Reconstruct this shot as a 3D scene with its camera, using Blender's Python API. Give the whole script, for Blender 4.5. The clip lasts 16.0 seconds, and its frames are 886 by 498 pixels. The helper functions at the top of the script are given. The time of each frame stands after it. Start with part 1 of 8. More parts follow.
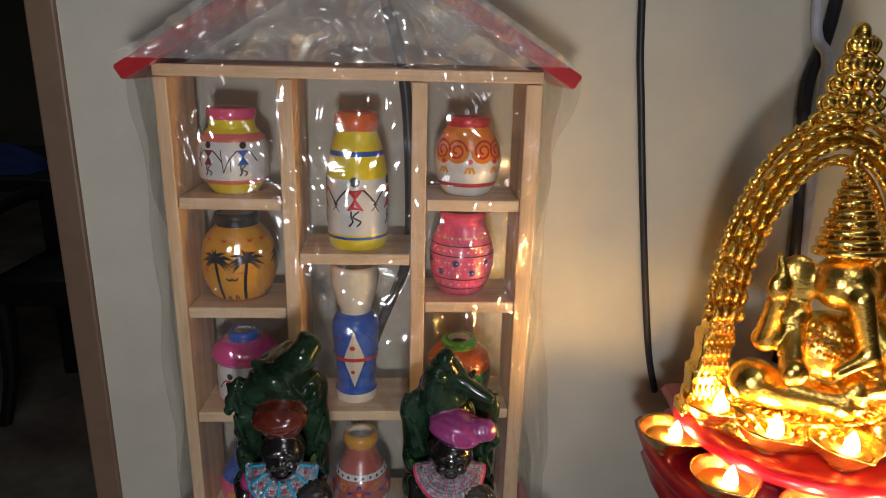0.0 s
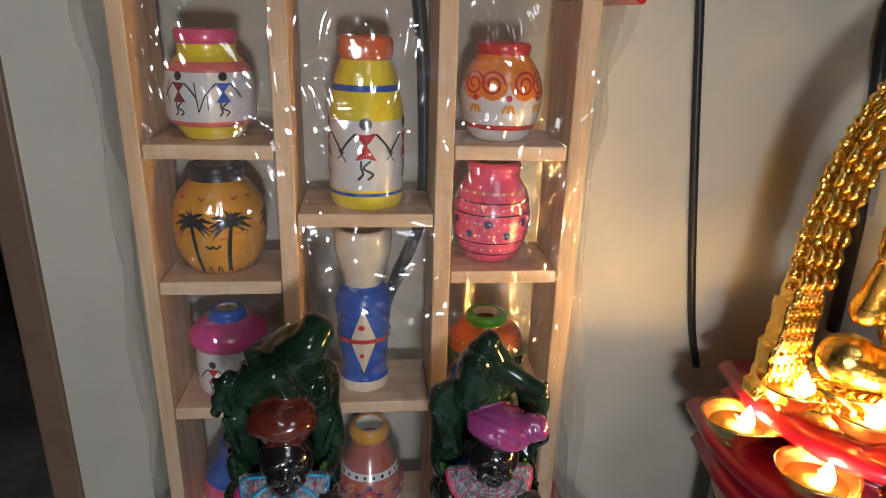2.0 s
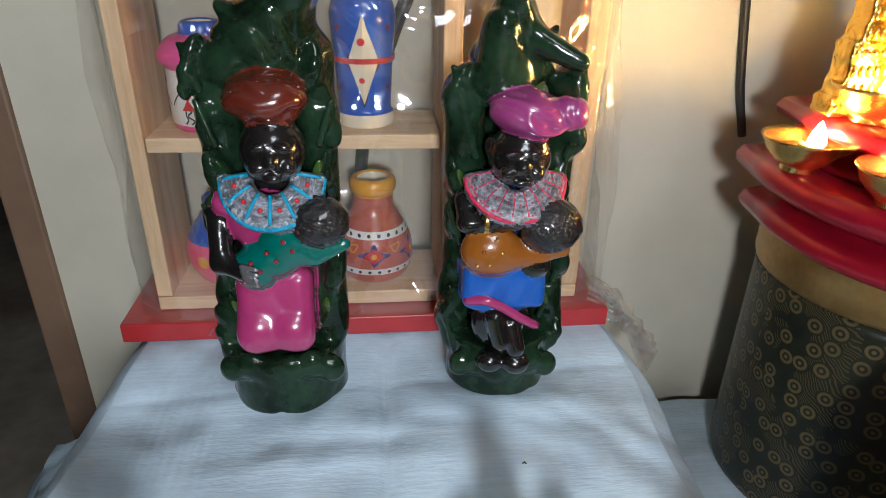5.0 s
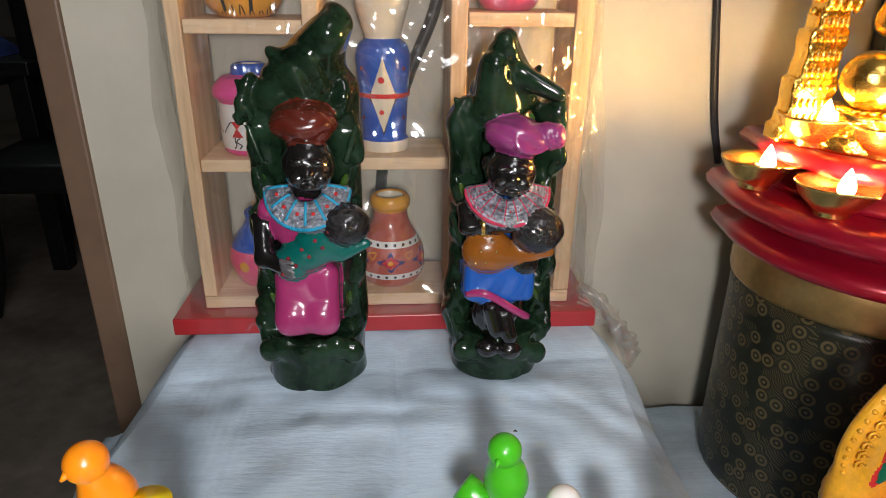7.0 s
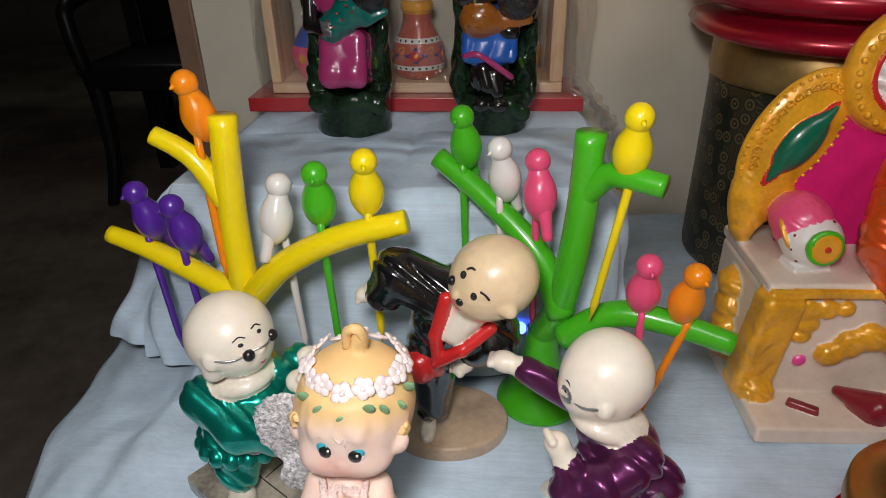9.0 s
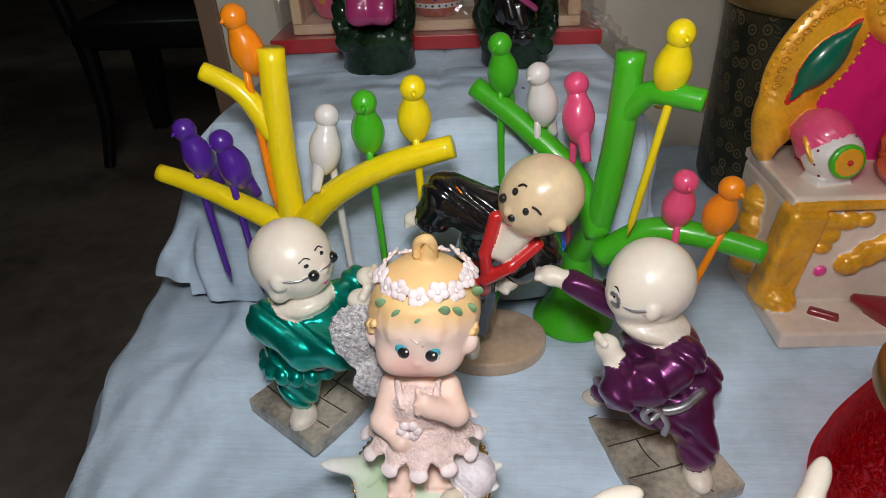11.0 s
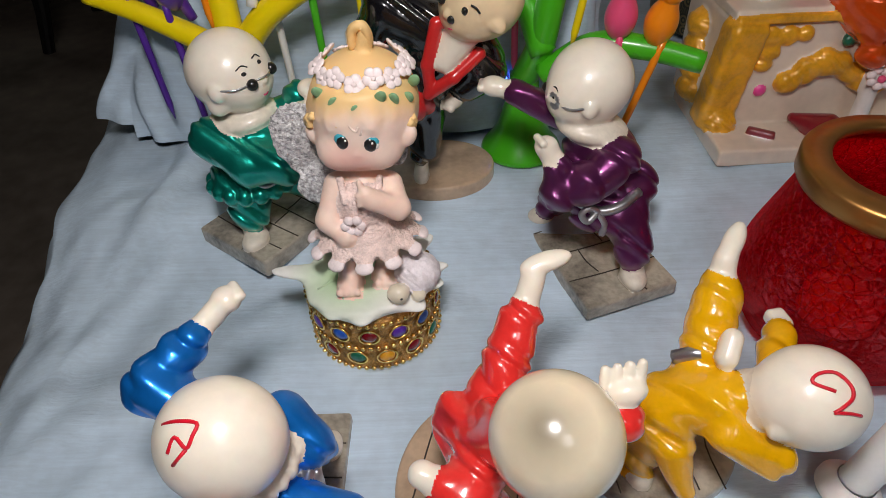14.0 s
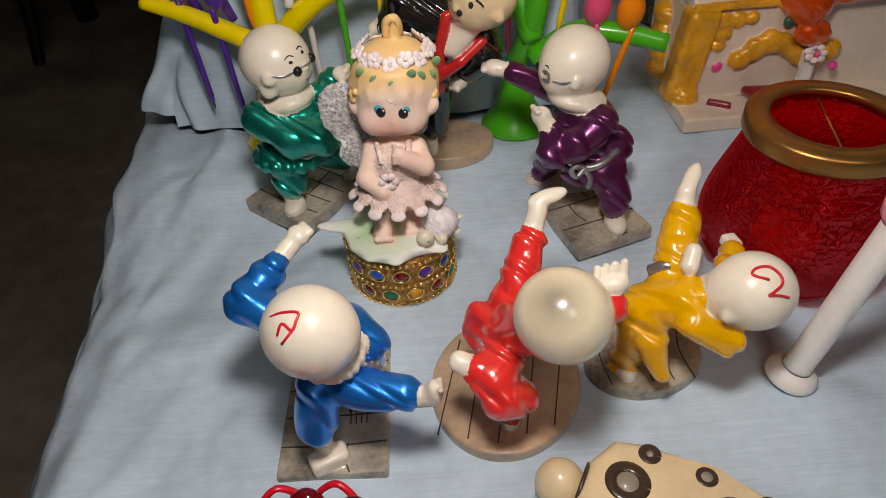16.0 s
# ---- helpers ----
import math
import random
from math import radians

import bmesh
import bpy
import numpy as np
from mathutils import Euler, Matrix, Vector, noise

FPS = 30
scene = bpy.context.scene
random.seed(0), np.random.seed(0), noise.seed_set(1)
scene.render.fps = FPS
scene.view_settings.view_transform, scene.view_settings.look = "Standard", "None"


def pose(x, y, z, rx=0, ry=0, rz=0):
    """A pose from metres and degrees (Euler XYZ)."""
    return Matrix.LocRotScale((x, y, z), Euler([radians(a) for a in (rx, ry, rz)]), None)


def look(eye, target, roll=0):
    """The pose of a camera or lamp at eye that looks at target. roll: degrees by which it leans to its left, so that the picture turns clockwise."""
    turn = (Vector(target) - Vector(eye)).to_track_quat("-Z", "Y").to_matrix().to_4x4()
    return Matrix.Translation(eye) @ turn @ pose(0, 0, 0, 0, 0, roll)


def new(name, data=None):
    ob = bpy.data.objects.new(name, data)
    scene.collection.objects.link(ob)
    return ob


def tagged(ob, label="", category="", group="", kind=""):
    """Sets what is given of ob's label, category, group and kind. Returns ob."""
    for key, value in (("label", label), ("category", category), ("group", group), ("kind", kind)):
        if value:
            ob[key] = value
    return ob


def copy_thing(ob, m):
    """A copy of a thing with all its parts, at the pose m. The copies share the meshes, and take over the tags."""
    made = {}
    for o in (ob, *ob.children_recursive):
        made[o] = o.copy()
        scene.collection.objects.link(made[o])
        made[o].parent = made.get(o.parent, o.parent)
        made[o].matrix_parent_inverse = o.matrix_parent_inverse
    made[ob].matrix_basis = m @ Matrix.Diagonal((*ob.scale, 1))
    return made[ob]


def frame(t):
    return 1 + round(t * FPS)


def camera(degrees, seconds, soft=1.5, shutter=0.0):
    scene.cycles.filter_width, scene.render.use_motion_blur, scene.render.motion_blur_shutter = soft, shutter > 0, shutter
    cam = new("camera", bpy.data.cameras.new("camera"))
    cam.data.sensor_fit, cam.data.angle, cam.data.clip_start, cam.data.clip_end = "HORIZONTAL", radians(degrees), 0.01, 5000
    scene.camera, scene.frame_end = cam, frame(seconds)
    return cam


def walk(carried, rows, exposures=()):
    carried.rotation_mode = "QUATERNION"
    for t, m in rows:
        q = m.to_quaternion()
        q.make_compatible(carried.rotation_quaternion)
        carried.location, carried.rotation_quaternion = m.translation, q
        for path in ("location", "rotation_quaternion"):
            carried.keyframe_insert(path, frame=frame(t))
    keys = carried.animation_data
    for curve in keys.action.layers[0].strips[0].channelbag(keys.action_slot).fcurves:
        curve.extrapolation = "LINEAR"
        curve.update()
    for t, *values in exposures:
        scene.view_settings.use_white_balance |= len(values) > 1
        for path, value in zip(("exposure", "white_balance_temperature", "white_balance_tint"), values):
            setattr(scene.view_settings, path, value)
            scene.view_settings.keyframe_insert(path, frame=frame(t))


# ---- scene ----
cam = camera(68.6, 16.0, soft=0.8)
PATH = [
    (0, (0.096, 0.108, 1.161), (0.194, 2.025, 0.597), 1.4),
    (0.5, (0.082, 0.163, 1.172), (0.229, 2.075, 0.602), 1.1),
    (1, (0.064, 0.19, 1.163), (0.237, 2.095, 0.578), 1.3),
    (1.5, (0.06, 0.193, 1.15), (0.258, 2.085, 0.533), 2.1),
    (2, (0.061, 0.192, 1.134), (0.266, 2.064, 0.46), 1.8),
    (2.5, (0.058, 0.194, 1.113), (0.286, 2.033, 0.36), 2.3),
    (3, (0.062, 0.197, 1.084), (0.293, 2.001, 0.252), 2.7),
    (3.5, (0.065, 0.198, 1.056), (0.272, 1.974, 0.161), 2.5),
    (4, (0.067, 0.199, 1.018), (0.238, 1.965, 0.095), 1.6),
    (4.2, (0.057, 0.207, 1.007), (0.264, 1.969, 0.084), 1.6),
    (6.3, (0.064, 0.182, 1.0), (0.225, 2.005, 0.195), 0.7),
    (6.5, (0.063, 0.175, 1.003), (0.237, 2.002, 0.209), 0.9),
    (7, (0.062, 0.139, 1.008), (0.195, 1.976, 0.227), 0.8),
    (7.5, (0.076, 0.091, 0.997), (0.111, 1.913, 0.174), 0.7),
    (8, (0.094, 0.037, 0.995), (0.043, 1.869, 0.193), 0.8),
    (8.5, (0.113, 0.004, 0.968), (0.017, 1.803, 0.1), -0.6),
    (9, (0.118, -0.021, 0.941), (-0.008, 1.732, -0.012), -1.2),
    (9.5, (0.123, -0.032, 0.926), (0.022, 1.677, -0.107), -2.1),
    (9.7, (0.122, -0.034, 0.914), (-0.012, 1.648, -0.16), -3.3),
    (11.8, (0.073, -0.052, 0.948), (0.002, 1.638, -0.119), -2.4),
    (12, (0.083, -0.051, 0.949), (0.017, 1.639, -0.118), -2.3),
    (12.5, (0.1, -0.05, 0.937), (0.054, 1.616, -0.168), -1.8),
    (13, (0.1, -0.052, 0.921), (0.087, 1.544, -0.284), -1.4),
    (13.5, (0.1, -0.065, 0.902), (0.094, 1.471, -0.379), -1.8),
    (14, (0.099, -0.081, 0.898), (0.088, 1.419, -0.426), -2.7),
    (14.5, (0.097, -0.105, 0.903), (0.114, 1.374, -0.443), -2.7),
    (15, (0.089, -0.136, 0.905), (0.119, 1.328, -0.458), -2.7),
    (15.5, (0.083, -0.153, 0.907), (0.125, 1.302, -0.464), -3.2),
    (16, (0.076, -0.156, 0.924), (0.115, 1.345, -0.397), -3.6),
]
EXPOSURES = [(0, 0.1, 6350, 10), (1, 0.16, 6150, 10), (2, 0.28, 6100, 10), (2.5, 0.42, 5950, 9), (3, 0.7, 5800, 8), (3.5, 0.92, 5950, 7), (4.2, 1.0, 6000, 4), (6.3, 0.97, 6400, 9), (7, 0.88, 6600, 10), (8, 0.45, 7000, 11), (8.5, 0.3, 7100, 12), (9.5, 0.15, 6450, 10), (12, 0.1, 6750, 11), (12.5, 0.1, 6800, 11), (13, 0.03, 6800, 11), (14, -0.1, 6850, 12), (15, -0.18, 7000, 12), (16, -0.19, 7500, 13)]
walk(cam, [(t, look(eye, target, roll)) for t, eye, target, roll in PATH],
     exposures=EXPOSURES)


# ---- light: the phone's own small light above the lens, oil flames, added fill for a dim room ----
world = bpy.data.worlds.new("world")
scene.world = world
world.use_nodes = True
world.node_tree.nodes["Background"].inputs[0].default_value = (0.55, 0.62, 0.75, 1)
world.node_tree.nodes["Background"].inputs[1].default_value = 0.02


def lamp(name, kind, where, target, energy, color, size):
    data = bpy.data.lights.new(name, kind)
    data.energy, data.color = energy, color
    if kind == "AREA":
        data.size = size
    else:
        data.shadow_soft_size = size
    ob = new(name, data)
    ob.matrix_world = look(where, target)
    return ob


lamp("phone_light", "POINT", (0.085, -0.045, 1.03), (0.1, 0.4, 0.8), 5.0, (0.97, 0.945, 0.97), 0.032)
# Unseen area lamp, added as soft fill to lighten the shadows.
lamp("room_fill", "AREA", (0.5, -1.2, 2.5), (0.2, 0.3, 0.7), 5.5, (0.95, 0.95, 1.0), 0.6)
# Unseen area lamp, added to lift the dark floor beyond the doorway.
lamp("next_room_fill", "AREA", (-1.5, 2.9, 2.66), (-1.5, 2.8, 0), 1.3, (0.85, 1.0, 0.95), 0.5)


# ---- materials ----
def mat(name, color, rough=0.5, metal=0.0, var=0.12, scale=60.0, bump=0.0, bump_scale=200.0, coat=0.0, sss=0.0, spec=0.5, dark=None):
    """A painted or natural surface: colour that varies at two scales, gloss and fine relief."""
    m = bpy.data.materials.new(name)
    m.use_nodes = True
    nt = m.node_tree
    b = nt.nodes["Principled BSDF"]
    b.inputs["Roughness"].default_value = rough
    b.inputs["Metallic"].default_value = metal
    b.inputs["Coat Weight"].default_value = coat
    b.inputs["Coat Roughness"].default_value = 0.08
    b.inputs["Specular IOR Level"].default_value = spec
    if sss:
        b.inputs["Subsurface Weight"].default_value = sss
        b.inputs["Subsurface Radius"].default_value = (0.006, 0.004, 0.003)
        b.inputs["Subsurface Scale"].default_value = 0.6
    tc = nt.nodes.new("ShaderNodeTexCoord")
    n1 = nt.nodes.new("ShaderNodeTexNoise")
    n1.inputs["Scale"].default_value, n1.inputs["Detail"].default_value = scale, 6
    n2 = nt.nodes.new("ShaderNodeTexNoise")
    n2.inputs["Scale"].default_value, n2.inputs["Detail"].default_value = scale * 7, 3
    for n in (n1, n2):
        nt.links.new(tc.outputs["Object"], n.inputs["Vector"])
    add = nt.nodes.new("ShaderNodeMath")
    add.operation = "MULTIPLY_ADD"
    add.inputs[1].default_value = 0.4
    nt.links.new(n2.outputs["Fac"], add.inputs[0])
    nt.links.new(n1.outputs["Fac"], add.inputs[2])
    ramp = nt.nodes.new("ShaderNodeValToRGB")
    d = dark or tuple(c * (1 - 2 * var) for c in color)
    l = tuple(min(1, c * (1 + var) + 0.02 * var) for c in color)
    ramp.color_ramp.elements[0].position, ramp.color_ramp.elements[0].color = 0.42, (*d, 1)
    ramp.color_ramp.elements[1].position, ramp.color_ramp.elements[1].color = 0.86, (*l, 1)
    nt.links.new(add.outputs[0], ramp.inputs[0])
    nt.links.new(ramp.outputs[0], b.inputs["Base Color"])
    if bump:
        nb = nt.nodes.new("ShaderNodeTexNoise")
        nb.inputs["Scale"].default_value, nb.inputs["Detail"].default_value = bump_scale, 4
        nt.links.new(tc.outputs["Object"], nb.inputs["Vector"])
        bp = nt.nodes.new("ShaderNodeBump")
        bp.inputs["Strength"].default_value, bp.inputs["Distance"].default_value = bump, 0.002
        nt.links.new(nb.outputs["Fac"], bp.inputs["Height"])
        nt.links.new(bp.outputs[0], b.inputs["Normal"])
    return m


def gloss(name, color, **kw):
    kw = {"rough": 0.28, "coat": 0.6, "var": 0.06, "bump": 0.06, "bump_scale": 120.0, **kw}
    return mat(name, color, **kw)


def cloth_material(name, color):
    """Fine woven cotton: threads, slubs and soft grey creases."""
    m = mat(name, color, rough=0.9, var=0.09, scale=16, spec=0.15)
    nt = m.node_tree
    b = nt.nodes["Principled BSDF"]
    tc = nt.nodes.new("ShaderNodeTexCoord")
    stretch = nt.nodes.new("ShaderNodeMapping")
    stretch.inputs["Scale"].default_value = (0.22, 1.0, 1.0)
    nt.links.new(tc.outputs["Object"], stretch.inputs[0])
    slub = nt.nodes.new("ShaderNodeTexNoise")
    slub.inputs["Scale"].default_value, slub.inputs["Detail"].default_value = 520, 4
    nt.links.new(stretch.outputs[0], slub.inputs["Vector"])
    crease = nt.nodes.new("ShaderNodeTexNoise")
    crease.inputs["Scale"].default_value, crease.inputs["Detail"].default_value, crease.inputs["Distortion"].default_value = 9, 2, 0.5
    nt.links.new(tc.outputs["Object"], crease.inputs["Vector"])
    b1 = nt.nodes.new("ShaderNodeBump")
    b1.inputs["Strength"].default_value, b1.inputs["Distance"].default_value = 0.36, 0.001
    nt.links.new(slub.outputs["Fac"], b1.inputs["Height"])
    b2 = nt.nodes.new("ShaderNodeBump")
    b2.inputs["Strength"].default_value, b2.inputs["Distance"].default_value = 0.9, 0.04
    nt.links.new(crease.outputs["Fac"], b2.inputs["Height"])
    pull = nt.nodes.new("ShaderNodeMapping")
    pull.inputs["Rotation"].default_value, pull.inputs["Scale"].default_value = (0, 0, 0.6), (0.3, 1.0, 1.0)
    nt.links.new(tc.outputs["Object"], pull.inputs[0])
    tug = nt.nodes.new("ShaderNodeTexNoise")
    tug.noise_type = "RIDGED_MULTIFRACTAL"
    tug.inputs["Scale"].default_value, tug.inputs["Detail"].default_value, tug.inputs["Distortion"].default_value = 13, 2, 0.7
    nt.links.new(pull.outputs[0], tug.inputs["Vector"])
    b3 = nt.nodes.new("ShaderNodeBump")
    b3.inputs["Strength"].default_value, b3.inputs["Distance"].default_value = 0.7, 0.016
    nt.links.new(tug.outputs["Fac"], b3.inputs["Height"])
    nt.links.new(b1.outputs[0], b2.inputs["Normal"])
    nt.links.new(b2.outputs[0], b3.inputs["Normal"])
    nt.links.new(b3.outputs[0], b.inputs["Normal"])
    thread = nt.nodes.new("ShaderNodeMapping")
    thread.inputs["Scale"].default_value = (0.035, 1.0, 1.0)
    nt.links.new(tc.outputs["Object"], thread.inputs[0])
    lines = nt.nodes.new("ShaderNodeTexNoise")
    lines.inputs["Scale"].default_value, lines.inputs["Detail"].default_value, lines.inputs["Distortion"].default_value = 520, 5, 0.2
    nt.links.new(thread.outputs[0], lines.inputs["Vector"])
    tone = nt.nodes.new("ShaderNodeMapRange")
    tone.inputs["From Min"].default_value, tone.inputs["From Max"].default_value = 0.32, 0.68
    tone.inputs["To Min"].default_value, tone.inputs["To Max"].default_value = 0.93, 1.04
    nt.links.new(lines.outputs["Fac"], tone.inputs["Value"])
    base = b.inputs["Base Color"].links[0].from_socket
    mul = nt.nodes.new("ShaderNodeVectorMath")
    mul.operation = "SCALE"
    nt.links.new(base, mul.inputs[0])
    nt.links.new(tone.outputs[0], mul.inputs["Scale"])
    nt.links.new(mul.outputs[0], b.inputs["Base Color"])
    return m


def wood_material(name, light, dark, along):
    m = mat(name, light, rough=0.55, var=0.1, dark=dark, bump=0.1)
    nt = m.node_tree
    tc = [n for n in nt.nodes if n.type == "TEX_COORD"][0]
    mp = nt.nodes.new("ShaderNodeMapping")
    mp.inputs["Scale"].default_value = along
    nt.links.new(tc.outputs["Object"], mp.inputs[0])
    for n in nt.nodes:
        if n.type == "TEX_NOISE":
            nt.links.new(mp.outputs[0], n.inputs["Vector"])
            n.inputs["Distortion"].default_value = 0.6
    return m


def glow(name, color, strength):
    m = bpy.data.materials.new(name)
    m.use_nodes = True
    nt = m.node_tree
    nt.nodes.clear()
    e = nt.nodes.new("ShaderNodeEmission")
    e.inputs[0].default_value, e.inputs[1].default_value = (*color, 1), strength
    o = nt.nodes.new("ShaderNodeOutputMaterial")
    nt.links.new(e.outputs[0], o.inputs[0])
    return m


def film_material(name="clear_film", tint=(0.97, 0.97, 0.965), gloss_share=0.12, haze_share=0.02):
    """Thin clear wrapping film: almost all light passes, wrinkles shine."""
    m = bpy.data.materials.new(name)
    m.use_nodes = True
    nt = m.node_tree
    nt.nodes.clear()
    clear = nt.nodes.new("ShaderNodeBsdfTransparent")
    clear.inputs[0].default_value = (*tint, 1)
    shine = nt.nodes.new("ShaderNodeBsdfGlossy")
    shine.inputs["Roughness"].default_value = 0.07
    haze = nt.nodes.new("ShaderNodeBsdfDiffuse")
    haze.inputs[0].default_value = (0.85, 0.85, 0.83, 1)
    tc = nt.nodes.new("ShaderNodeTexCoord")
    mp = nt.nodes.new("ShaderNodeMapping")
    mp.inputs["Scale"].default_value = (1.0, 1.0, 0.55)
    nt.links.new(tc.outputs["Object"], mp.inputs[0])
    n = nt.nodes.new("ShaderNodeTexNoise")
    n.inputs["Scale"].default_value, n.inputs["Detail"].default_value, n.inputs["Distortion"].default_value = 13, 3, 1.6
    nt.links.new(mp.outputs[0], n.inputs["Vector"])
    warp = nt.nodes.new("ShaderNodeVectorMath")
    warp.operation = "MULTIPLY_ADD"
    warp.inputs[1].default_value = (0.05, 0.05, 0.05)
    nt.links.new(n.outputs["Color"], warp.inputs[0])
    nt.links.new(mp.outputs[0], warp.inputs[2])
    crumple = nt.nodes.new("ShaderNodeTexVoronoi")
    crumple.inputs["Scale"].default_value = 36
    nt.links.new(warp.outputs[0], crumple.inputs["Vector"])
    total = nt.nodes.new("ShaderNodeMath")
    total.operation = "MULTIPLY_ADD"
    total.inputs[1].default_value = 0.35
    nt.links.new(crumple.outputs["Distance"], total.inputs[0])
    nt.links.new(n.outputs["Fac"], total.inputs[2])
    bp = nt.nodes.new("ShaderNodeBump")
    bp.inputs["Strength"].default_value, bp.inputs["Distance"].default_value = 0.9, 0.02
    nt.links.new(total.outputs[0], bp.inputs["Height"])
    nt.links.new(bp.outputs[0], shine.inputs["Normal"])
    mix = nt.nodes.new("ShaderNodeMixShader")
    mix.inputs[0].default_value = gloss_share
    nt.links.new(clear.outputs[0], mix.inputs[1])
    nt.links.new(shine.outputs[0], mix.inputs[2])
    mix2 = nt.nodes.new("ShaderNodeMixShader")
    mix2.inputs[0].default_value = haze_share
    nt.links.new(mix.outputs[0], mix2.inputs[1])
    nt.links.new(haze.outputs[0], mix2.inputs[2])
    o = nt.nodes.new("ShaderNodeOutputMaterial")
    nt.links.new(mix2.outputs[0], o.inputs[0])
    return m


def red_glass_material():
    """Red crackle glass: light tints red as it passes, the crackled skin glitters."""
    m = bpy.data.materials.new("red_crackle_glass")
    m.use_nodes = True
    nt = m.node_tree
    nt.nodes.clear()
    tc = nt.nodes.new("ShaderNodeTexCoord")
    v = nt.nodes.new("ShaderNodeTexVoronoi")
    v.feature = "DISTANCE_TO_EDGE"
    v.inputs["Scale"].default_value = 190
    nt.links.new(tc.outputs["Object"], v.inputs["Vector"])
    cap = nt.nodes.new("ShaderNodeMath")
    cap.operation = "MINIMUM"
    cap.inputs[1].default_value = 0.16
    nt.links.new(v.outputs["Distance"], cap.inputs[0])
    wob = nt.nodes.new("ShaderNodeTexNoise")
    wob.inputs["Scale"].default_value = 90
    nt.links.new(tc.outputs["Object"], wob.inputs["Vector"])
    add = nt.nodes.new("ShaderNodeMath")
    nt.links.new(cap.outputs[0], add.inputs[0])
    nt.links.new(wob.outputs["Fac"], add.inputs[1])
    bp = nt.nodes.new("ShaderNodeBump")
    bp.inputs["Strength"].default_value, bp.inputs["Distance"].default_value = 0.4, 0.004
    nt.links.new(add.outputs[0], bp.inputs["Height"])
    clear = nt.nodes.new("ShaderNodeBsdfTransparent")
    crack = nt.nodes.new("ShaderNodeValToRGB")
    crack.color_ramp.elements[0].position, crack.color_ramp.elements[0].color = 0.01, (0.62, 0.012, 0.03, 1)
    crack.color_ramp.elements[1].position, crack.color_ramp.elements[1].color = 0.07, (0.98, 0.07, 0.11, 1)
    nt.links.new(v.outputs["Distance"], crack.inputs[0])
    nt.links.new(crack.outputs[0], clear.inputs[0])
    body = nt.nodes.new("ShaderNodeBsdfDiffuse")
    body.inputs[0].default_value = (0.85, 0.004, 0.03, 1)
    back = nt.nodes.new("ShaderNodeBsdfTranslucent")
    back.inputs[0].default_value = (0.85, 0.005, 0.03, 1)
    shine = nt.nodes.new("ShaderNodeBsdfGlossy")
    shine.inputs[0].default_value = (1.0, 0.2, 0.22, 1)
    shine.inputs["Roughness"].default_value = 0.1
    for n in (body, back, shine):
        nt.links.new(bp.outputs[0], n.inputs["Normal"])
    glass = clear
    for other, amount in ((body, 0.06), (back, 0.15), (shine, 0.17)):
        mix = nt.nodes.new("ShaderNodeMixShader")
        mix.inputs[0].default_value = amount
        nt.links.new(glass.outputs[0], mix.inputs[1])
        nt.links.new(other.outputs[0], mix.inputs[2])
        glass = mix
    o = nt.nodes.new("ShaderNodeOutputMaterial")
    nt.links.new(glass.outputs[0], o.inputs[0])
    return m


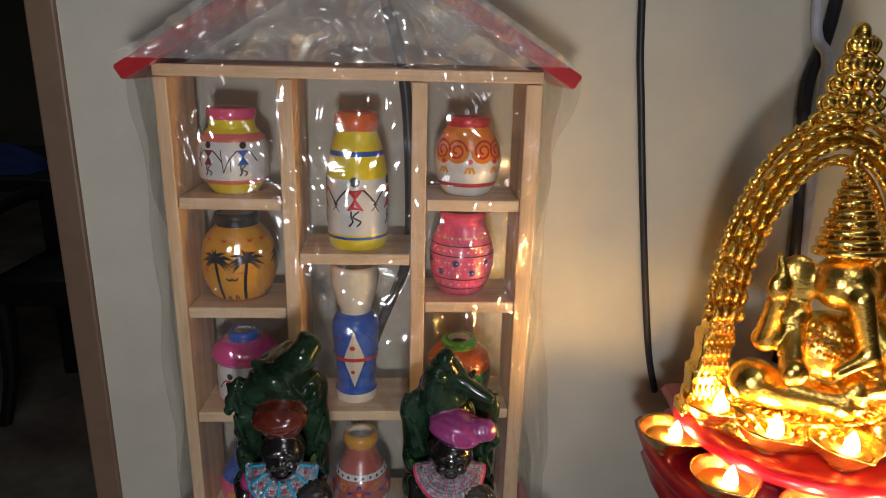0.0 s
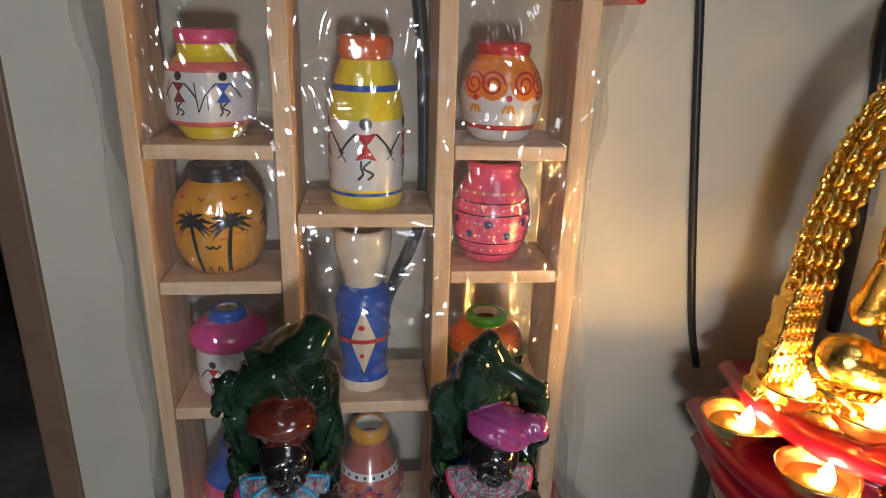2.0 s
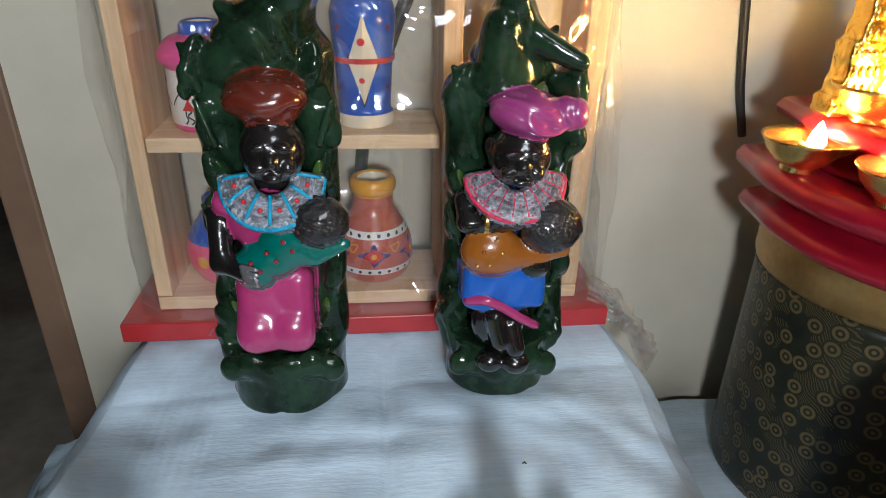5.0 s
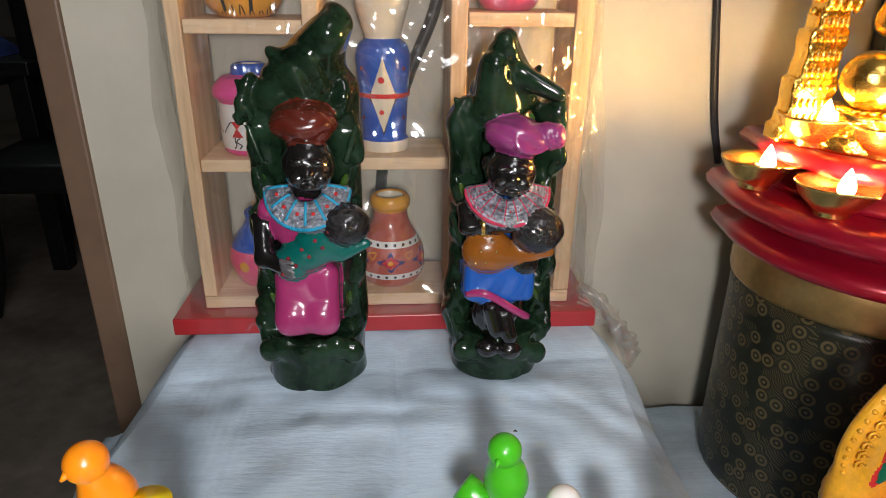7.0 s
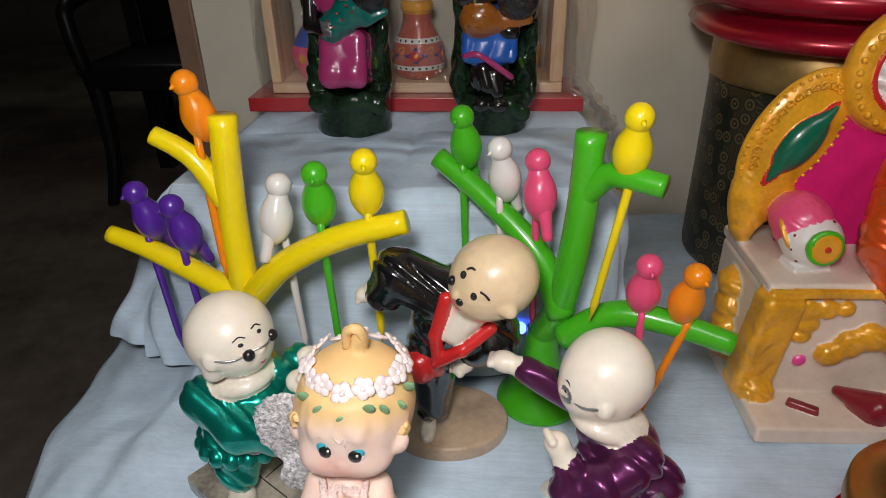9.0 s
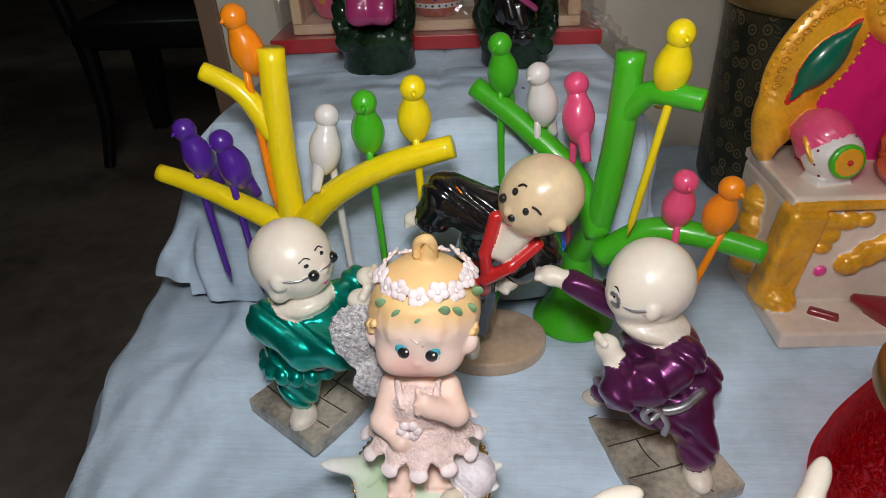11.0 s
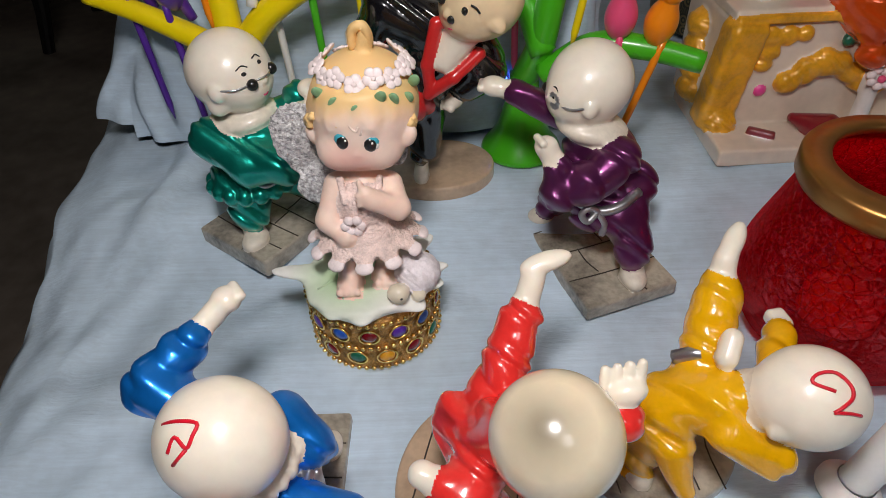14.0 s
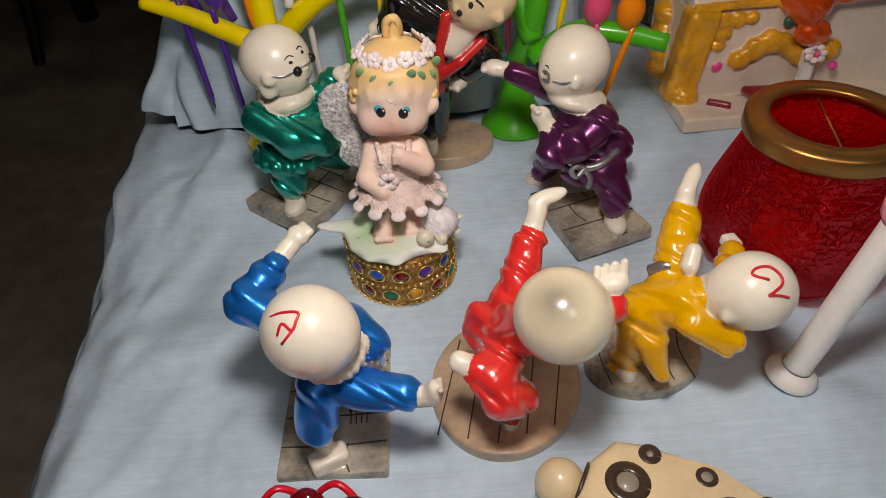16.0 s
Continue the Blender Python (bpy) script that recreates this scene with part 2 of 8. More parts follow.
def canister_material():
    """Dark green printed tin: ringed rosettes over fine hatching, laid round the can."""
    m = mat("printed_tin", (0.014, 0.017, 0.009), rough=0.36, var=0.3, scale=14, spec=0.35)
    nt = m.node_tree
    b = nt.nodes["Principled BSDF"]
    base = b.inputs["Base Color"].links[0].from_socket

    def calc(op, a, c=None):
        n = nt.nodes.new("ShaderNodeMath")
        n.operation = op
        for k, v in enumerate((a, c)):
            if v is None:
                continue
            if isinstance(v, float):
                n.inputs[k].default_value = v
            else:
                nt.links.new(v, n.inputs[k])
        return n.outputs[0]
    tc = nt.nodes.new("ShaderNodeTexCoord")
    cut = nt.nodes.new("ShaderNodeSeparateXYZ")
    nt.links.new(tc.outputs["Object"], cut.inputs[0])
    round_way = calc("MULTIPLY", calc("ARCTAN2", cut.outputs[1], cut.outputs[0]), 0.087)
    flat = nt.nodes.new("ShaderNodeCombineXYZ")
    nt.links.new(round_way, flat.inputs[0])
    nt.links.new(cut.outputs[2], flat.inputs[1])
    v = nt.nodes.new("ShaderNodeTexVoronoi")
    v.voronoi_dimensions = "2D"
    v.inputs["Scale"].default_value, v.inputs["Randomness"].default_value = 66, 0.62
    nt.links.new(flat.outputs[0], v.inputs["Vector"])
    ring = nt.nodes.new("ShaderNodeValToRGB")
    ring.color_ramp.interpolation = "LINEAR"
    stops = ring.color_ramp.elements
    stops[0].position, stops[0].color = 0.06, (1, 1, 1, 1)
    stops[1].position, stops[1].color = 0.1, (0, 0, 0, 1)
    for at, shade in ((0.17, 0.0), (0.2, 0.9), (0.29, 0.9), (0.33, 0.0)):
        stops.new(at).color = (shade, shade, shade, 1)
    nt.links.new(v.outputs["Distance"], ring.inputs[0])
    bend = nt.nodes.new("ShaderNodeTexNoise")
    bend.inputs["Scale"].default_value = 38
    nt.links.new(flat.outputs[0], bend.inputs["Vector"])
    wave = calc("SINE", calc("MULTIPLY", calc("ADD", calc("ADD", round_way, cut.outputs[2]), calc("MULTIPLY", bend.outputs["Fac"], 0.03)), 2300.0))
    hatch = calc("MULTIPLY", calc("GREATER_THAN", wave, 0.35), calc("MULTIPLY", calc("GREATER_THAN", bend.outputs["Fac"], 0.5), calc("GREATER_THAN", v.outputs["Distance"], 0.4)))
    total = calc("MAXIMUM", ring.outputs[0], calc("MULTIPLY", hatch, 0.55))
    mix = nt.nodes.new("ShaderNodeMix")
    mix.data_type = "RGBA"
    mix.inputs["B"].default_value = (0.13, 0.1, 0.045, 1)
    nt.links.new(total, mix.inputs["Factor"])
    nt.links.new(base, mix.inputs["A"])
    nt.links.new(mix.outputs["Result"], b.inputs["Base Color"])
    return m


def smoked_resin():
    """Ivory resin with a grey-brown bloom in the middle of the crown."""
    m = gloss("smoked_ivory_resin", (0.8, 0.7, 0.51), rough=0.25, coat=0.8, sss=0.15, bump=0.0, var=0.05, scale=25)
    nt = m.node_tree
    b = nt.nodes["Principled BSDF"]
    base = b.inputs["Base Color"].links[0].from_socket
    tc = nt.nodes.new("ShaderNodeTexCoord")
    away = nt.nodes.new("ShaderNodeVectorMath")
    away.operation = "DISTANCE"
    away.inputs[1].default_value = (0.012, -0.0485, 0.122)
    nt.links.new(tc.outputs["Object"], away.inputs[0])
    ramp = nt.nodes.new("ShaderNodeMapRange")
    ramp.inputs["From Min"].default_value, ramp.inputs["From Max"].default_value = 0.003, 0.017
    ramp.inputs["To Min"].default_value, ramp.inputs["To Max"].default_value = 0.8, 0.0
    nt.links.new(away.outputs["Value"], ramp.inputs["Value"])
    mix = nt.nodes.new("ShaderNodeMix")
    mix.data_type = "RGBA"
    mix.inputs["B"].default_value = (0.2, 0.17, 0.12, 1)
    nt.links.new(ramp.outputs[0], mix.inputs["Factor"])
    nt.links.new(base, mix.inputs["A"])
    nt.links.new(mix.outputs["Result"], b.inputs["Base Color"])
    return m


def leaf_paint():
    """A matt white leaf, airbrushed green in the middle."""
    m = mat("pale_green_leaf_paint", (0.84, 0.85, 0.8), rough=0.5, var=0.05, scale=40, bump=0.15)
    nt = m.node_tree
    b = nt.nodes["Principled BSDF"]
    base = b.inputs["Base Color"].links[0].from_socket
    tc = nt.nodes.new("ShaderNodeTexCoord")
    flat = nt.nodes.new("ShaderNodeVectorMath")
    flat.operation = "MULTIPLY"
    flat.inputs[1].default_value = (1, 1, 0)
    nt.links.new(tc.outputs["Object"], flat.inputs[0])
    away = nt.nodes.new("ShaderNodeVectorMath")
    away.operation = "DISTANCE"
    away.inputs[1].default_value = (-0.01, -0.006, 0)
    nt.links.new(flat.outputs[0], away.inputs[0])
    ramp = nt.nodes.new("ShaderNodeMapRange")
    ramp.inputs["From Min"].default_value, ramp.inputs["From Max"].default_value = 0.006, 0.034
    ramp.inputs["To Min"].default_value, ramp.inputs["To Max"].default_value = 0.9, 0.0
    nt.links.new(away.outputs["Value"], ramp.inputs["Value"])
    mix = nt.nodes.new("ShaderNodeMix")
    mix.data_type = "RGBA"
    mix.inputs["B"].default_value = (0.42, 0.66, 0.33, 1)
    nt.links.new(ramp.outputs[0], mix.inputs["Factor"])
    nt.links.new(base, mix.inputs["A"])
    nt.links.new(mix.outputs["Result"], b.inputs["Base Color"])
    return m


def doll_head_paint():
    """Matt bisque: skin that fades into airbrushed blond towards the crown, with rosy cheeks."""
    m = mat("airbrushed_bisque", (0.92, 0.7, 0.59), rough=0.5, sss=0.25, var=0.05, scale=40, bump=0.1, bump_scale=160)
    nt = m.node_tree
    b = nt.nodes["Principled BSDF"]
    colour = b.inputs["Base Color"].links[0].from_socket
    tc = nt.nodes.new("ShaderNodeTexCoord")
    mid = nt.nodes.new("ShaderNodeVectorMath")
    mid.operation = "SUBTRACT"
    mid.inputs[1].default_value = (0.0065, 0.013, 0.093)
    nt.links.new(tc.outputs["Object"], mid.inputs[0])
    wisp = nt.nodes.new("ShaderNodeTexNoise")
    wisp.inputs["Scale"].default_value, wisp.inputs["Detail"].default_value = 130, 3
    nt.links.new(tc.outputs["Object"], wisp.inputs["Vector"])
    up = nt.nodes.new("ShaderNodeVectorMath")
    up.operation = "DOT_PRODUCT"
    up.inputs[1].default_value = (0, 18.0, 35.6)
    nt.links.new(mid.outputs[0], up.inputs[0])
    add = nt.nodes.new("ShaderNodeMath")
    add.operation = "MULTIPLY_ADD"
    add.inputs[1].default_value = 0.3
    nt.links.new(wisp.outputs["Fac"], add.inputs[0])
    nt.links.new(up.outputs["Value"], add.inputs[2])
    cheek = nt.nodes.new("ShaderNodeVectorMath")
    cheek.operation = "DISTANCE"
    cheek.inputs[1].default_value = (0.0005, -0.0075, 0.0805)
    nt.links.new(tc.outputs["Object"], cheek.inputs[0])
    for source, lo, hi, far, tint in ((cheek.outputs["Value"], 0.016, 0.004, 0.55, (0.88, 0.42, 0.35, 1)), (add.outputs[0], -0.1, 0.45, 1.0, (0.9, 0.6, 0.27, 1))):
        amount = nt.nodes.new("ShaderNodeMapRange")
        amount.interpolation_type = "SMOOTHSTEP"
        amount.inputs["From Min"].default_value, amount.inputs["From Max"].default_value, amount.inputs["To Max"].default_value = lo, hi, far
        nt.links.new(source, amount.inputs["Value"])
        mix = nt.nodes.new("ShaderNodeMix")
        mix.data_type = "RGBA"
        mix.inputs["B"].default_value = tint
        nt.links.new(amount.outputs[0], mix.inputs["Factor"])
        nt.links.new(colour, mix.inputs["A"])
        colour = mix.outputs["Result"]
    nt.links.new(colour, b.inputs["Base Color"])
    return m


M = {}
M["wall"] = mat("cream_wall_paint", (0.61, 0.575, 0.47), rough=0.75, var=0.05, scale=5, bump=0.12, bump_scale=90)
M["casing"] = mat("brown_door_paint", (0.2, 0.125, 0.08), rough=0.5, var=0.1, scale=9, bump=0.1)
M["floor"] = mat("dark_stone_floor", (0.27, 0.22, 0.18), rough=0.4, var=0.3, scale=3)
# Dark tone carries the dimness of the parts that little light reaches.
M["darkwall"] = mat("unlit_wall_tone", (0.17, 0.15, 0.13), rough=0.8, var=0.1, scale=2)
M["ceiling"] = mat("ceiling_paint", (0.5, 0.5, 0.48), rough=0.9, var=0.05, scale=2)
M["cloth"] = cloth_material("white_cotton", (0.54, 0.675, 0.79))
M["navy_cloth"] = mat("navy_cotton", (0.012, 0.03, 0.16), rough=0.9, var=0.2, scale=20, bump=0.4)
M["black_wood"] = mat("black_lacquer", (0.012, 0.012, 0.013), rough=0.4, var=0.2)
M["pine_z"] = wood_material("pine_upright", (0.78, 0.56, 0.34), (0.55, 0.34, 0.17), (1.5, 1.5, 0.12))
M["pine_x"] = wood_material("pine_across", (0.8, 0.59, 0.37), (0.6, 0.39, 0.21), (0.12, 1.5, 1.5))
M["red_lacquer"] = gloss("red_roof_paint", (0.42, 0.025, 0.03), rough=0.3, bump=0.1)
M["stand_red"] = gloss("crimson_lacquer", (0.36, 0.005, 0.022), rough=0.3, coat=0.4, metal=0.3)
M["film"] = film_material(haze_share=0.035)
# More diffuse white than the plain film, standing in for glare on the gable.
M["film_roof"] = film_material("roof_film_glare", (0.97, 0.97, 0.96), 0.2, 0.17)
M["film_fold"] = film_material("gathered_film", (0.94, 0.92, 0.88), 0.15, 0.09)
M["black_rubber"] = mat("black_cable", (0.015, 0.016, 0.02), rough=0.45, var=0.15)
M["grey_cable"] = mat("grey_cable", (0.45, 0.46, 0.5), rough=0.5)
M["gold"] = mat("gold_plate", (1.0, 0.6, 0.13), rough=0.23, metal=1.0, var=0.12, scale=120, bump=0.3, bump_scale=330)
M["brass"] = mat("brass", (0.95, 0.62, 0.2), rough=0.26, metal=1.0, var=0.12, scale=80, bump=0.1, bump_scale=300)
M["gold_band"] = mat("dull_gold_tin", (0.42, 0.27, 0.1), rough=0.35, metal=0.8, var=0.15, scale=30)
M["tin"] = canister_material()
M["flame"] = glow("flame", (1.0, 0.6, 0.2), 290.0)
M["oil"] = mat("lit_oil", (0.75, 0.45, 0.1), rough=0.08, var=0.1, coat=1.0)
M["wick"] = mat("wick", (0.6, 0.5, 0.35), rough=0.9)
M["led"] = glow("blue_led", (0.05, 0.12, 1.0), 9.0)
M["glass_red"] = red_glass_material()
M["rim_gold"] = mat("matt_gold_rim", (0.45, 0.22, 0.065), rough=0.36, metal=0.9, var=0.08, scale=40)
COLORS = {
    "white": (0.8, 0.78, 0.74), "yellow": (0.95, 0.74, 0.008), "orange": (0.92, 0.27, 0.008), "pink": (0.85, 0.09, 0.22),
    "hotpink": (0.85, 0.07, 0.33), "coral": (0.86, 0.2, 0.16), "blue": (0.01, 0.09, 0.5), "navy": (0.02, 0.03, 0.18),
    "green": (0.06, 0.47, 0.015), "deepgreen": (0.01, 0.2, 0.06), "purple": (0.09, 0.02, 0.32), "red": (0.6, 0.02, 0.02),
    "black": (0.012, 0.012, 0.012), "cream": (0.8, 0.72, 0.56), "amber": (0.8, 0.36, 0.02), "terracotta": (0.5, 0.1, 0.06),
    "brown": (0.2, 0.04, 0.02), "orange2": (0.75, 0.14, 0.02), "wine": (0.22, 0.01, 0.02),
}
for cname, c in COLORS.items():
    M[cname] = gloss("gloss_" + cname, c)
for cname in ("yellow", "orange", "pink", "green", "purple", "white"):
    M["toy_" + cname] = gloss("toy_plastic_" + cname, COLORS[cname], rough=0.28, coat=0.4, sss=0.12, bump=0.0, var=0.025)
M["resin"] = gloss("ivory_resin", (0.9, 0.83, 0.7), rough=0.3, coat=0.5, sss=0.15, bump=0.0, var=0.05, scale=25)
M["resin_tan"] = gloss("tan_resin", (0.82, 0.64, 0.4), rough=0.28, coat=0.5, sss=0.15, bump=0.0, var=0.12, scale=18)
M["resin_smoked"] = smoked_resin()
M["resin_foot"] = gloss("ivory_resin_rough", (0.8, 0.73, 0.61), rough=0.4, bump=0.2, var=0.1, scale=60)
M["teal_pearl"] = gloss("teal_pearl_paint", (0.0, 0.4, 0.31), rough=0.3, metal=0.8, bump=0.25, bump_scale=90)
M["blue_pearl"] = gloss("blue_pearl_paint", (0.0, 0.21, 0.74), rough=0.34, metal=0.6, bump=0.25, bump_scale=90)
M["purple_pearl"] = gloss("purple_pearl_paint", (0.14, 0.024, 0.11), rough=0.3, metal=0.65, bump=0.25, bump_scale=90)
M["red_robe"] = gloss("red_robe_paint", (0.82, 0.035, 0.03), rough=0.22, coat=1.0, bump=0.3, bump_scale=110)
M["yellow_robe"] = gloss("yellow_robe_paint", (0.9, 0.46, 0.004), rough=0.22, coat=1.0, bump=0.3, bump_scale=110)
M["black_robe"] = gloss("black_robe_paint", (0.006, 0.006, 0.008), rough=0.15, coat=1.0, bump=0.3, bump_scale=110)
M["silver"] = mat("silver_paint", (0.5, 0.5, 0.52), rough=0.3, metal=0.85, bump=0.2)
M["slab"] = gloss("grey_stone_resin", (0.36, 0.325, 0.26), rough=0.4, var=0.4, scale=40, bump=0.5, bump_scale=120)
M["slab_tan"] = gloss("tan_stone_resin", (0.5, 0.36, 0.24), rough=0.3, var=0.2, scale=30, bump=0.2)
M["groove"] = mat("slab_groove", (0.05, 0.04, 0.03), rough=0.8)
M["skin"] = mat("matt_bisque_skin", (0.92, 0.68, 0.57), rough=0.5, sss=0.3, var=0.06, scale=40)
M["doll_head"] = doll_head_paint()
M["hair"] = mat("matt_blond_paint", (0.9, 0.6, 0.26), rough=0.55, var=0.12, scale=50, bump=0.3, bump_scale=160)
M["leaf_pale"] = leaf_paint()
M["leaf_small"] = mat("small_leaf_paint", (0.22, 0.42, 0.22), rough=0.5)
M["dress"] = mat("sugared_pink_dress", (0.86, 0.68, 0.62), rough=0.5, var=0.15, scale=150, bump=0.9, bump_scale=500)
M["petal"] = mat("pale_pink_petal", (0.9, 0.79, 0.78), rough=0.5, var=0.1, scale=120)
M["glitter"] = mat("silver_glitter", (0.95, 0.9, 0.94), rough=0.22, metal=0.12, var=0.4, scale=420, bump=1.0, bump_scale=900)
M["turtle"] = mat("lilac_shell", (0.84, 0.79, 0.82), rough=0.5, var=0.1, scale=200, bump=0.5, bump_scale=300)
M["iris"] = gloss("turquoise_iris", (0.05, 0.4, 0.5))
M["leaf_dark"] = gloss("dark_green_glaze", (0.0003, 0.014, 0.0025), rough=0.13, spec=0.3, coat=0.25, var=0.75, scale=38, bump=0.5, bump_scale=80)
M["leaf_light"] = gloss("olive_green_glaze", (0.03, 0.075, 0.004), rough=0.16, coat=0.8, var=0.3, scale=60, bump=0.3)
M["curls"] = gloss("black_curled_hair", (0.012, 0.011, 0.012), rough=0.22, coat=0.8, bump=1.0, bump_scale=420)
M["ebony"] = gloss("black_glaze", (0.008, 0.007, 0.007), rough=0.2, coat=1.0, bump=0.3, bump_scale=90)
M["magenta"] = gloss("magenta_glaze", (0.38, 0.035, 0.15), rough=0.25, coat=1.0, bump=0.2, bump_scale=60)
M["violet"] = gloss("violet_glaze", (0.3, 0.045, 0.18), rough=0.25, coat=1.0, bump=0.2, bump_scale=60)
M["sea"] = gloss("sea_green_glaze", (0.0, 0.12, 0.1), rough=0.25, coat=1.0, bump=0.3, bump_scale=60)
M["royal"] = gloss("royal_blue_glaze", (0.01, 0.1, 0.45), rough=0.3, coat=1.0, bump=0.2)
M["ochre"] = gloss("ochre_glaze", (0.28, 0.09, 0.01), rough=0.25, coat=1.0, bump=0.2)
M["turban"] = gloss("brown_turban_glaze", (0.1, 0.015, 0.008), rough=0.2, coat=1.0, bump=0.4, bump_scale=60)
M["beads"] = mat("silver_bead_collar", (0.33, 0.35, 0.4), rough=0.3, metal=0.7, var=0.45, scale=300, bump=1.0, bump_scale=500)
M["cyan"] = mat("cyan_bead_edge", (0.01, 0.3, 0.5), rough=0.3, bump=1.0, bump_scale=400)
M["rose"] = mat("rose_bead_edge", (0.6, 0.03, 0.09), rough=0.3, bump=1.0, bump_scale=400)
M["marble"] = gloss("cream_marble_dust", (0.76, 0.64, 0.52), rough=0.3, coat=0.6, sss=0.1, var=0.08, scale=20)
M["gilt"] = gloss("orange_gilt", (0.84, 0.4, 0.02), rough=0.3, metal=0.1, var=0.15, scale=60, bump=0.5, bump_scale=110)
M["gem_green"] = gloss("green_enamel", (0.0, 0.13, 0.07), rough=0.3)
M["throne_pink"] = gloss("pink_enamel", (0.75, 0.02, 0.2), rough=0.25, coat=1.0)
M["robe_orange"] = gloss("orange_metallic_robe", (0.8, 0.1, 0.01), rough=0.22, metal=0.4, coat=1.0, bump=0.6, bump_scale=80)
M["white_resin"] = gloss("white_resin", (0.8, 0.76, 0.72), rough=0.3)
M["gem_ruby"] = gloss("ruby_gem", (0.16, 0.002, 0.006), rough=0.06, coat=1.0)
M["wire_red"] = gloss("red_wire", (0.75, 0.01, 0.03))
M["toy_cream"] = gloss("cream_lacquer_wood", (0.78, 0.62, 0.38), rough=0.35)
M["ring_brown"] = gloss("dark_brown_ring", (0.05, 0.03, 0.02))
M["ring_grey"] = gloss("grey_brown_dip", (0.3, 0.26, 0.2), rough=0.4)
M["basket_gold"] = mat("gold_filigree", (0.5, 0.27, 0.08), rough=0.3, metal=0.8, var=0.4, scale=200, bump=1.0, bump_scale=300)
M["wax"] = mat("white_wax", (0.86, 0.84, 0.82), rough=0.45, sss=0.35, var=0.03)
M["wax_pink"] = mat("pink_wax", (0.85, 0.3, 0.4), rough=0.45, sss=0.35, var=0.05)


# ---- mesh helpers ----
def mesh_object(name, bm, mats, smooth=True):
    me = bpy.data.meshes.new(name)
    bm.to_mesh(me)
    bm.free()
    for m in mats if isinstance(mats, (list, tuple)) else [mats]:
        me.materials.append(m)
    if smooth:
        me.polygons.foreach_set("use_smooth", [True] * len(me.polygons))
    return new(name, me)


def part(name, bm, material, parent, label="", smooth=True):
    ob = mesh_object(name, bm, material, smooth)
    ob.parent = parent
    return tagged(ob, label)


def thing(name, where, label, category, group="", kind=""):
    ob = new(name)
    ob.location = where
    ob.empty_display_size = 0.02
    return tagged(ob, label, category, group, kind)


def box(bm, lo, hi, bevel=0.0, index=0, turn=None):
    lo, hi = Vector(lo), Vector(hi)
    r = bmesh.ops.create_cube(bm, size=1.0)
    m = Matrix.Translation((lo + hi) / 2) @ Matrix.Diagonal((*(hi - lo), 1))
    bmesh.ops.transform(bm, matrix=m if turn is None else turn @ m, verts=r["verts"])
    faces = {f for v in r["verts"] for f in v.link_faces}
    for f in faces:
        f.material_index = index
    if bevel:
        edges = {e for v in r["verts"] for e in v.link_edges}
        bmesh.ops.bevel(bm, geom=list(edges), offset=bevel, segments=2, profile=0.5, affect="EDGES")
    return bm


def ball(bm, c, r, index=0, turn=None, seg=16):
    r = r if isinstance(r, (tuple, list)) else (r, r, r)
    made = bmesh.ops.create_uvsphere(bm, u_segments=seg, v_segments=max(6, seg * 2 // 3), radius=1.0)
    m = Matrix.Translation(c) @ (turn or Matrix.Identity(4)) @ Matrix.Diagonal((*r, 1))
    bmesh.ops.transform(bm, matrix=m, verts=made["verts"])
    for f in {f for v in made["verts"] for f in v.link_faces}:
        f.material_index = index
    return bm


def tube(bm, pts, radii, index=0, seg=10, caps=True):
    """A round bar through pts, with a radius at each point."""
    pts = [Vector(p) for p in pts]
    radii = radii if isinstance(radii, (list, tuple)) else [radii] * len(pts)
    rings = []
    side = None
    for i, p in enumerate(pts):
        d = (pts[min(i + 1, len(pts) - 1)] - pts[max(i - 1, 0)]).normalized()
        if side is None:
            side = d.orthogonal().normalized()
        side = (side - d * side.dot(d)).normalized()
        up = d.cross(side)
        rings.append([bm.verts.new(p + (side * math.cos(a) + up * math.sin(a)) * radii[i]) for a in [2 * math.pi * k / seg for k in range(seg)]])
    for a, b in zip(rings, rings[1:]):
        for k in range(seg):
            bm.faces.new((a[k], a[(k + 1) % seg], b[(k + 1) % seg], b[k])).material_index = index
    if caps:
        bm.faces.new(rings[0][::-1]).material_index = index
        bm.faces.new(rings[-1]).material_index = index
    return bm


def spline(pts, n=8):
    """A smooth line through pts (Catmull-Rom)."""
    pts = [Vector(p) for p in pts]
    q = [2 * pts[0] - pts[1], *pts, 2 * pts[-1] - pts[-2]]
    out = []
    for i in range(1, len(q) - 2):
        for k in range(n):
            t = k / n
            a, b, c, d = q[i - 1], q[i], q[i + 1], q[i + 2]
            out.append(0.5 * (2 * b + (c - a) * t + (2 * a - 5 * b + 4 * c - d) * t * t + (3 * b - a - 3 * c + d) * t ** 3))
    out.append(pts[-1])
    return out


def lathe(bm, profile, seg=40, center=(0, 0, 0), capped=True):
    """Turn (radius, z, material index of the band above) rows round the z axis."""
    c = Vector(center)
    rings = []
    for r, z, _ in profile:
        rings.append([bm.verts.new(c + Vector((max(r, 1e-5) * math.cos(a), max(r, 1e-5) * math.sin(a), z))) for a in [2 * math.pi * k / seg for k in range(seg)]])
    for i in range(len(rings) - 1):
        a, b = rings[i], rings[i + 1]
        for k in range(seg):
            bm.faces.new((a[k], a[(k + 1) % seg], b[(k + 1) % seg], b[k])).material_index = profile[i][2]
    if capped:
        bm.faces.new(rings[0][::-1]).material_index = profile[0][2]
    return bm


def smooth(a, b, x):
    t = min(1.0, max(0.0, (x - a) / (b - a)))
    return t * t * (3 - 2 * t)


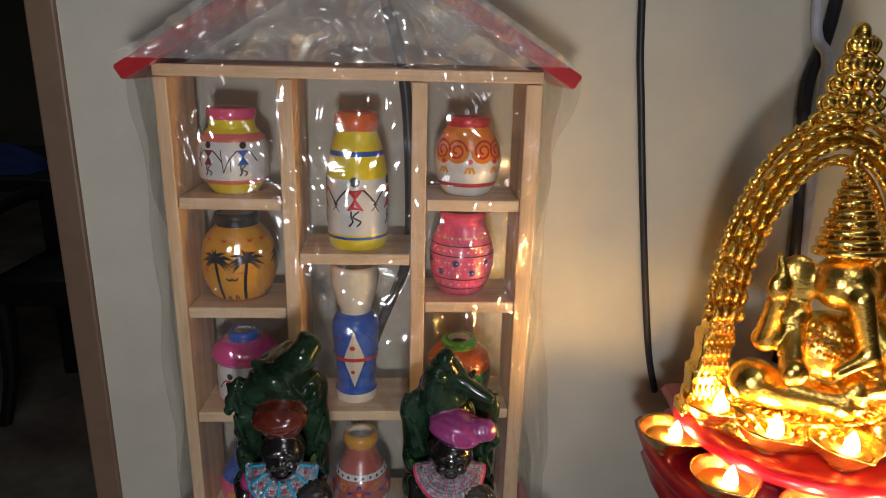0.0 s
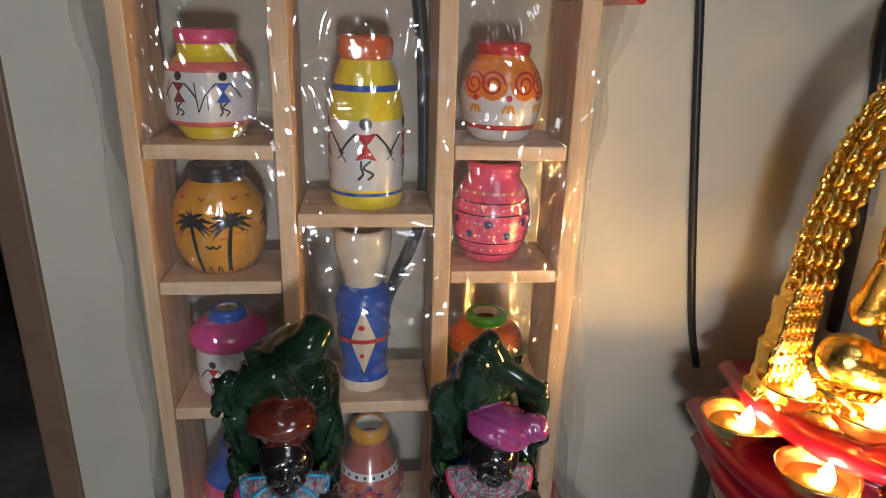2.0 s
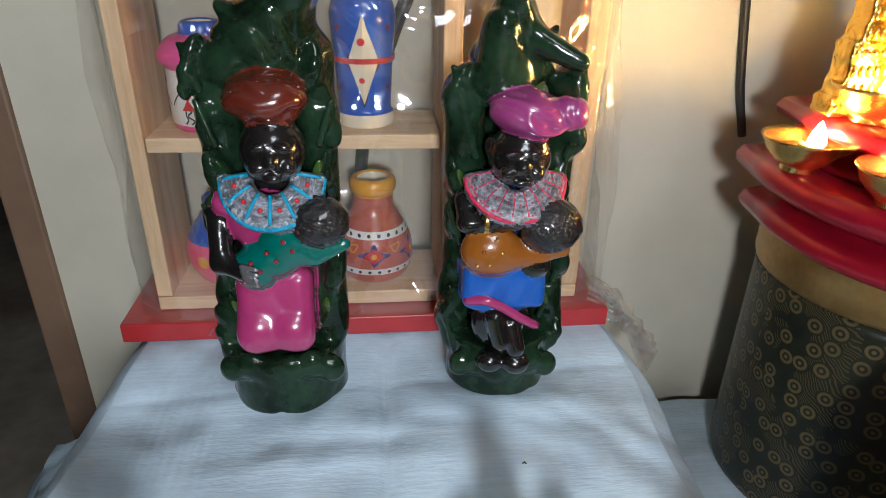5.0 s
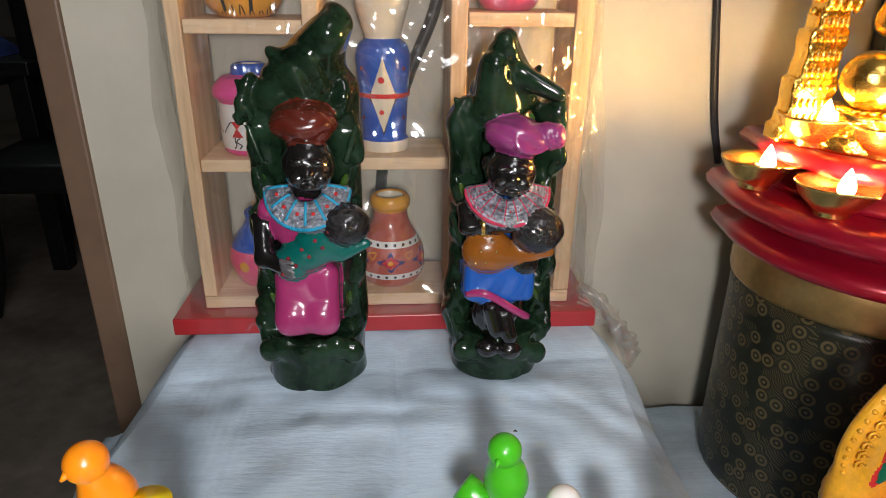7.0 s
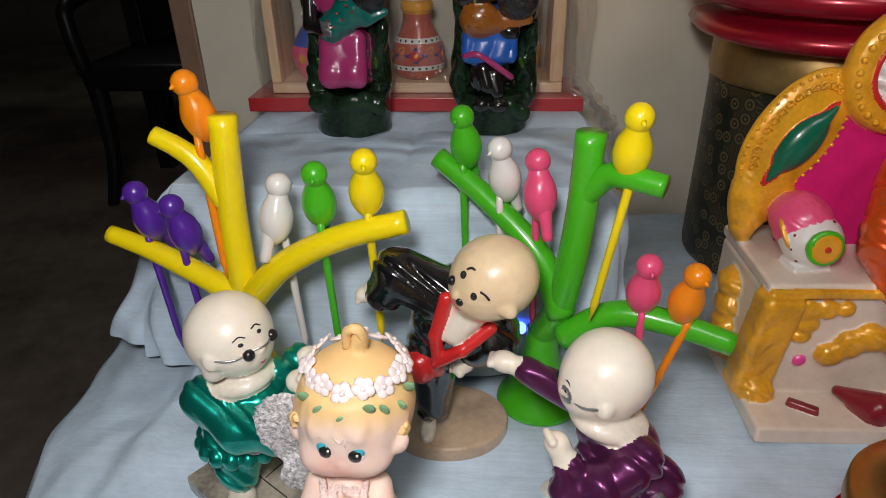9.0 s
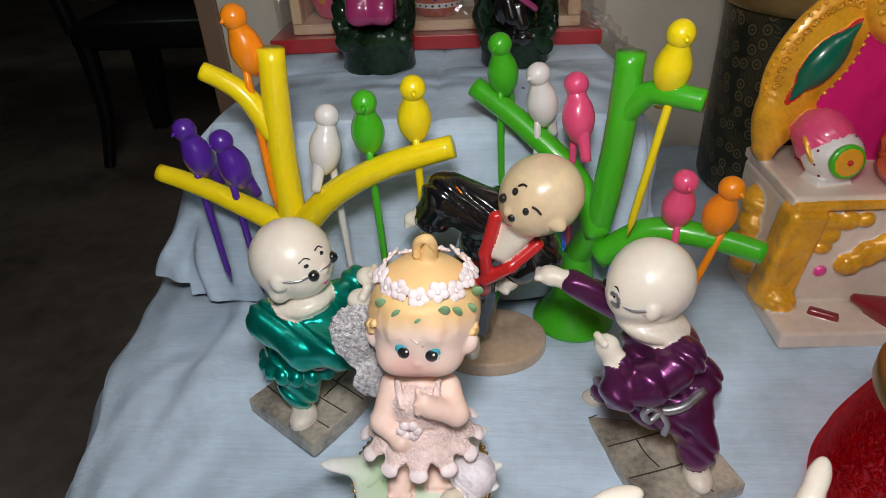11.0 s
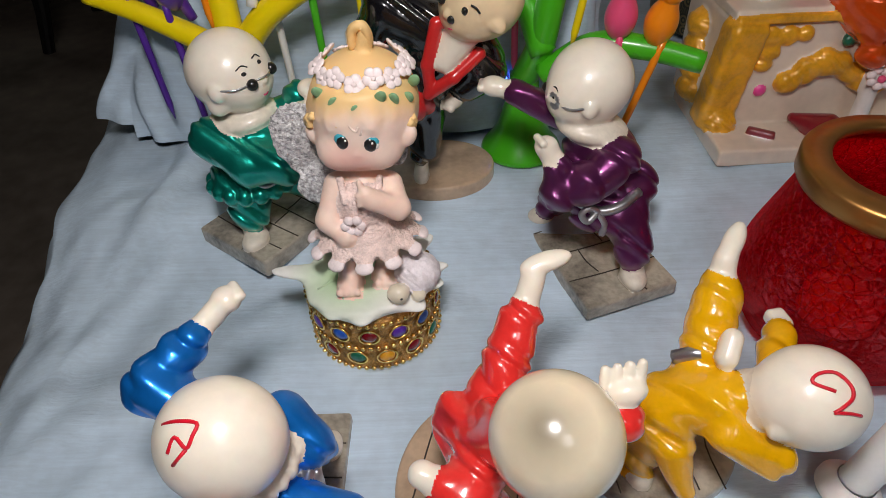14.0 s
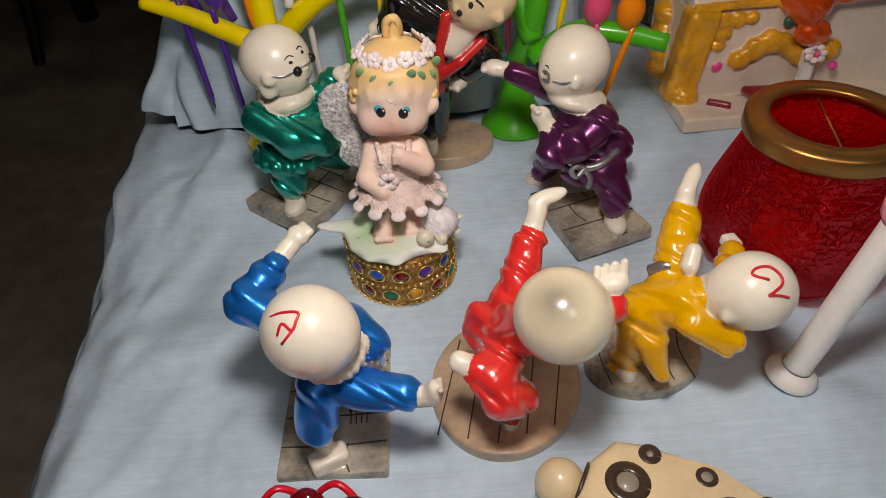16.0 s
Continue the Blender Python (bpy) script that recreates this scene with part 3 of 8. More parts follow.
class Sculpt:
    """A figurine modelled as soft-blended lumps of clay, painted lump by lump, as one mesh."""

    def __init__(self, full=1.0):
        self.lumps, self.paints, self.extra, self.full = [], [], bmesh.new(), full

    def paint(self, name):
        if name not in self.paints:
            self.paints.append(name)
        return self.paints.index(name)

    def ball(self, m, c, r, rot=(0, 0, 0), k=0.003, rib=None):
        r = np.array(r if isinstance(r, tuple) else (r, r, r), float) * self.full
        e = np.array(Euler([radians(a) for a in rot]).to_matrix())
        c = np.array(c, float)

        def dist(p):
            q = (p - c) @ e
            k0 = np.linalg.norm(q / r, axis=-1)
            k1 = np.linalg.norm(q / (r * r), axis=-1) + 1e-9
            return k0 * (k0 - 1.0) / k1
        self.lumps.append((self.paint(m), dist, c - r.max(), c + r.max(), k, rib))

    def cap(self, m, a, b, ra, rb=None, k=0.003, rib=None):
        a, b, rb = np.array(a, float), np.array(b, float), (ra if rb is None else rb) * self.full
        ra *= self.full

        def dist(p):
            d = b - a
            h = np.clip(((p - a) @ d) / (d @ d), 0, 1)
            return np.linalg.norm(p - a - h[..., None] * d, axis=-1) - (ra + (rb - ra) * h)
        r = max(ra, rb)
        self.lumps.append((self.paint(m), dist, np.minimum(a, b) - r, np.maximum(a, b) + r, k, rib))

    def box(self, m, c, half, rot=(0, 0, 0), rnd=0.002, k=0.002, rib=None):
        c, h = np.array(c, float), np.array(half, float) - rnd
        e = np.array(Euler([radians(a) for a in rot]).to_matrix())

        def dist(p):
            q = np.abs((p - c) @ e) - h
            return np.linalg.norm(np.maximum(q, 0), axis=-1) + np.minimum(q.max(axis=-1), 0) - rnd
        r = np.linalg.norm(half)
        self.lumps.append((self.paint(m), dist, c - r, c + r, k, rib))

    def disc(self, m, c, rx, ry, h, rot=(0, 0, 0), k=0.002, rib=None):
        c = np.array(c, float)
        e = np.array(Euler([radians(a) for a in rot]).to_matrix())

        def dist(p):
            q = (p - c) @ e
            rad = (np.sqrt((q[..., 0] / rx) ** 2 + (q[..., 1] / ry) ** 2) - 1.0) * min(rx, ry)
            w = np.stack([rad, np.abs(q[..., 2]) - h], -1) + 0.0015
            return np.linalg.norm(np.maximum(w, 0), axis=-1) + np.minimum(w.max(axis=-1), 0) - 0.0015
        r = max(rx, ry, h)
        self.lumps.append((self.paint(m), dist, c - r, c + r, k, rib))

    def ring(self, m, c, R, r, rot=(0, 0, 0), squash=1.0, k=0.001, rib=None):
        c, R, r = np.array(c, float), R * self.full, r * self.full
        e = np.array(Euler([radians(a) for a in rot]).to_matrix())

        def dist(p):
            q = (p - c) @ e
            a = np.sqrt(q[..., 0] ** 2 + (q[..., 1] / squash) ** 2) - R
            return np.sqrt(a * a + q[..., 2] ** 2) - r
        self.lumps.append((self.paint(m), dist, c - R * max(1, squash) - r, c + R * max(1, squash) + r, k, rib))

    def dot(self, m, c, r, rot=(0, 0, 0)):
        r = r if isinstance(r, (tuple, list)) else (r, r, r)
        e, c, i, bm = Euler([radians(a) for a in rot]).to_matrix(), Vector(c), self.paint(m), self.extra
        tip = [bm.verts.new(c + e @ Vector((0, 0, s * r[2]))) for s in (-1, 1)]
        rings = []
        for k in range(1, 6):
            a = math.pi * (k / 6 - 0.5)
            rings.append([bm.verts.new(c + e @ Vector((r[0] * math.cos(a) * math.cos(q), r[1] * math.cos(a) * math.sin(q), r[2] * math.sin(a)))) for q in [2 * math.pi * j / 10 for j in range(10)]])
        for j in range(10):
            n = (j + 1) % 10
            bm.faces.new((tip[0], rings[0][n], rings[0][j])).material_index = i
            bm.faces.new((tip[1], rings[-1][j], rings[-1][n])).material_index = i
            for a, b in zip(rings, rings[1:]):
                bm.faces.new((a[j], a[n], b[n], b[j])).material_index = i

    def stroke(self, m, pts, r, n=5):
        tube(self.extra, spline(pts, n) if n else pts, r, self.paint(m), 6)

    def field(self, p, i):
        m, dist, lo, hi, k, rib = self.lumps[i]
        d = dist(p)
        if rib:
            amp, freq, way = rib
            w = np.array(way, float)
            a, b = (p @ w[[1, 2, 0]]) * freq, (p @ w[[2, 0, 1]]) * freq
            turn = (p @ w) * freq + 2.2 * np.sin(a * 0.37 + 1.1 * np.sin(b * 0.29)) + 0.9 * np.sin(b * 0.61 + 2.0)
            fade = 0.5 + 0.5 * np.sin(a * 0.53 + 1.3 * np.sin(b * 0.31 + 0.5))
            d = d - amp * (2 * np.abs(np.sin(turn * 0.5)) - 1.1) * (0.35 + 0.65 * fade)
        return d

    def make(self, name, cell, label, category, origin, group=""):
        lo = np.min([l[2] for l in self.lumps], 0) - 3 * cell
        hi = np.max([l[3] for l in self.lumps], 0) + 3 * cell
        n = np.ceil((hi - lo) / cell).astype(int) + 1
        f = np.full(n, 0.05)
        for i, (m, dist, a, b, k, rib) in enumerate(self.lumps):
            pad = k + 4 * cell
            s = np.maximum(np.floor((a - pad - lo) / cell).astype(int), 0)
            e = np.minimum(np.ceil((b + pad - lo) / cell).astype(int) + 1, n)
            axes = [lo[q] + cell * np.arange(s[q], e[q]) for q in range(3)]
            p = np.stack(np.meshgrid(*axes, indexing="ij"), -1)
            d = self.field(p, i)
            sub = f[s[0]:e[0], s[1]:e[1], s[2]:e[2]]
            h = np.clip(0.5 + 0.5 * (sub - d) / k, 0, 1)
            f[s[0]:e[0], s[1]:e[1], s[2]:e[2]] = sub * (1 - h) + d * h - k * h * (1 - h)
        inside = f < 0
        c = sum(inside[x:n[0] - 1 + x, y:n[1] - 1 + y, z:n[2] - 1 + z].astype(np.int8) for x in (0, 1) for y in (0, 1) for z in (0, 1))
        cells = np.argwhere((c > 0) & (c < 8))
        ids = np.full(n, -1, dtype=np.int64)
        ids[tuple(cells.T)] = np.arange(len(cells))
        total, count = np.zeros((len(cells), 3)), np.zeros(len(cells))
        for ax in range(3):
            o1, o2 = [(1, 2), (0, 2), (0, 1)][ax]
            for u in (0, 1):
                for v in (0, 1):
                    a = cells.copy()
                    a[:, o1] += u
                    a[:, o2] += v
                    b = a.copy()
                    b[:, ax] += 1
                    fa, fb = f[tuple(a.T)], f[tuple(b.T)]
                    cross = (fa < 0) != (fb < 0)
                    t = np.where(cross, fa / np.where(cross, fa - fb, 1), 0)
                    q = a.astype(float)
                    q[:, ax] += t
                    total += q * cross[:, None]
                    count += cross
        verts = lo + cell * total / count[:, None]
        quads = []
        for ax in range(3):
            o1, o2 = [(1, 2), (2, 0), (0, 1)][ax]
            a = inside.take(range(n[ax] - 1), ax)
            b = inside.take(range(1, n[ax]), ax)
            for first, flip in ((a & ~b, False), (b & ~a, True)):
                e = np.argwhere(first)
                e = e[(e[:, o1] > 0) & (e[:, o2] > 0)]
                ring = []
                for u, v in ((1, 1), (0, 1), (0, 0), (1, 0)):
                    q = e.copy()
                    q[:, o1] -= u
                    q[:, o2] -= v
                    ring.append(ids[tuple(q.T)])
                ring = np.stack(ring, 1)
                quads.append(ring[:, ::-1] if flip else ring)
        quads = np.concatenate(quads)
        quads = quads[(quads >= 0).all(1)]
        mid = verts[quads].mean(1)
        best, paint = np.full(len(mid), 9.0), np.zeros(len(mid), int)
        for i, (m, dist, a, b, k, rib) in enumerate(self.lumps):
            near = ((mid > a - 0.01) & (mid < b + 0.01)).all(1)
            if near.any():
                d = self.field(mid[near], i)
                w = np.where(near)[0]
                win = d < best[w]
                best[w[win]], paint[w[win]] = d[win], m
        o = np.array(origin)
        me = bpy.data.meshes.new(name)
        ex = self.extra
        ex.verts.index_update()
        ev = np.array([v.co[:] for v in ex.verts]).reshape(-1, 3)
        allv = np.concatenate([verts, ev]) - o
        faces = quads.tolist() + [[v.index + len(verts) for v in fc.verts] for fc in ex.faces]
        me.from_pydata(allv.tolist(), [], faces)
        for m in self.paints:
            me.materials.append(M[m])
        me.polygons.foreach_set("material_index", paint.tolist() + [fc.material_index for fc in ex.faces])
        me.polygons.foreach_set("use_smooth", [True] * len(me.polygons))
        ex.free()
        ob = new(name, me)
        ob.location = origin
        return tagged(ob, label, category, group)


# ---- ground, walls, table ----
def table_height(x, y):
    return 0.607 + 0.025 * smooth(0.18, 0.30, y)


def slab_thing(name, lo, hi, material, label, bevel=0.0):
    ob = mesh_object(name, box(bmesh.new(), lo, hi, bevel), material, False)
    return tagged(ob, label, name.split("_")[0], "", "structure")


slab_thing("floor", (-4, -3, -0.1), (3, 5, 0), M["floor"], "dark polished stone floor of a dim room")
slab_thing("ceiling", (-4, -3, 2.7), (3, 5, 2.8), M["ceiling"], "plain white painted ceiling")
slab_thing("wall_north", (-0.1745, 0.645, 0), (3, 0.76, 2.7), M["wall"], "cream painted plaster wall beside a doorway")
slab_thing("wall_lintel", (-1.2, 0.645, 2.1), (-0.1745, 0.76, 2.7), M["wall"], "cream painted wall over the doorway")
slab_thing("wall_west_return", (-4, 0.645, 0), (-1.2, 0.76, 2.7), M["darkwall"], "wall left of the doorway, its dimness put into the colour")
slab_thing("wall_south", (-4, -3.1, 0), (3, -3, 2.7), M["darkwall"], "wall of the room, its dimness put into the colour")
slab_thing("wall_east", (3, -3, 0), (3.1, 5, 2.7), M["darkwall"], "wall of the room, its dimness put into the colour")
slab_thing("wall_west", (-4.1, -3, 0), (-4, 5, 2.7), M["darkwall"], "wall of the room, its dimness put into the colour")
slab_thing("wall_far", (-4, 5, 0), (3, 5.1, 2.7), M["darkwall"], "far wall of the next room, its dimness put into the colour")
slab_thing("door_casing", (-0.197, 0.641, 0), (-0.1745, 0.78, 2.1), M["casing"], "brown painted door jamb", 0.002)

# table under the cloth
tbl = thing("table", (0.35, 0.13, 0), "wooden table hidden under a white cotton cloth", "table")
part("tabletop", box(bmesh.new(), (-0.5, -0.62, 0.57), (0.55, 0.5, 0.595), 0.004), M["casing"], tbl)
for sx in (-0.46, 0.5):
    for sy in (-0.58, 0.46):
        part("leg", box(bmesh.new(), (sx - 0.025, sy - 0.025, 0), (sx + 0.025, sy + 0.025, 0.57), 0.004), M["casing"], tbl)


def wrinkle(x, y, seed, size=0.003):
    v = Vector((x * 6 + seed, y * 6, seed * 2.7))
    w = Vector((x * 2.2 + y * 4.5 + seed, (y - x * 0.7) * 11, seed))
    ridge = (1 - abs(noise.noise(w))) ** 4 * smooth(-0.1, 0.35, noise.noise(v * 0.8 + Vector((9, 2, 1))))
    return size * (noise.noise(v) * 0.9 + 0.5 * noise.noise(v * 2.7) + 1.1 * ridge)


def tugged(x, y):
    """Long soft folds that run in from the table's left edge."""
    z = 0.0
    for k in range(7):
        a = radians(48 + 7 * k)
        px, py = x + 0.165 - 0.012 * k, y + 0.12 - 0.075 * k
        along, off = px * math.cos(a) + py * math.sin(a), -px * math.sin(a) + py * math.cos(a)
        off += 0.016 * noise.noise(Vector((along * 9, k * 3.0, 1))) - 0.5 * along * along
        z += 0.0042 * math.exp(-(off / (0.005 + 0.003 * (k % 3))) ** 2) * smooth(-0.03, 0.03, along) * smooth(0.24, 0.08, along)
    return z


def sheet(rows, cols, fn):
    bm = bmesh.new()
    g = [[bm.verts.new(fn(i / rows, j / cols)) for j in range(cols + 1)] for i in range(rows + 1)]
    for i in range(rows):
        for j in range(cols):
            bm.faces.new((g[i][j], g[i + 1][j], g[i + 1][j + 1], g[i][j + 1]))
    return bm


def tablecloth():
    def fn(u, v):
        y = -0.5 + 1.13 * v
        edge = -0.153 - 0.08 * y
        s = -0.30 + 1.3 * u  # metres across, negative hangs over the side
        fold = 0.012 * noise.noise(Vector((y * 9, 3.1, 0)))
        if s >= 0:
            x, z = edge + s, table_height(edge + s, y) + wrinkle(edge + s, y, 1.3, 0.004) + tugged(edge + s, y)
            z -= 0.012 * smooth(0.035, 0.0, s)
        else:
            x = edge - 0.02 * smooth(0, -0.04, s) - (0.06 - 0.5 * s * fold * 10) * smooth(0, -0.3, s)
            z = table_height(edge, y) - 0.012 + s * 0.97
            x += fold * smooth(0.0, -0.15, s) + 0.006 * noise.noise(Vector((y * 22, s * 6, 1)))
        return Vector((x, y, z))
    bm = sheet(230, 200, fn)
    ob = mesh_object("tablecloth", bm, M["cloth"])
    return tagged(ob, "white cotton tablecloth with soft creases hanging over the table", "tablecloth")


tablecloth()


def platform():
    """A raised box at the back with a white cloth thrown over it."""
    bx = thing("box_platform", (0.06, 0.5, 0.63), "covered box that raises the back of the display", "box")
    part("carton", box(bmesh.new(), (-0.075 - 0.06, 0.39 - 0.5, 0.002), (0.195 - 0.06, 0.63 - 0.5, 0.135), 0.004), M["slab_tan"], bx)
    x0, x1, y0, y1, top = -0.082, 0.202, 0.375, 0.64, 0.772

    def fold(s, a, b):
        if s < a:
            return a, a - s
        if s > b:
            return b, s - b
        return s, 0.0

    def fn(u, v):
        sx, sy = x0 - 0.15 + u * (x1 - x0 + 0.3), y0 - 0.15 + v * (y1 - y0 + 0.15)
        sag = 0.008 * noise.noise(Vector((sy * 11, 3, 8))) - 0.02 * smooth(0.1, 0.0, y1 - sy)
        x, dx = fold(sx, x0 - sag * 0.6 - 0.012 * smooth(0.5, 0.38, sy), x1 + sag - 0.004)
        y, dy = fold(sy, y0, y1)
        d = max(dx, dy)
        drop = d - 0.018 * (1 - math.exp(-d / 0.018))
        wave = 0.011 * noise.noise(Vector((sx * 16, sy * 16, 7)))
        out = 0.012 * smooth(0, 0.03, d) + 0.16 * drop + wave * smooth(0.01, 0.08, d)
        n = Vector((math.copysign(dx, sx - 0.06), -dy, 0))
        n = n.normalized() if n.length > 1e-6 else n
        both = min(dx, dy)
        crease = 0.0021 * math.exp(-abs(sx - 0.059 - 0.02 * (sy - 0.4)) / 0.006) + 0.0014 * math.exp(-abs(sy - 0.495 - 0.05 * sx) / 0.007)
        weave = 0.0004 * math.sin(sx * 1500) * smooth(0.022, 0.012, abs(sx + 0.045))
        z = top - drop + (wrinkle(sx, sy, 4.2, 0.0022) - 1.4 * crease + weave) * (1 - smooth(0, 0.02, d))
        flare = smooth(0, 0.13, drop) * smooth(0.5, 0.4, sy) if sx < x0 else 0.0
        out -= (0.25 - 0.2 * flare) * both
        px, py = x + n.x * (out + 0.036 * flare), y + n.y * out
        return Vector((px, py, max(z, table_height(px, py) + 0.004 + 0.002 * noise.noise(Vector((sx * 30, sy * 30, 2))))))
    ob = mesh_object("platform_cloth", sheet(240, 150, fn), M["cloth"])
    tagged(ob, "white cotton cloth draped over the raised back step", "cloth")


platform()


# ---- wooden house shelf against the wall ----
def house_shelf():
    sh = thing("house_shelf", (0.0545, 0.59, 0.772), "pine shelf shaped like a house with red roof and base", "shelf")
    ox, oy, oz = 0.0545, 0.59, 0.772

    def board(name, x0, x1, z0, z1, m, y0=0.56, y1=0.617, label=""):
        part(name, box(bmesh.new(), (x0 - ox, y0 - oy, z0 - oz), (x1 - ox, y1 - oy, z1 - oz), 0.0009), m, sh, label, False)

    px, pz = M["pine_x"], M["pine_z"]
    board("side_panel", -0.0765, -0.0675, 0.795, 1.145, pz)
    board("side_panel", 0.1735, 0.185, 0.795, 1.145, pz)
    board("top_board", -0.0765, 0.185, 1.1455, 1.1535, px)
    board("bottom_board", -0.0765, 0.185, 0.7855, 0.7945, px)
    board("divider", 0.0045, 0.0148, 0.795, 1.145, pz, 0.5605)
    board("divider", 0.0955, 0.1062, 0.795, 1.145, pz, 0.5605)
    for x0, x1, z in ((-0.067, 0.004, 1.0632), (-0.067, 0.004, 0.981), (-0.067, 0.004, 0.894), (0.0153, 0.095, 1.0232), (0.0153, 0.095, 0.895),
                      (0.1067, 0.173, 1.0642), (0.1067, 0.173, 0.9865), (0.1067, 0.173, 0.897)):
        board("shelf", x0, x1, z - 0.0085, z, px, 0.561)
    board("base", -0.096, 0.203, 0.7725, 0.785, M["red_lacquer"], 0.545, 0.622, "red painted base board")
    for s in (-1, 1):
        a, b = Vector((0.056 + s * 0.1475, 1.1425)), Vector((0.056, 1.232))
        d = (b - a).normalized()
        n = Vector((-d.y, d.x)) * (1 if d.x > 0 else -1)
        bm = bmesh.new()
        ring = [a, b, b + n * 0.0105, a + n * 0.0105]
        lo = [bm.verts.new((p.x - ox, 0.549 - oy, p.y - oz)) for p in ring]
        hi = [bm.verts.new((p.x - ox, 0.621 - oy, p.y - oz)) for p in ring]
        bm.faces.new(lo)
        bm.faces.new(hi[::-1])
        for k in range(4):
            bm.faces.new((lo[k], hi[k], hi[(k + 1) % 4], lo[(k + 1) % 4]))
        bmesh.ops.recalc_face_normals(bm, faces=bm.faces)
        bmesh.ops.bevel(bm, geom=bm.edges[:], offset=0.001, segments=2, affect="EDGES")
        part("roof_board", bm, M["red_lacquer"], sh, "red painted roof board", False)


house_shelf()


# ---- painted pots ----
class Pot:
    """A lathe-turned pot with painted bands; figures are painted on its skin."""

    def __init__(self, name, where, profile, paints, label):
        self.ob = thing(name, where, label, name.replace("_", " "), "painted miniature pots on the shelf")
        self.rows = spline([Vector((r, z, 0)) for r, z, _ in profile], 4)
        rows = []
        for i in range(len(profile) - 1):
            for k in range(4):
                rows.append((self.rows[i * 4 + k].x, self.rows[i * 4 + k].y, profile[i][2]))
        rows.append((profile[-1][0], profile[-1][1], profile[-1][2]))
        self.skin = [(r, z) for r, z, _ in rows]
        part("body", lathe(bmesh.new(), rows, 48), [M[p] for p in paints], self.ob)
        self.deco, self.names = bmesh.new(), []

    def radius(self, z):
        best = 0.001
        for (r0, z0), (r1, z1) in zip(self.skin, self.skin[1:]):
            if min(z0, z1) <= z <= max(z0, z1) and abs(z1 - z0) > 1e-7:
                best = max(best, r0 + (r1 - r0) * (z - z0) / (z1 - z0))
        return best

    def at(self, u, z, lift):
        r = self.radius(z)
        a = u / max(r, 0.008) - math.pi / 2
        return Vector(((r + lift) * math.cos(a), (r + lift) * math.sin(a), z))

    def mi(self, m):
        if m not in self.names:
            self.names.append(m)
        return self.names.index(m)

    def poly(self, m, pts, lift=0.0004):
        c = (sum(p[0] for p in pts) / len(pts), sum(p[1] for p in pts) / len(pts))
        steps = 3
        for (a, b) in zip(pts, pts[1:] + pts[:1]):
            prev = None
            for k in range(steps + 1):
                t = k / steps
                pa = self.deco.verts.new(self.at(c[0] + (a[0] - c[0]) * t, c[1] + (a[1] - c[1]) * t, lift))
                pb = self.deco.verts.new(self.at(c[0] + (b[0] - c[0]) * t, c[1] + (b[1] - c[1]) * t, lift))
                if prev:
                    vs = (prev[0], pa, pb, prev[1])
                    self.deco.faces.new(vs).material_index = self.mi(m)
                prev = (pa, pb)

    def disc(self, m, u, z, r, lift=0.0004, sq=1.0):
        self.poly(m, [(u + r * math.cos(a), z + r * sq * math.sin(a)) for a in [2 * math.pi * k / 12 for k in range(12)]], lift)

    def line(self, m, pts, w=0.0007, lift=0.0005, n=5):
        q = [(p.x, p.y) for p in (spline([(a, b, 0) for a, b in pts], n) if len(pts) > 2 else spline([(a, b, 0) for a, b in pts], 6))]
        prev = None
        for i, p in enumerate(q):
            a, b = q[max(i - 1, 0)], q[min(i + 1, len(q) - 1)]
            d = Vector((b[0] - a[0], b[1] - a[1])).normalized() if a != b else Vector((1, 0))
            l = self.deco.verts.new(self.at(p[0] - d.y * w, p[1] + d.x * w, lift))
            r = self.deco.verts.new(self.at(p[0] + d.y * w, p[1] - d.x * w, lift))
            if prev:
                self.deco.faces.new((prev[0], prev[1], r, l)).material_index = self.mi(m)
            prev = (l, r)

    def band(self, m, z0, z1, lift=0.0002, waves=0, amp=0.0):
        prev = None
        for k in range(65):
            a = 2 * math.pi * k / 64
            z = amp * math.sin(a * waves)
            col = []
            for t in (0, 0.5, 1):
                zz = z0 + (z1 - z0) * t + z
                r = self.radius(zz) + lift
                col.append(self.deco.verts.new((r * math.cos(a), r * math.sin(a), zz)))
            if prev:
                for q in (0, 1):
                    self.deco.faces.new((prev[q], col[q], col[q + 1], prev[q + 1])).material_index = self.mi(m)
            prev = col

    def dancer(self, u, z, s, m="red", arms=True):
        """A stick dancer of two triangles, with thin arms and bent legs."""
        self.disc("black", u, z + 0.0105 * s, 0.0021 * s)
        self.poly(m, [(u - 0.0036 * s, z + 0.0075 * s), (u + 0.0036 * s, z + 0.0075 * s), (u, z + 0.003 * s)])
        self.poly(m, [(u - 0.0036 * s, z - 0.0015 * s), (u + 0.0036 * s, z - 0.0015 * s), (u, z + 0.004 * s)])
        w = 0.00038 * s
        if arms:
            for d in (-1, 1):
                self.line("black", [(u + d * 0.0034 * s, z + 0.0073 * s), (u + d * 0.0065 * s, z + 0.004 * s), (u + d * 0.009 * s, z + 0.0005 * s)], w)
        for d in (-1, 1):
            self.line("black", [(u + d * 0.0016 * s, z - 0.0015 * s), (u + d * 0.0004 * s - 0.0012 * s, z - 0.004 * s), (u + d * 0.0016 * s + 0.0006 * s, z - 0.006 * s), (u + d * 0.0016 * s - 0.001 * s, z - 0.008 * s)], w)

    def done(self):
        if self.names:
            part("painted_decoration", self.deco, [M[m] for m in self.names], self.ob)
        return self.ob


PY = 0.589


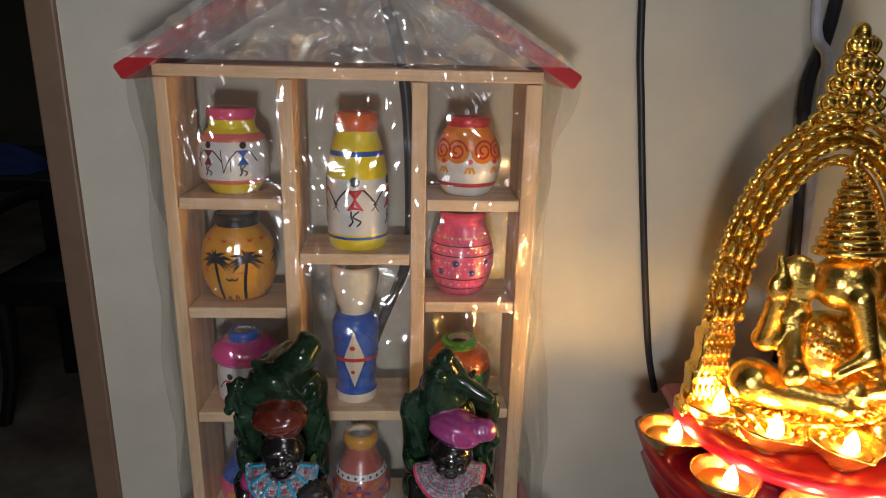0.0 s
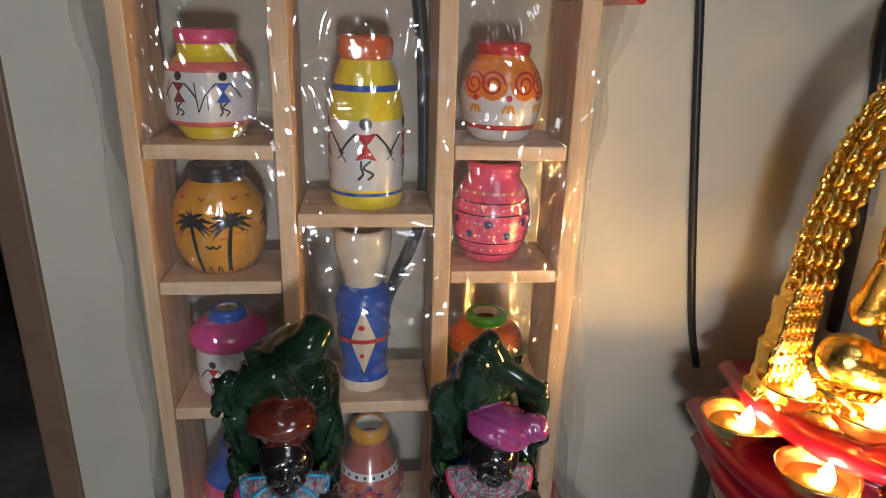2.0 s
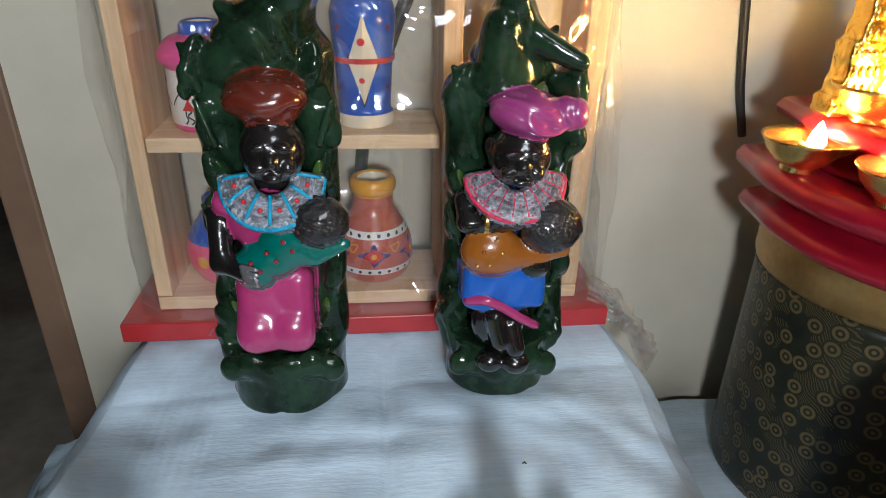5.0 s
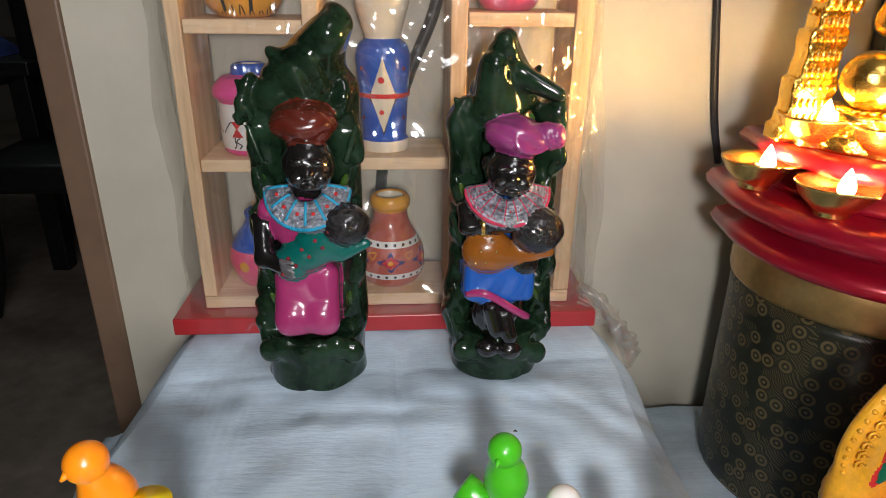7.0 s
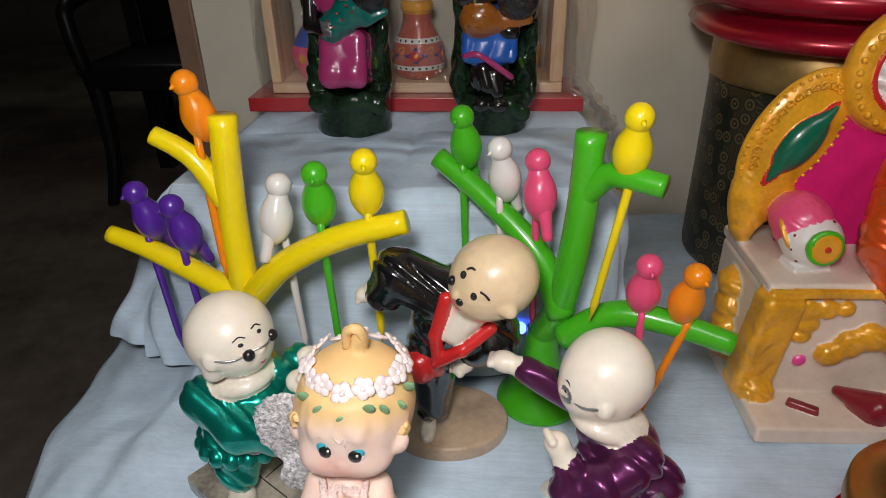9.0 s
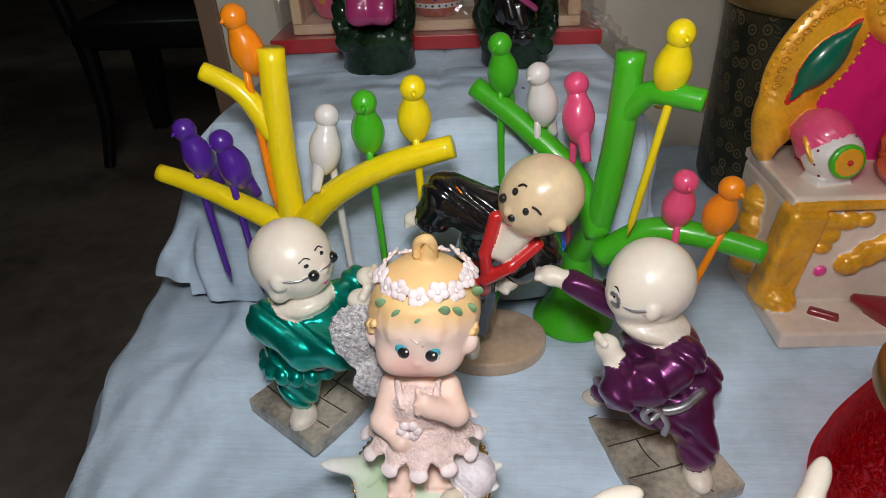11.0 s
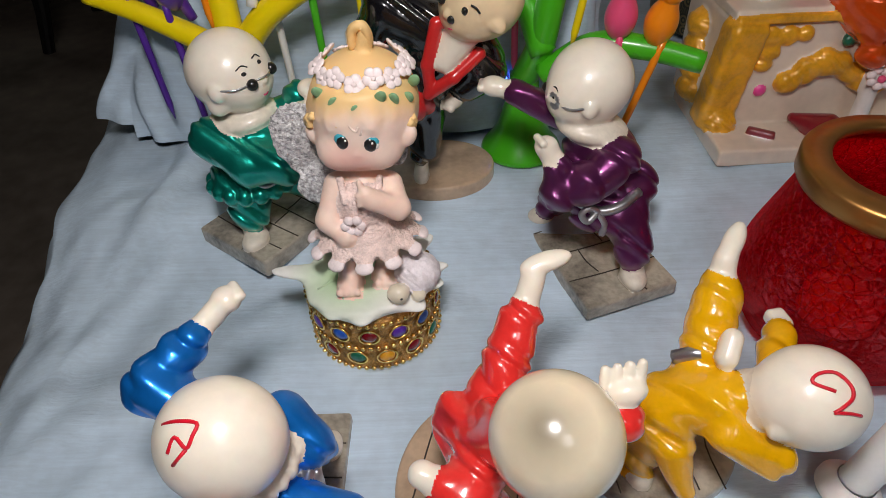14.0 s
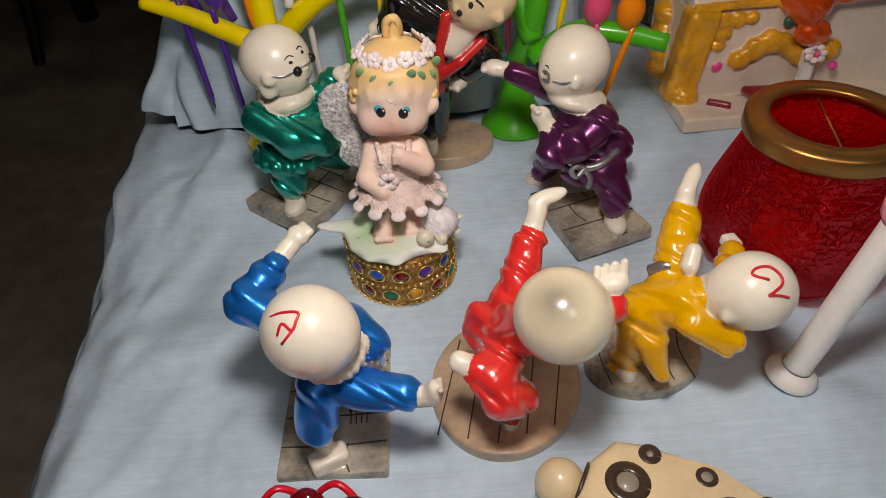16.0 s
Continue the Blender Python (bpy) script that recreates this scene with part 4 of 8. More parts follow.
def pots():
    # white pot with dancers, pink neck
    p = Pot("pot", (-0.034, PY, 1.0634), [(0.0155, 0, 0), (0.0185, 0.004, 0), (0.0205, 0.008, 1), (0.0245, 0.0115, 2), (0.0255, 0.025, 2), (0.0235, 0.038, 1), (0.0195, 0.0435, 0), (0.0165, 0.047, 0), (0.0162, 0.0525, 3), (0.0172, 0.055, 3), (0.017, 0.0595, 3), (0.0145, 0.0605, 3), (0.012, 0.058, 3), (0.011, 0.045, 3)],
            ["yellow", "coral", "white", "pink"], "white miniature pot with pink and yellow bands and stick dancers")
    p.dancer(-0.012, 0.024, 1.15, "wine")
    p.dancer(0.0125, 0.024, 1.15, "blue")
    p.line("black", [(-0.0025, 0.033), (-0.001, 0.017)], 0.0003)
    p.line("black", [(-0.001, 0.017), (0.0035, 0.027), (0.004, 0.018)], 0.0003)
    p.line("black", [(-0.019, 0.02), (-0.0205, 0.028), (-0.018, 0.034)], 0.0003)
    p.done()
    # tall yellow and white bottle
    p = Pot("bottle_vase", (0.0555, PY, 1.0234), [(0.0205, 0, 0), (0.0222, 0.004, 0), (0.0226, 0.012, 1), (0.0228, 0.03, 1), (0.0225, 0.053, 0), (0.0205, 0.066, 0), (0.0175, 0.078, 0), (0.0148, 0.086, 2), (0.016, 0.0885, 2), (0.0163, 0.0945, 2), (0.0148, 0.0985, 2), (0.011, 0.099, 2), (0.009, 0.092, 2)],
            ["yellow", "white", "orange2"], "tall yellow and white bottle vase with stick dancers")
    p.band("blue", 0.0085, 0.0105)
    p.band("blue", 0.069, 0.0725)
    for u in (-0.03, -0.0, 0.03, 0.06, 0.09):
        p.dancer(u, 0.033, 1.75, "red")
    for u in (-0.015, 0.015):
        p.line("black", [(u - 0.002, 0.036), (u + 0.003, 0.029)], 0.0004)
        p.line("black", [(u - 0.003, 0.03), (u + 0.002, 0.035)], 0.0004)
    p.done()
    # white pot with orange scrolls
    p = Pot("pot", (0.137, PY, 1.0644), [(0.0155, 0, 0), (0.019, 0.004, 0), (0.0228, 0.013, 0), (0.025, 0.025, 0), (0.0235, 0.034, 1), (0.019, 0.044, 1), (0.0155, 0.0495, 2), (0.0162, 0.052, 2), (0.016, 0.0555, 2), (0.013, 0.0565, 2), (0.011, 0.053, 3), (0.0105, 0.04, 3)],
            ["white", "orange", "red", "cream"], "white miniature pot with orange scrolls and a red rim")
    p.band("red", 0.0075, 0.0105)
    for u in (-0.0215, -0.0095, 0.0095, 0.0215):
        p.disc("orange", u, 0.034, 0.0092, 0.0003)
        p.line("red", [(u + 0.0075 * math.cos(a) * (1 - a / 14), 0.034 + 0.0075 * math.sin(a) * (1 - a / 14)) for a in [k * 0.7 for k in range(17)]], 0.0007, 0.0007, 3)
    for u in (-0.02, 0.0, 0.02):
        p.disc("red", u, 0.0265, 0.0019)
        for d in (-0.0035, 0, 0.0035):
            p.line("amber", [(u + d * 0.4, 0.0225), (u + d, 0.018)], 0.0009)
    p.done()
    # amber pot with palm trees
    p = Pot("pot", (-0.035, PY, 0.9812), [(0.0155, 0, 0), (0.021, 0.004, 0), (0.0265, 0.016, 0), (0.0277, 0.031, 0), (0.0255, 0.044, 0), (0.019, 0.054, 0), (0.0155, 0.057, 1), (0.0158, 0.061, 1), (0.0168, 0.0635, 1), (0.0155, 0.066, 1), (0.0125, 0.0655, 2), (0.0105, 0.058, 2)],
            ["amber", "black", "cream"], "amber miniature pot with black palm trees")
    for u, d in ((-0.009, -1), (0.0105, 1), (0.045, 1)):
        p.line("black", [(u - d * 0.002, 0.004), (u - d * 0.0005, 0.018), (u + d * 0.0015, 0.034)], 0.0011)
        for a in range(17):
            t = math.pi * (-0.22 + a / 16 * 1.44)
            c, h, far = math.cos(t), math.sin(t), 1.0 + 0.25 * math.sin(a * 2.7 + u * 300)
            o, w = (u + d * 0.0015, 0.035), 0.0007
            p.poly("black", [(o[0] + 0.001 * h, o[1] - 0.001 * c), (o[0] + 0.006 * far * c + w * h, o[1] + 0.0048 * far * h + 0.0012 - w * c), (o[0] + 0.0125 * far * c, o[1] + 0.0085 * far * h - 0.0042 * abs(c)), (o[0] + 0.006 * far * c - w * h, o[1] + 0.0048 * far * h + 0.0012 + w * c), (o[0] - 0.001 * h, o[1] + 0.001 * c)])
    p.line("black", [(-0.003, 0.022), (0.0, 0.0205), (0.001, 0.022), (0.003, 0.0205), (0.0055, 0.0225)], 0.0006)
    for u in (-0.02, -0.006, 0.012, 0.022):
        p.line("red", [(u, 0.050), (u + 0.002, 0.0485), (u + 0.0035, 0.05)], 0.0005)
    for k in range(22):
        u = -0.03 + 0.06 * k / 21
        p.line("black", [(u, 0.002), (u + 0.001 * math.sin(k * 3), 0.006 + 0.002 * math.sin(k * 7))], 0.0004)
    for k in range(5):
        p.line("orange2", [(-0.025 + 0.01 * k, 0.026 + 0.003 * (k % 3)), (-0.017 + 0.01 * k, 0.027 + 0.003 * (k % 3))], 0.0005, 0.0003)
    p.done()
    # pink pot with dotted bands
    p = Pot("pot", (0.135, PY, 0.9867), [(0.0145, 0, 0), (0.0185, 0.004, 0), (0.023, 0.015, 0), (0.0248, 0.029, 0), (0.0225, 0.043, 0), (0.017, 0.0535, 0), (0.0165, 0.057, 0), (0.0178, 0.0605, 0), (0.0165, 0.063, 0), (0.013, 0.0635, 1), (0.011, 0.057, 1)],
            ["pink", "wine"], "pink miniature pot with dotted bands")
    for z in (0.0075, 0.0155, 0.0335, 0.041):
        p.band("black", z - 0.0004, z + 0.0004, 0.0004)
    for z in (0.011, 0.037, 0.0465):
        for k in range(26):
            p.disc("white", -0.075 + 0.006 * k, z, 0.0007)
    p.band("coral", 0.046, 0.0475, 0.0003)
    for k in range(6):
        u = -0.03 + 0.012 * k
        p.disc("navy", u, 0.021 if k % 2 else 0.0285, 0.0026)
    for k in range(18):
        u = -0.026 + 0.003 * k
        p.disc("white", u, 0.0245 + 0.0045 * math.sin(k * 1.05), 0.0006)
        p.disc("white", u, 0.0245 - 0.0045 * math.sin(k * 1.05), 0.0006)
    p.done()
    # squat jar with pink shoulder and blue mouth
    p = Pot("pot", (-0.036, PY, 0.8942), [(0.019, 0, 0), (0.0215, 0.004, 1), (0.0222, 0.018, 1), (0.0218, 0.034, 0), (0.0247, 0.0375, 0), (0.0245, 0.043, 0), (0.0185, 0.0495, 0), (0.0125, 0.0515, 2), (0.0115, 0.056, 2), (0.0095, 0.058, 2), (0.007, 0.0575, 3), (0.006, 0.052, 3)],
            ["hotpink", "white", "blue", "cream"], "squat white jar with pink shoulder, blue mouth and dancers")
    for u, m in ((-0.007, "red"), (0.017, "black"), (-0.03, "red"), (0.04, "black")):
        p.dancer(u, 0.0145, 1.15, m)
    for u in (0.005, 0.029):
        p.line("black", [(u - 0.002, 0.019), (u + 0.003, 0.012)], 0.0003)
        p.line("black", [(u - 0.003, 0.013), (u + 0.003, 0.018)], 0.0003)
    p.done()
    # blue pillar vase with white cup
    p = Pot("vase", (0.0525, PY, 0.8952), [(0.0165, 0, 0), (0.017, 0.003, 0), (0.0166, 0.0075, 1), (0.0152, 0.0095, 1), (0.0157, 0.02, 1), (0.0165, 0.035, 1), (0.0178, 0.052, 1), (0.0185, 0.062, 1), (0.016, 0.0695, 1), (0.0118, 0.0735, 0), (0.013, 0.078, 0), (0.0175, 0.094, 0), (0.0185, 0.106, 0), (0.018, 0.1105, 0), (0.0155, 0.112, 0), (0.012, 0.109, 0), (0.01, 0.10, 0)],
            ["cream", "blue"], "blue and ivory pillar vase with diamond motif")
    for u0 in (0.0, 0.04, -0.04):
        outer = 0.0015
        for m, g, lift in (("black", outer, 0.0004), ("cream", 0.0, 0.0007)):
            p.poly(m, [(u0 - 0.0085 - g, 0.038), (u0, 0.063 + g * 1.6), (u0 + 0.0085 + g, 0.038), (u0, 0.014 - g * 1.6)], lift)
        p.disc("red", u0 - 0.001, 0.0485, 0.0021, 0.001)
        p.disc("red", u0 - 0.001, 0.0275, 0.0016, 0.001)
    for u0 in (0.0145, -0.0145):
        p.disc("wine", u0, 0.0555, 0.0014, 0.001)
        p.disc("wine", u0, 0.023, 0.0014, 0.001)
    p.band("red", 0.0365, 0.0395, 0.0012)
    p.done()
    # squat green and orange jar
    p = Pot("pot", (0.1355, PY, 0.8972), [(0.0185, 0, 0), (0.023, 0.004, 0), (0.0255, 0.015, 0), (0.0255, 0.026, 1), (0.0245, 0.033, 1), (0.0195, 0.0395, 1), (0.0135, 0.042, 2), (0.0145, 0.0455, 2), (0.0125, 0.0485, 2), (0.009, 0.0485, 3), (0.0075, 0.044, 3)],
            ["deepgreen", "orange2", "green", "cream"], "squat green and orange jar with white dots")
    for k in range(30):
        p.disc("white", -0.08 + 0.0055 * k, 0.0335, 0.0008)
    for k in range(10):
        u = -0.05 + 0.012 * k
        p.line("navy", [(u - 0.006, 0.006), (u, 0.018), (u + 0.006, 0.006)], 0.0014)
        p.disc("white", u, 0.0205, 0.0006)
        p.disc("black", u + 0.006, 0.02, 0.0011)
        for d in (-0.003, 0.003):
            p.disc("white", u + d, 0.0145, 0.0005, 0.001)
    p.done()
    # round-bellied terracotta pot with a diamond band
    p = Pot("pot", (0.0555, PY - 0.002, 0.7947), [(0.0165, 0, 0), (0.021, 0.0035, 0), (0.0245, 0.013, 0), (0.0238, 0.026, 0), (0.0185, 0.037, 0), (0.0135, 0.047, 0), (0.0125, 0.056, 1), (0.0142, 0.059, 1), (0.0145, 0.0635, 1), (0.0125, 0.0665, 1), (0.0095, 0.066, 2), (0.0085, 0.056, 2)],
            ["terracotta", "amber", "cream"], "terracotta miniature pot with yellow rim and diamond band")
    for z in (0.0115, 0.0345):
        p.band("white", z - 0.0022, z + 0.0022, 0.0003)
        for k in range(26):
            p.disc("black", -0.075 + 0.006 * k, z, 0.0011, 0.0007)
    for u0 in (-0.027, 0.0, 0.027):
        p.poly("navy", [(u0 - 0.0105, 0.0225), (u0, 0.030), (u0 + 0.0105, 0.0225), (u0, 0.015)], 0.0004)
        p.poly("red", [(u0 - 0.0065, 0.0225), (u0, 0.0275), (u0 + 0.0065, 0.0225), (u0, 0.0175)], 0.0007)
        p.disc("amber", u0, 0.0225, 0.0018, 0.001)
        p.line("amber", [(u0 + 0.01, 0.028), (u0 + 0.0135, 0.024), (u0 + 0.0165, 0.029), (u0 + 0.0101, 0.0281)], 0.0004)
    p.done()
    # two pots at the ends of the bottom row
    p = Pot("pot", (-0.036, PY, 0.7947), [(0.0155, 0, 0), (0.021, 0.004, 0), (0.0265, 0.018, 0), (0.0245, 0.03, 1), (0.0175, 0.041, 1), (0.013, 0.048, 1), (0.0135, 0.054, 1), (0.0105, 0.055, 1), (0.009, 0.048, 1)],
            ["pink", "blue"], "round pink miniature pot with blue neck")
    p.disc("amber", -0.012, 0.02, 0.004)
    p.disc("amber", 0.012, 0.02, 0.004)
    p.done()
    p = Pot("pot", (0.142, PY, 0.7947), [(0.0155, 0, 0), (0.021, 0.004, 0), (0.0255, 0.018, 0), (0.0235, 0.03, 0), (0.0165, 0.041, 1), (0.0125, 0.048, 1), (0.013, 0.053, 1), (0.0105, 0.054, 1), (0.009, 0.048, 1)],
            ["amber", "terracotta"], "round amber miniature pot with brick-red neck")
    p.disc("red", -0.012, 0.02, 0.003)
    p.disc("red", 0.01, 0.02, 0.003)
    p.done()


pots()


# ---- clear film round the shelf ----
def wrap():
    def fn(u, v):
        z = 0.755 + v * 0.49
        gable = smooth(1.10, 1.24, z)
        half = 0.146 - 0.118 * max(0, (z - 1.15) / 0.095) if z > 1.15 else 0.146 - 0.012 * smooth(1.14, 1.0, z) * smooth(0.75, 0.95, z)
        half = max(half, 0.02) + 0.006 * noise.noise(Vector((2, z * 14, 3)))
        a = math.pi * (-0.12 + 1.24 * u)
        sx = -math.cos(a)
        x = 0.0545 + half * math.copysign(abs(sx) ** 0.32, sx)
        y = 0.612 - 0.064 * max(0, math.sin(a)) ** 0.22 if math.sin(a) > 0 else 0.612 + 0.012 * abs(math.sin(a))
        v = Vector((x * 16 + z * 9, z * 12 - x * 5, 1))
        y -= (0.003 * noise.noise(v) + 0.004 * (1 - abs(noise.noise(v * 1.7))) ** 4 + 0.002 * (1 - abs(noise.noise(v * 4.1))) ** 4 * gable) * smooth(0, 0.3, math.sin(a)) + 0.004 * gable
        return Vector((x + 0.003 * noise.noise(Vector((z * 30, u * 9, 5))), y, z))
    ob = mesh_object("plastic_wrap", sheet(200, 170, fn), M["film"])
    tagged(ob, "clear crinkled plastic film wrapped round the pine shelf", "plastic wrap")
    ear = bmesh.new()
    tube(ear, spline([(0.19, 0.555, 0.80), (0.208, 0.548, 0.79), (0.218, 0.54, 0.775), (0.228, 0.532, 0.762)], 6), [0.002 + 0.0035 * math.sin(k * 0.9) ** 2 + 0.0002 * k for k in range(19)], 0, 8)
    for k in range(7):
        a = (k - 3) / 3
        pleat = tube(bmesh.new(), spline([(0.192, 0.556, 0.803 - 0.004 * k), (0.206, 0.55 - 0.003 * a, 0.793 - 0.003 * k), (0.217 + 0.003 * a, 0.541 + 0.004 * a, 0.775), (0.23 + 0.005 * a, 0.531 + 0.005 * a, 0.752 + 0.003 * a)], 5), [0.0012 + 0.0001 * q for q in range(16)], 0, 6)
        part("pleat", pleat, M["film_fold"], ob)
    part("gathered_corner", ear, M["film_fold"], ob)

    def crumpled(inner, outer, seed):
        def fn(u, v):
            z = 0.785 + 0.365 * v
            x0, x1 = inner(z), outer(z) + 0.004 * noise.noise(Vector((seed, z * 18, 1)))
            x = x0 + (x1 - x0) * u
            y = 0.563 + 0.03 * u + 0.004 * noise.noise(Vector((u * 3 + seed, z * 7, 3))) + 0.002 * math.sin(u * 6 + 2 * noise.noise(Vector((seed, z * 9, 5))))
            y -= 0.002 * (1 - abs(noise.noise(Vector((u * 3, z * 26 + u * 9, seed))))) ** 4
            return Vector((x, y, z))
        return sheet(26, 130, fn)
    def gable(u, v):
        z = 1.157 + 0.085 * v
        half = 0.135 * (1 - v) + 0.012
        x = 0.056 + half * (2 * u - 1)
        q = Vector((x * 26 + z * 14, z * 30 - x * 9, 4))
        y = 0.542 - 0.008 * noise.noise(q * 0.6) - 0.009 * (1 - abs(noise.noise(q))) ** 5 - 0.006 * (1 - abs(noise.noise(q * 2.3))) ** 5
        return Vector((x, y, z))
    part("roof_fold", sheet(150, 60, gable), M["film_roof"], ob)
    part("side_fold", crumpled(lambda z: -0.0775, lambda z: -0.1 - 0.006 * smooth(1.06, 1.14, z), 2.0), M["film_fold"], ob)
    part("side_fold", crumpled(lambda z: 0.1865, lambda z: 0.2 + 0.02 * smooth(1.09, 1.14, z) + 0.014 * smooth(1.0, 0.85, z), 7.0), M["film_fold"], ob)


wrap()


# ---- cables on the wall ----
def cable(label, pts, r, m, flat=False):
    bm = tube(bmesh.new(), spline(pts, 8), r, 0, 8)
    tagged(mesh_object("cable", bm, m), label, "cable")


cable("flat black cable hanging on the wall behind the shelf", [(0.06, 0.64, 1.26), (0.074, 0.64, 1.203), (0.084, 0.64, 1.17), (0.092, 0.64, 1.118), (0.095, 0.64, 1.025), (0.09, 0.64, 0.985), (0.069, 0.64, 0.933), (0.05, 0.64, 0.87), (0.045, 0.64, 0.79)], 0.0045, M["black_rubber"])
cable("black cable hanging down the cream wall", [(0.262, 0.6415, 1.45), (0.274, 0.6415, 1.208), (0.283, 0.6415, 1.122), (0.299, 0.6415, 1.002), (0.313, 0.6415, 0.911), (0.324, 0.6415, 0.868)], 0.0031, M["black_rubber"])
cable("thick black cable hanging behind the gold idol", [(0.435, 0.639, 1.45), (0.428, 0.639, 1.212), (0.417, 0.639, 1.147), (0.424, 0.639, 1.078), (0.432, 0.639, 1.014), (0.435, 0.639, 0.9)], 0.0052, M["black_rubber"])
cable("grey cable hanging behind the gold idol", [(0.401, 0.636, 1.45), (0.411, 0.636, 1.212), (0.424, 0.63, 1.165), (0.43, 0.633, 1.09), (0.438, 0.638, 1.0)], 0.0042, M["grey_cable"])


# ---- tin canister, red stand, lamps, idol ----
CX, CY = 0.398, 0.545


def canister():
    z0 = 0.636
    c = thing("canister", (CX, CY, z0), "dark green printed tin canister with a gold band", "canister")
    part("body", lathe(bmesh.new(), [(0.082, 0.0, 0), (0.086, 0.002, 0), (0.087, 0.006, 0), (0.087, 0.16, 0), (0.087, 0.166, 0), (0.02, 0.167, 0)], 64), M["tin"], c)
    part("lid", lathe(bmesh.new(), [(0.08, 0.1672, 0), (0.0885, 0.168, 0), (0.0893, 0.171, 0), (0.0893, 0.2, 0), (0.087, 0.204, 0), (0.0, 0.2045, 0)], 64), M["gold_band"], c, "dull gold lid")


def half_oval(bm, a, b, rows, seg=44):
    """A moulded D-shaped board: flat at the back, bowed in front. rows: (inset, z)."""
    rings = []
    for inset, z in rows:
        ring = []
        for k in range(seg + 1):
            t = math.pi + math.pi * k / seg
            c, d = math.cos(t), math.sin(t)
            ring.append(bm.verts.new(((a - inset) * math.copysign(abs(c) ** 0.88, c), (b - inset) * math.copysign(abs(d) ** 0.88, d), z)))
        ring += [bm.verts.new(((a - inset) * s * 0.95, 0.042 - inset * 0.3, z)) for s in (1, -1)]
        rings.append(ring)
    for p, q in zip(rings, rings[1:]):
        for k in range(seg + 3):
            bm.faces.new((p[k], p[(k + 1) % (seg + 3)], q[(k + 1) % (seg + 3)], q[k]))
    bm.faces.new(rings[0][::-1])
    bm.faces.new(rings[-1])
    return bm


SX, SY, SZ = 0.394, 0.53, 0.8415


def red_stand():
    st = thing("idol_stand", (SX, SY, SZ), "crimson lacquered two-tier half-round wooden stand", "stand")
    part("lower_moulding", half_oval(bmesh.new(), 0.111, 0.114, [(0.012, 0), (0.003, 0.003), (0.0, 0.008), (0.003, 0.0135), (0.010, 0.016), (0.018, 0.018), (0.022, 0.021), (0.02, 0.0245)]), M["stand_red"], st)
    part("lower_tier", half_oval(bmesh.new(), 0.1195, 0.128, [(0.02, 0.0248), (0.006, 0.028), (0.001, 0.033), (0.0, 0.038), (0.003, 0.0425), (0.008, 0.044)]), M["stand_red"], st)
    part("upper_moulding", half_oval(bmesh.new(), 0.094, 0.092, [(0.0, 0.0443), (0.0, 0.048), (0.006, 0.052), (0.008, 0.056), (0.004, 0.0595)]), M["stand_red"], st)
    part("upper_tier", half_oval(bmesh.new(), 0.1, 0.098, [(0.01, 0.0597), (0.002, 0.063), (0.0, 0.067), (0.003, 0.0715), (0.008, 0.073)]), M["stand_red"], st)


canister()
red_stand()


def oil_lamp():
    d = thing("oil_lamp", (0, 0, -1), "small brass oil lamp with a burning wick", "oil lamp", "oil lamps on the red stand")
    prof = [(0.008, 0, 0), (0.0095, 0.0015, 0), (0.0085, 0.003, 0), (0.013, 0.006, 0), (0.0185, 0.012, 0), (0.021, 0.0175, 0), (0.0222, 0.0188, 0), (0.0218, 0.0198, 0), (0.0198, 0.0182, 0), (0.0175, 0.0135, 0), (0.0125, 0.0085, 0), (0.0, 0.0065, 0)]
    bm = lathe(bmesh.new(), prof, 32)
    for v in bm.verts:
        if v.co.y < 0 and v.co.z > 0.011 and abs(v.co.x) < 0.008:
            v.co.y -= 0.005 * (1 - abs(v.co.x) / 0.008) * smooth(0.011, 0.019, v.co.z)
    part("bowl", bm, M["brass"], d)
    part("oil", lathe(bmesh.new(), [(0.0158, 0.0125, 0), (0.0, 0.0128, 0)], 28), M["oil"], d, "glowing amber oil")
    part("wick", tube(bmesh.new(), spline([(0.008, 0.006, 0.0132), (0.003, 0.0, 0.0138), (0, -0.006, 0.0145)], 4), 0.0013, 0, 8), M["wick"], d)
    fl = lathe(bmesh.new(), [(0.0008, 0.0175, 0), (0.0034, 0.019, 0), (0.0045, 0.0215, 0), (0.0041, 0.0245, 0), (0.0027, 0.0285, 0), (0.0012, 0.0315, 0), (0.0, 0.0335, 0)], 16, (0, -0.006, -0.0042))
    part("flame", fl, M["flame"], d, "bright yellow flame")
    return d


def oil_lamps():
    first = oil_lamp()
    low, up = SZ + 0.044, SZ + 0.073
    spots = [(0.286, 0.519, low, 30), (0.303, 0.466, low, 10), (0.343, 0.428, low, 0), (0.393, 0.416, low, 0), (0.443, 0.426, low, -10), (0.484, 0.466, low, -30),
             (0.311, 0.51, up, 20), (0.335, 0.479, up, 15), (0.374, 0.459, up, 0), (0.416, 0.458, up, -10), (0.456, 0.478, up, -20)]
    for i, (x, y, z, a) in enumerate(spots):
        if i == 0:
            first.matrix_basis = pose(x, y, z, 0, 0, a)
        else:
            copy_thing(first, pose(x, y, z, 0, 0, a))


oil_lamps()


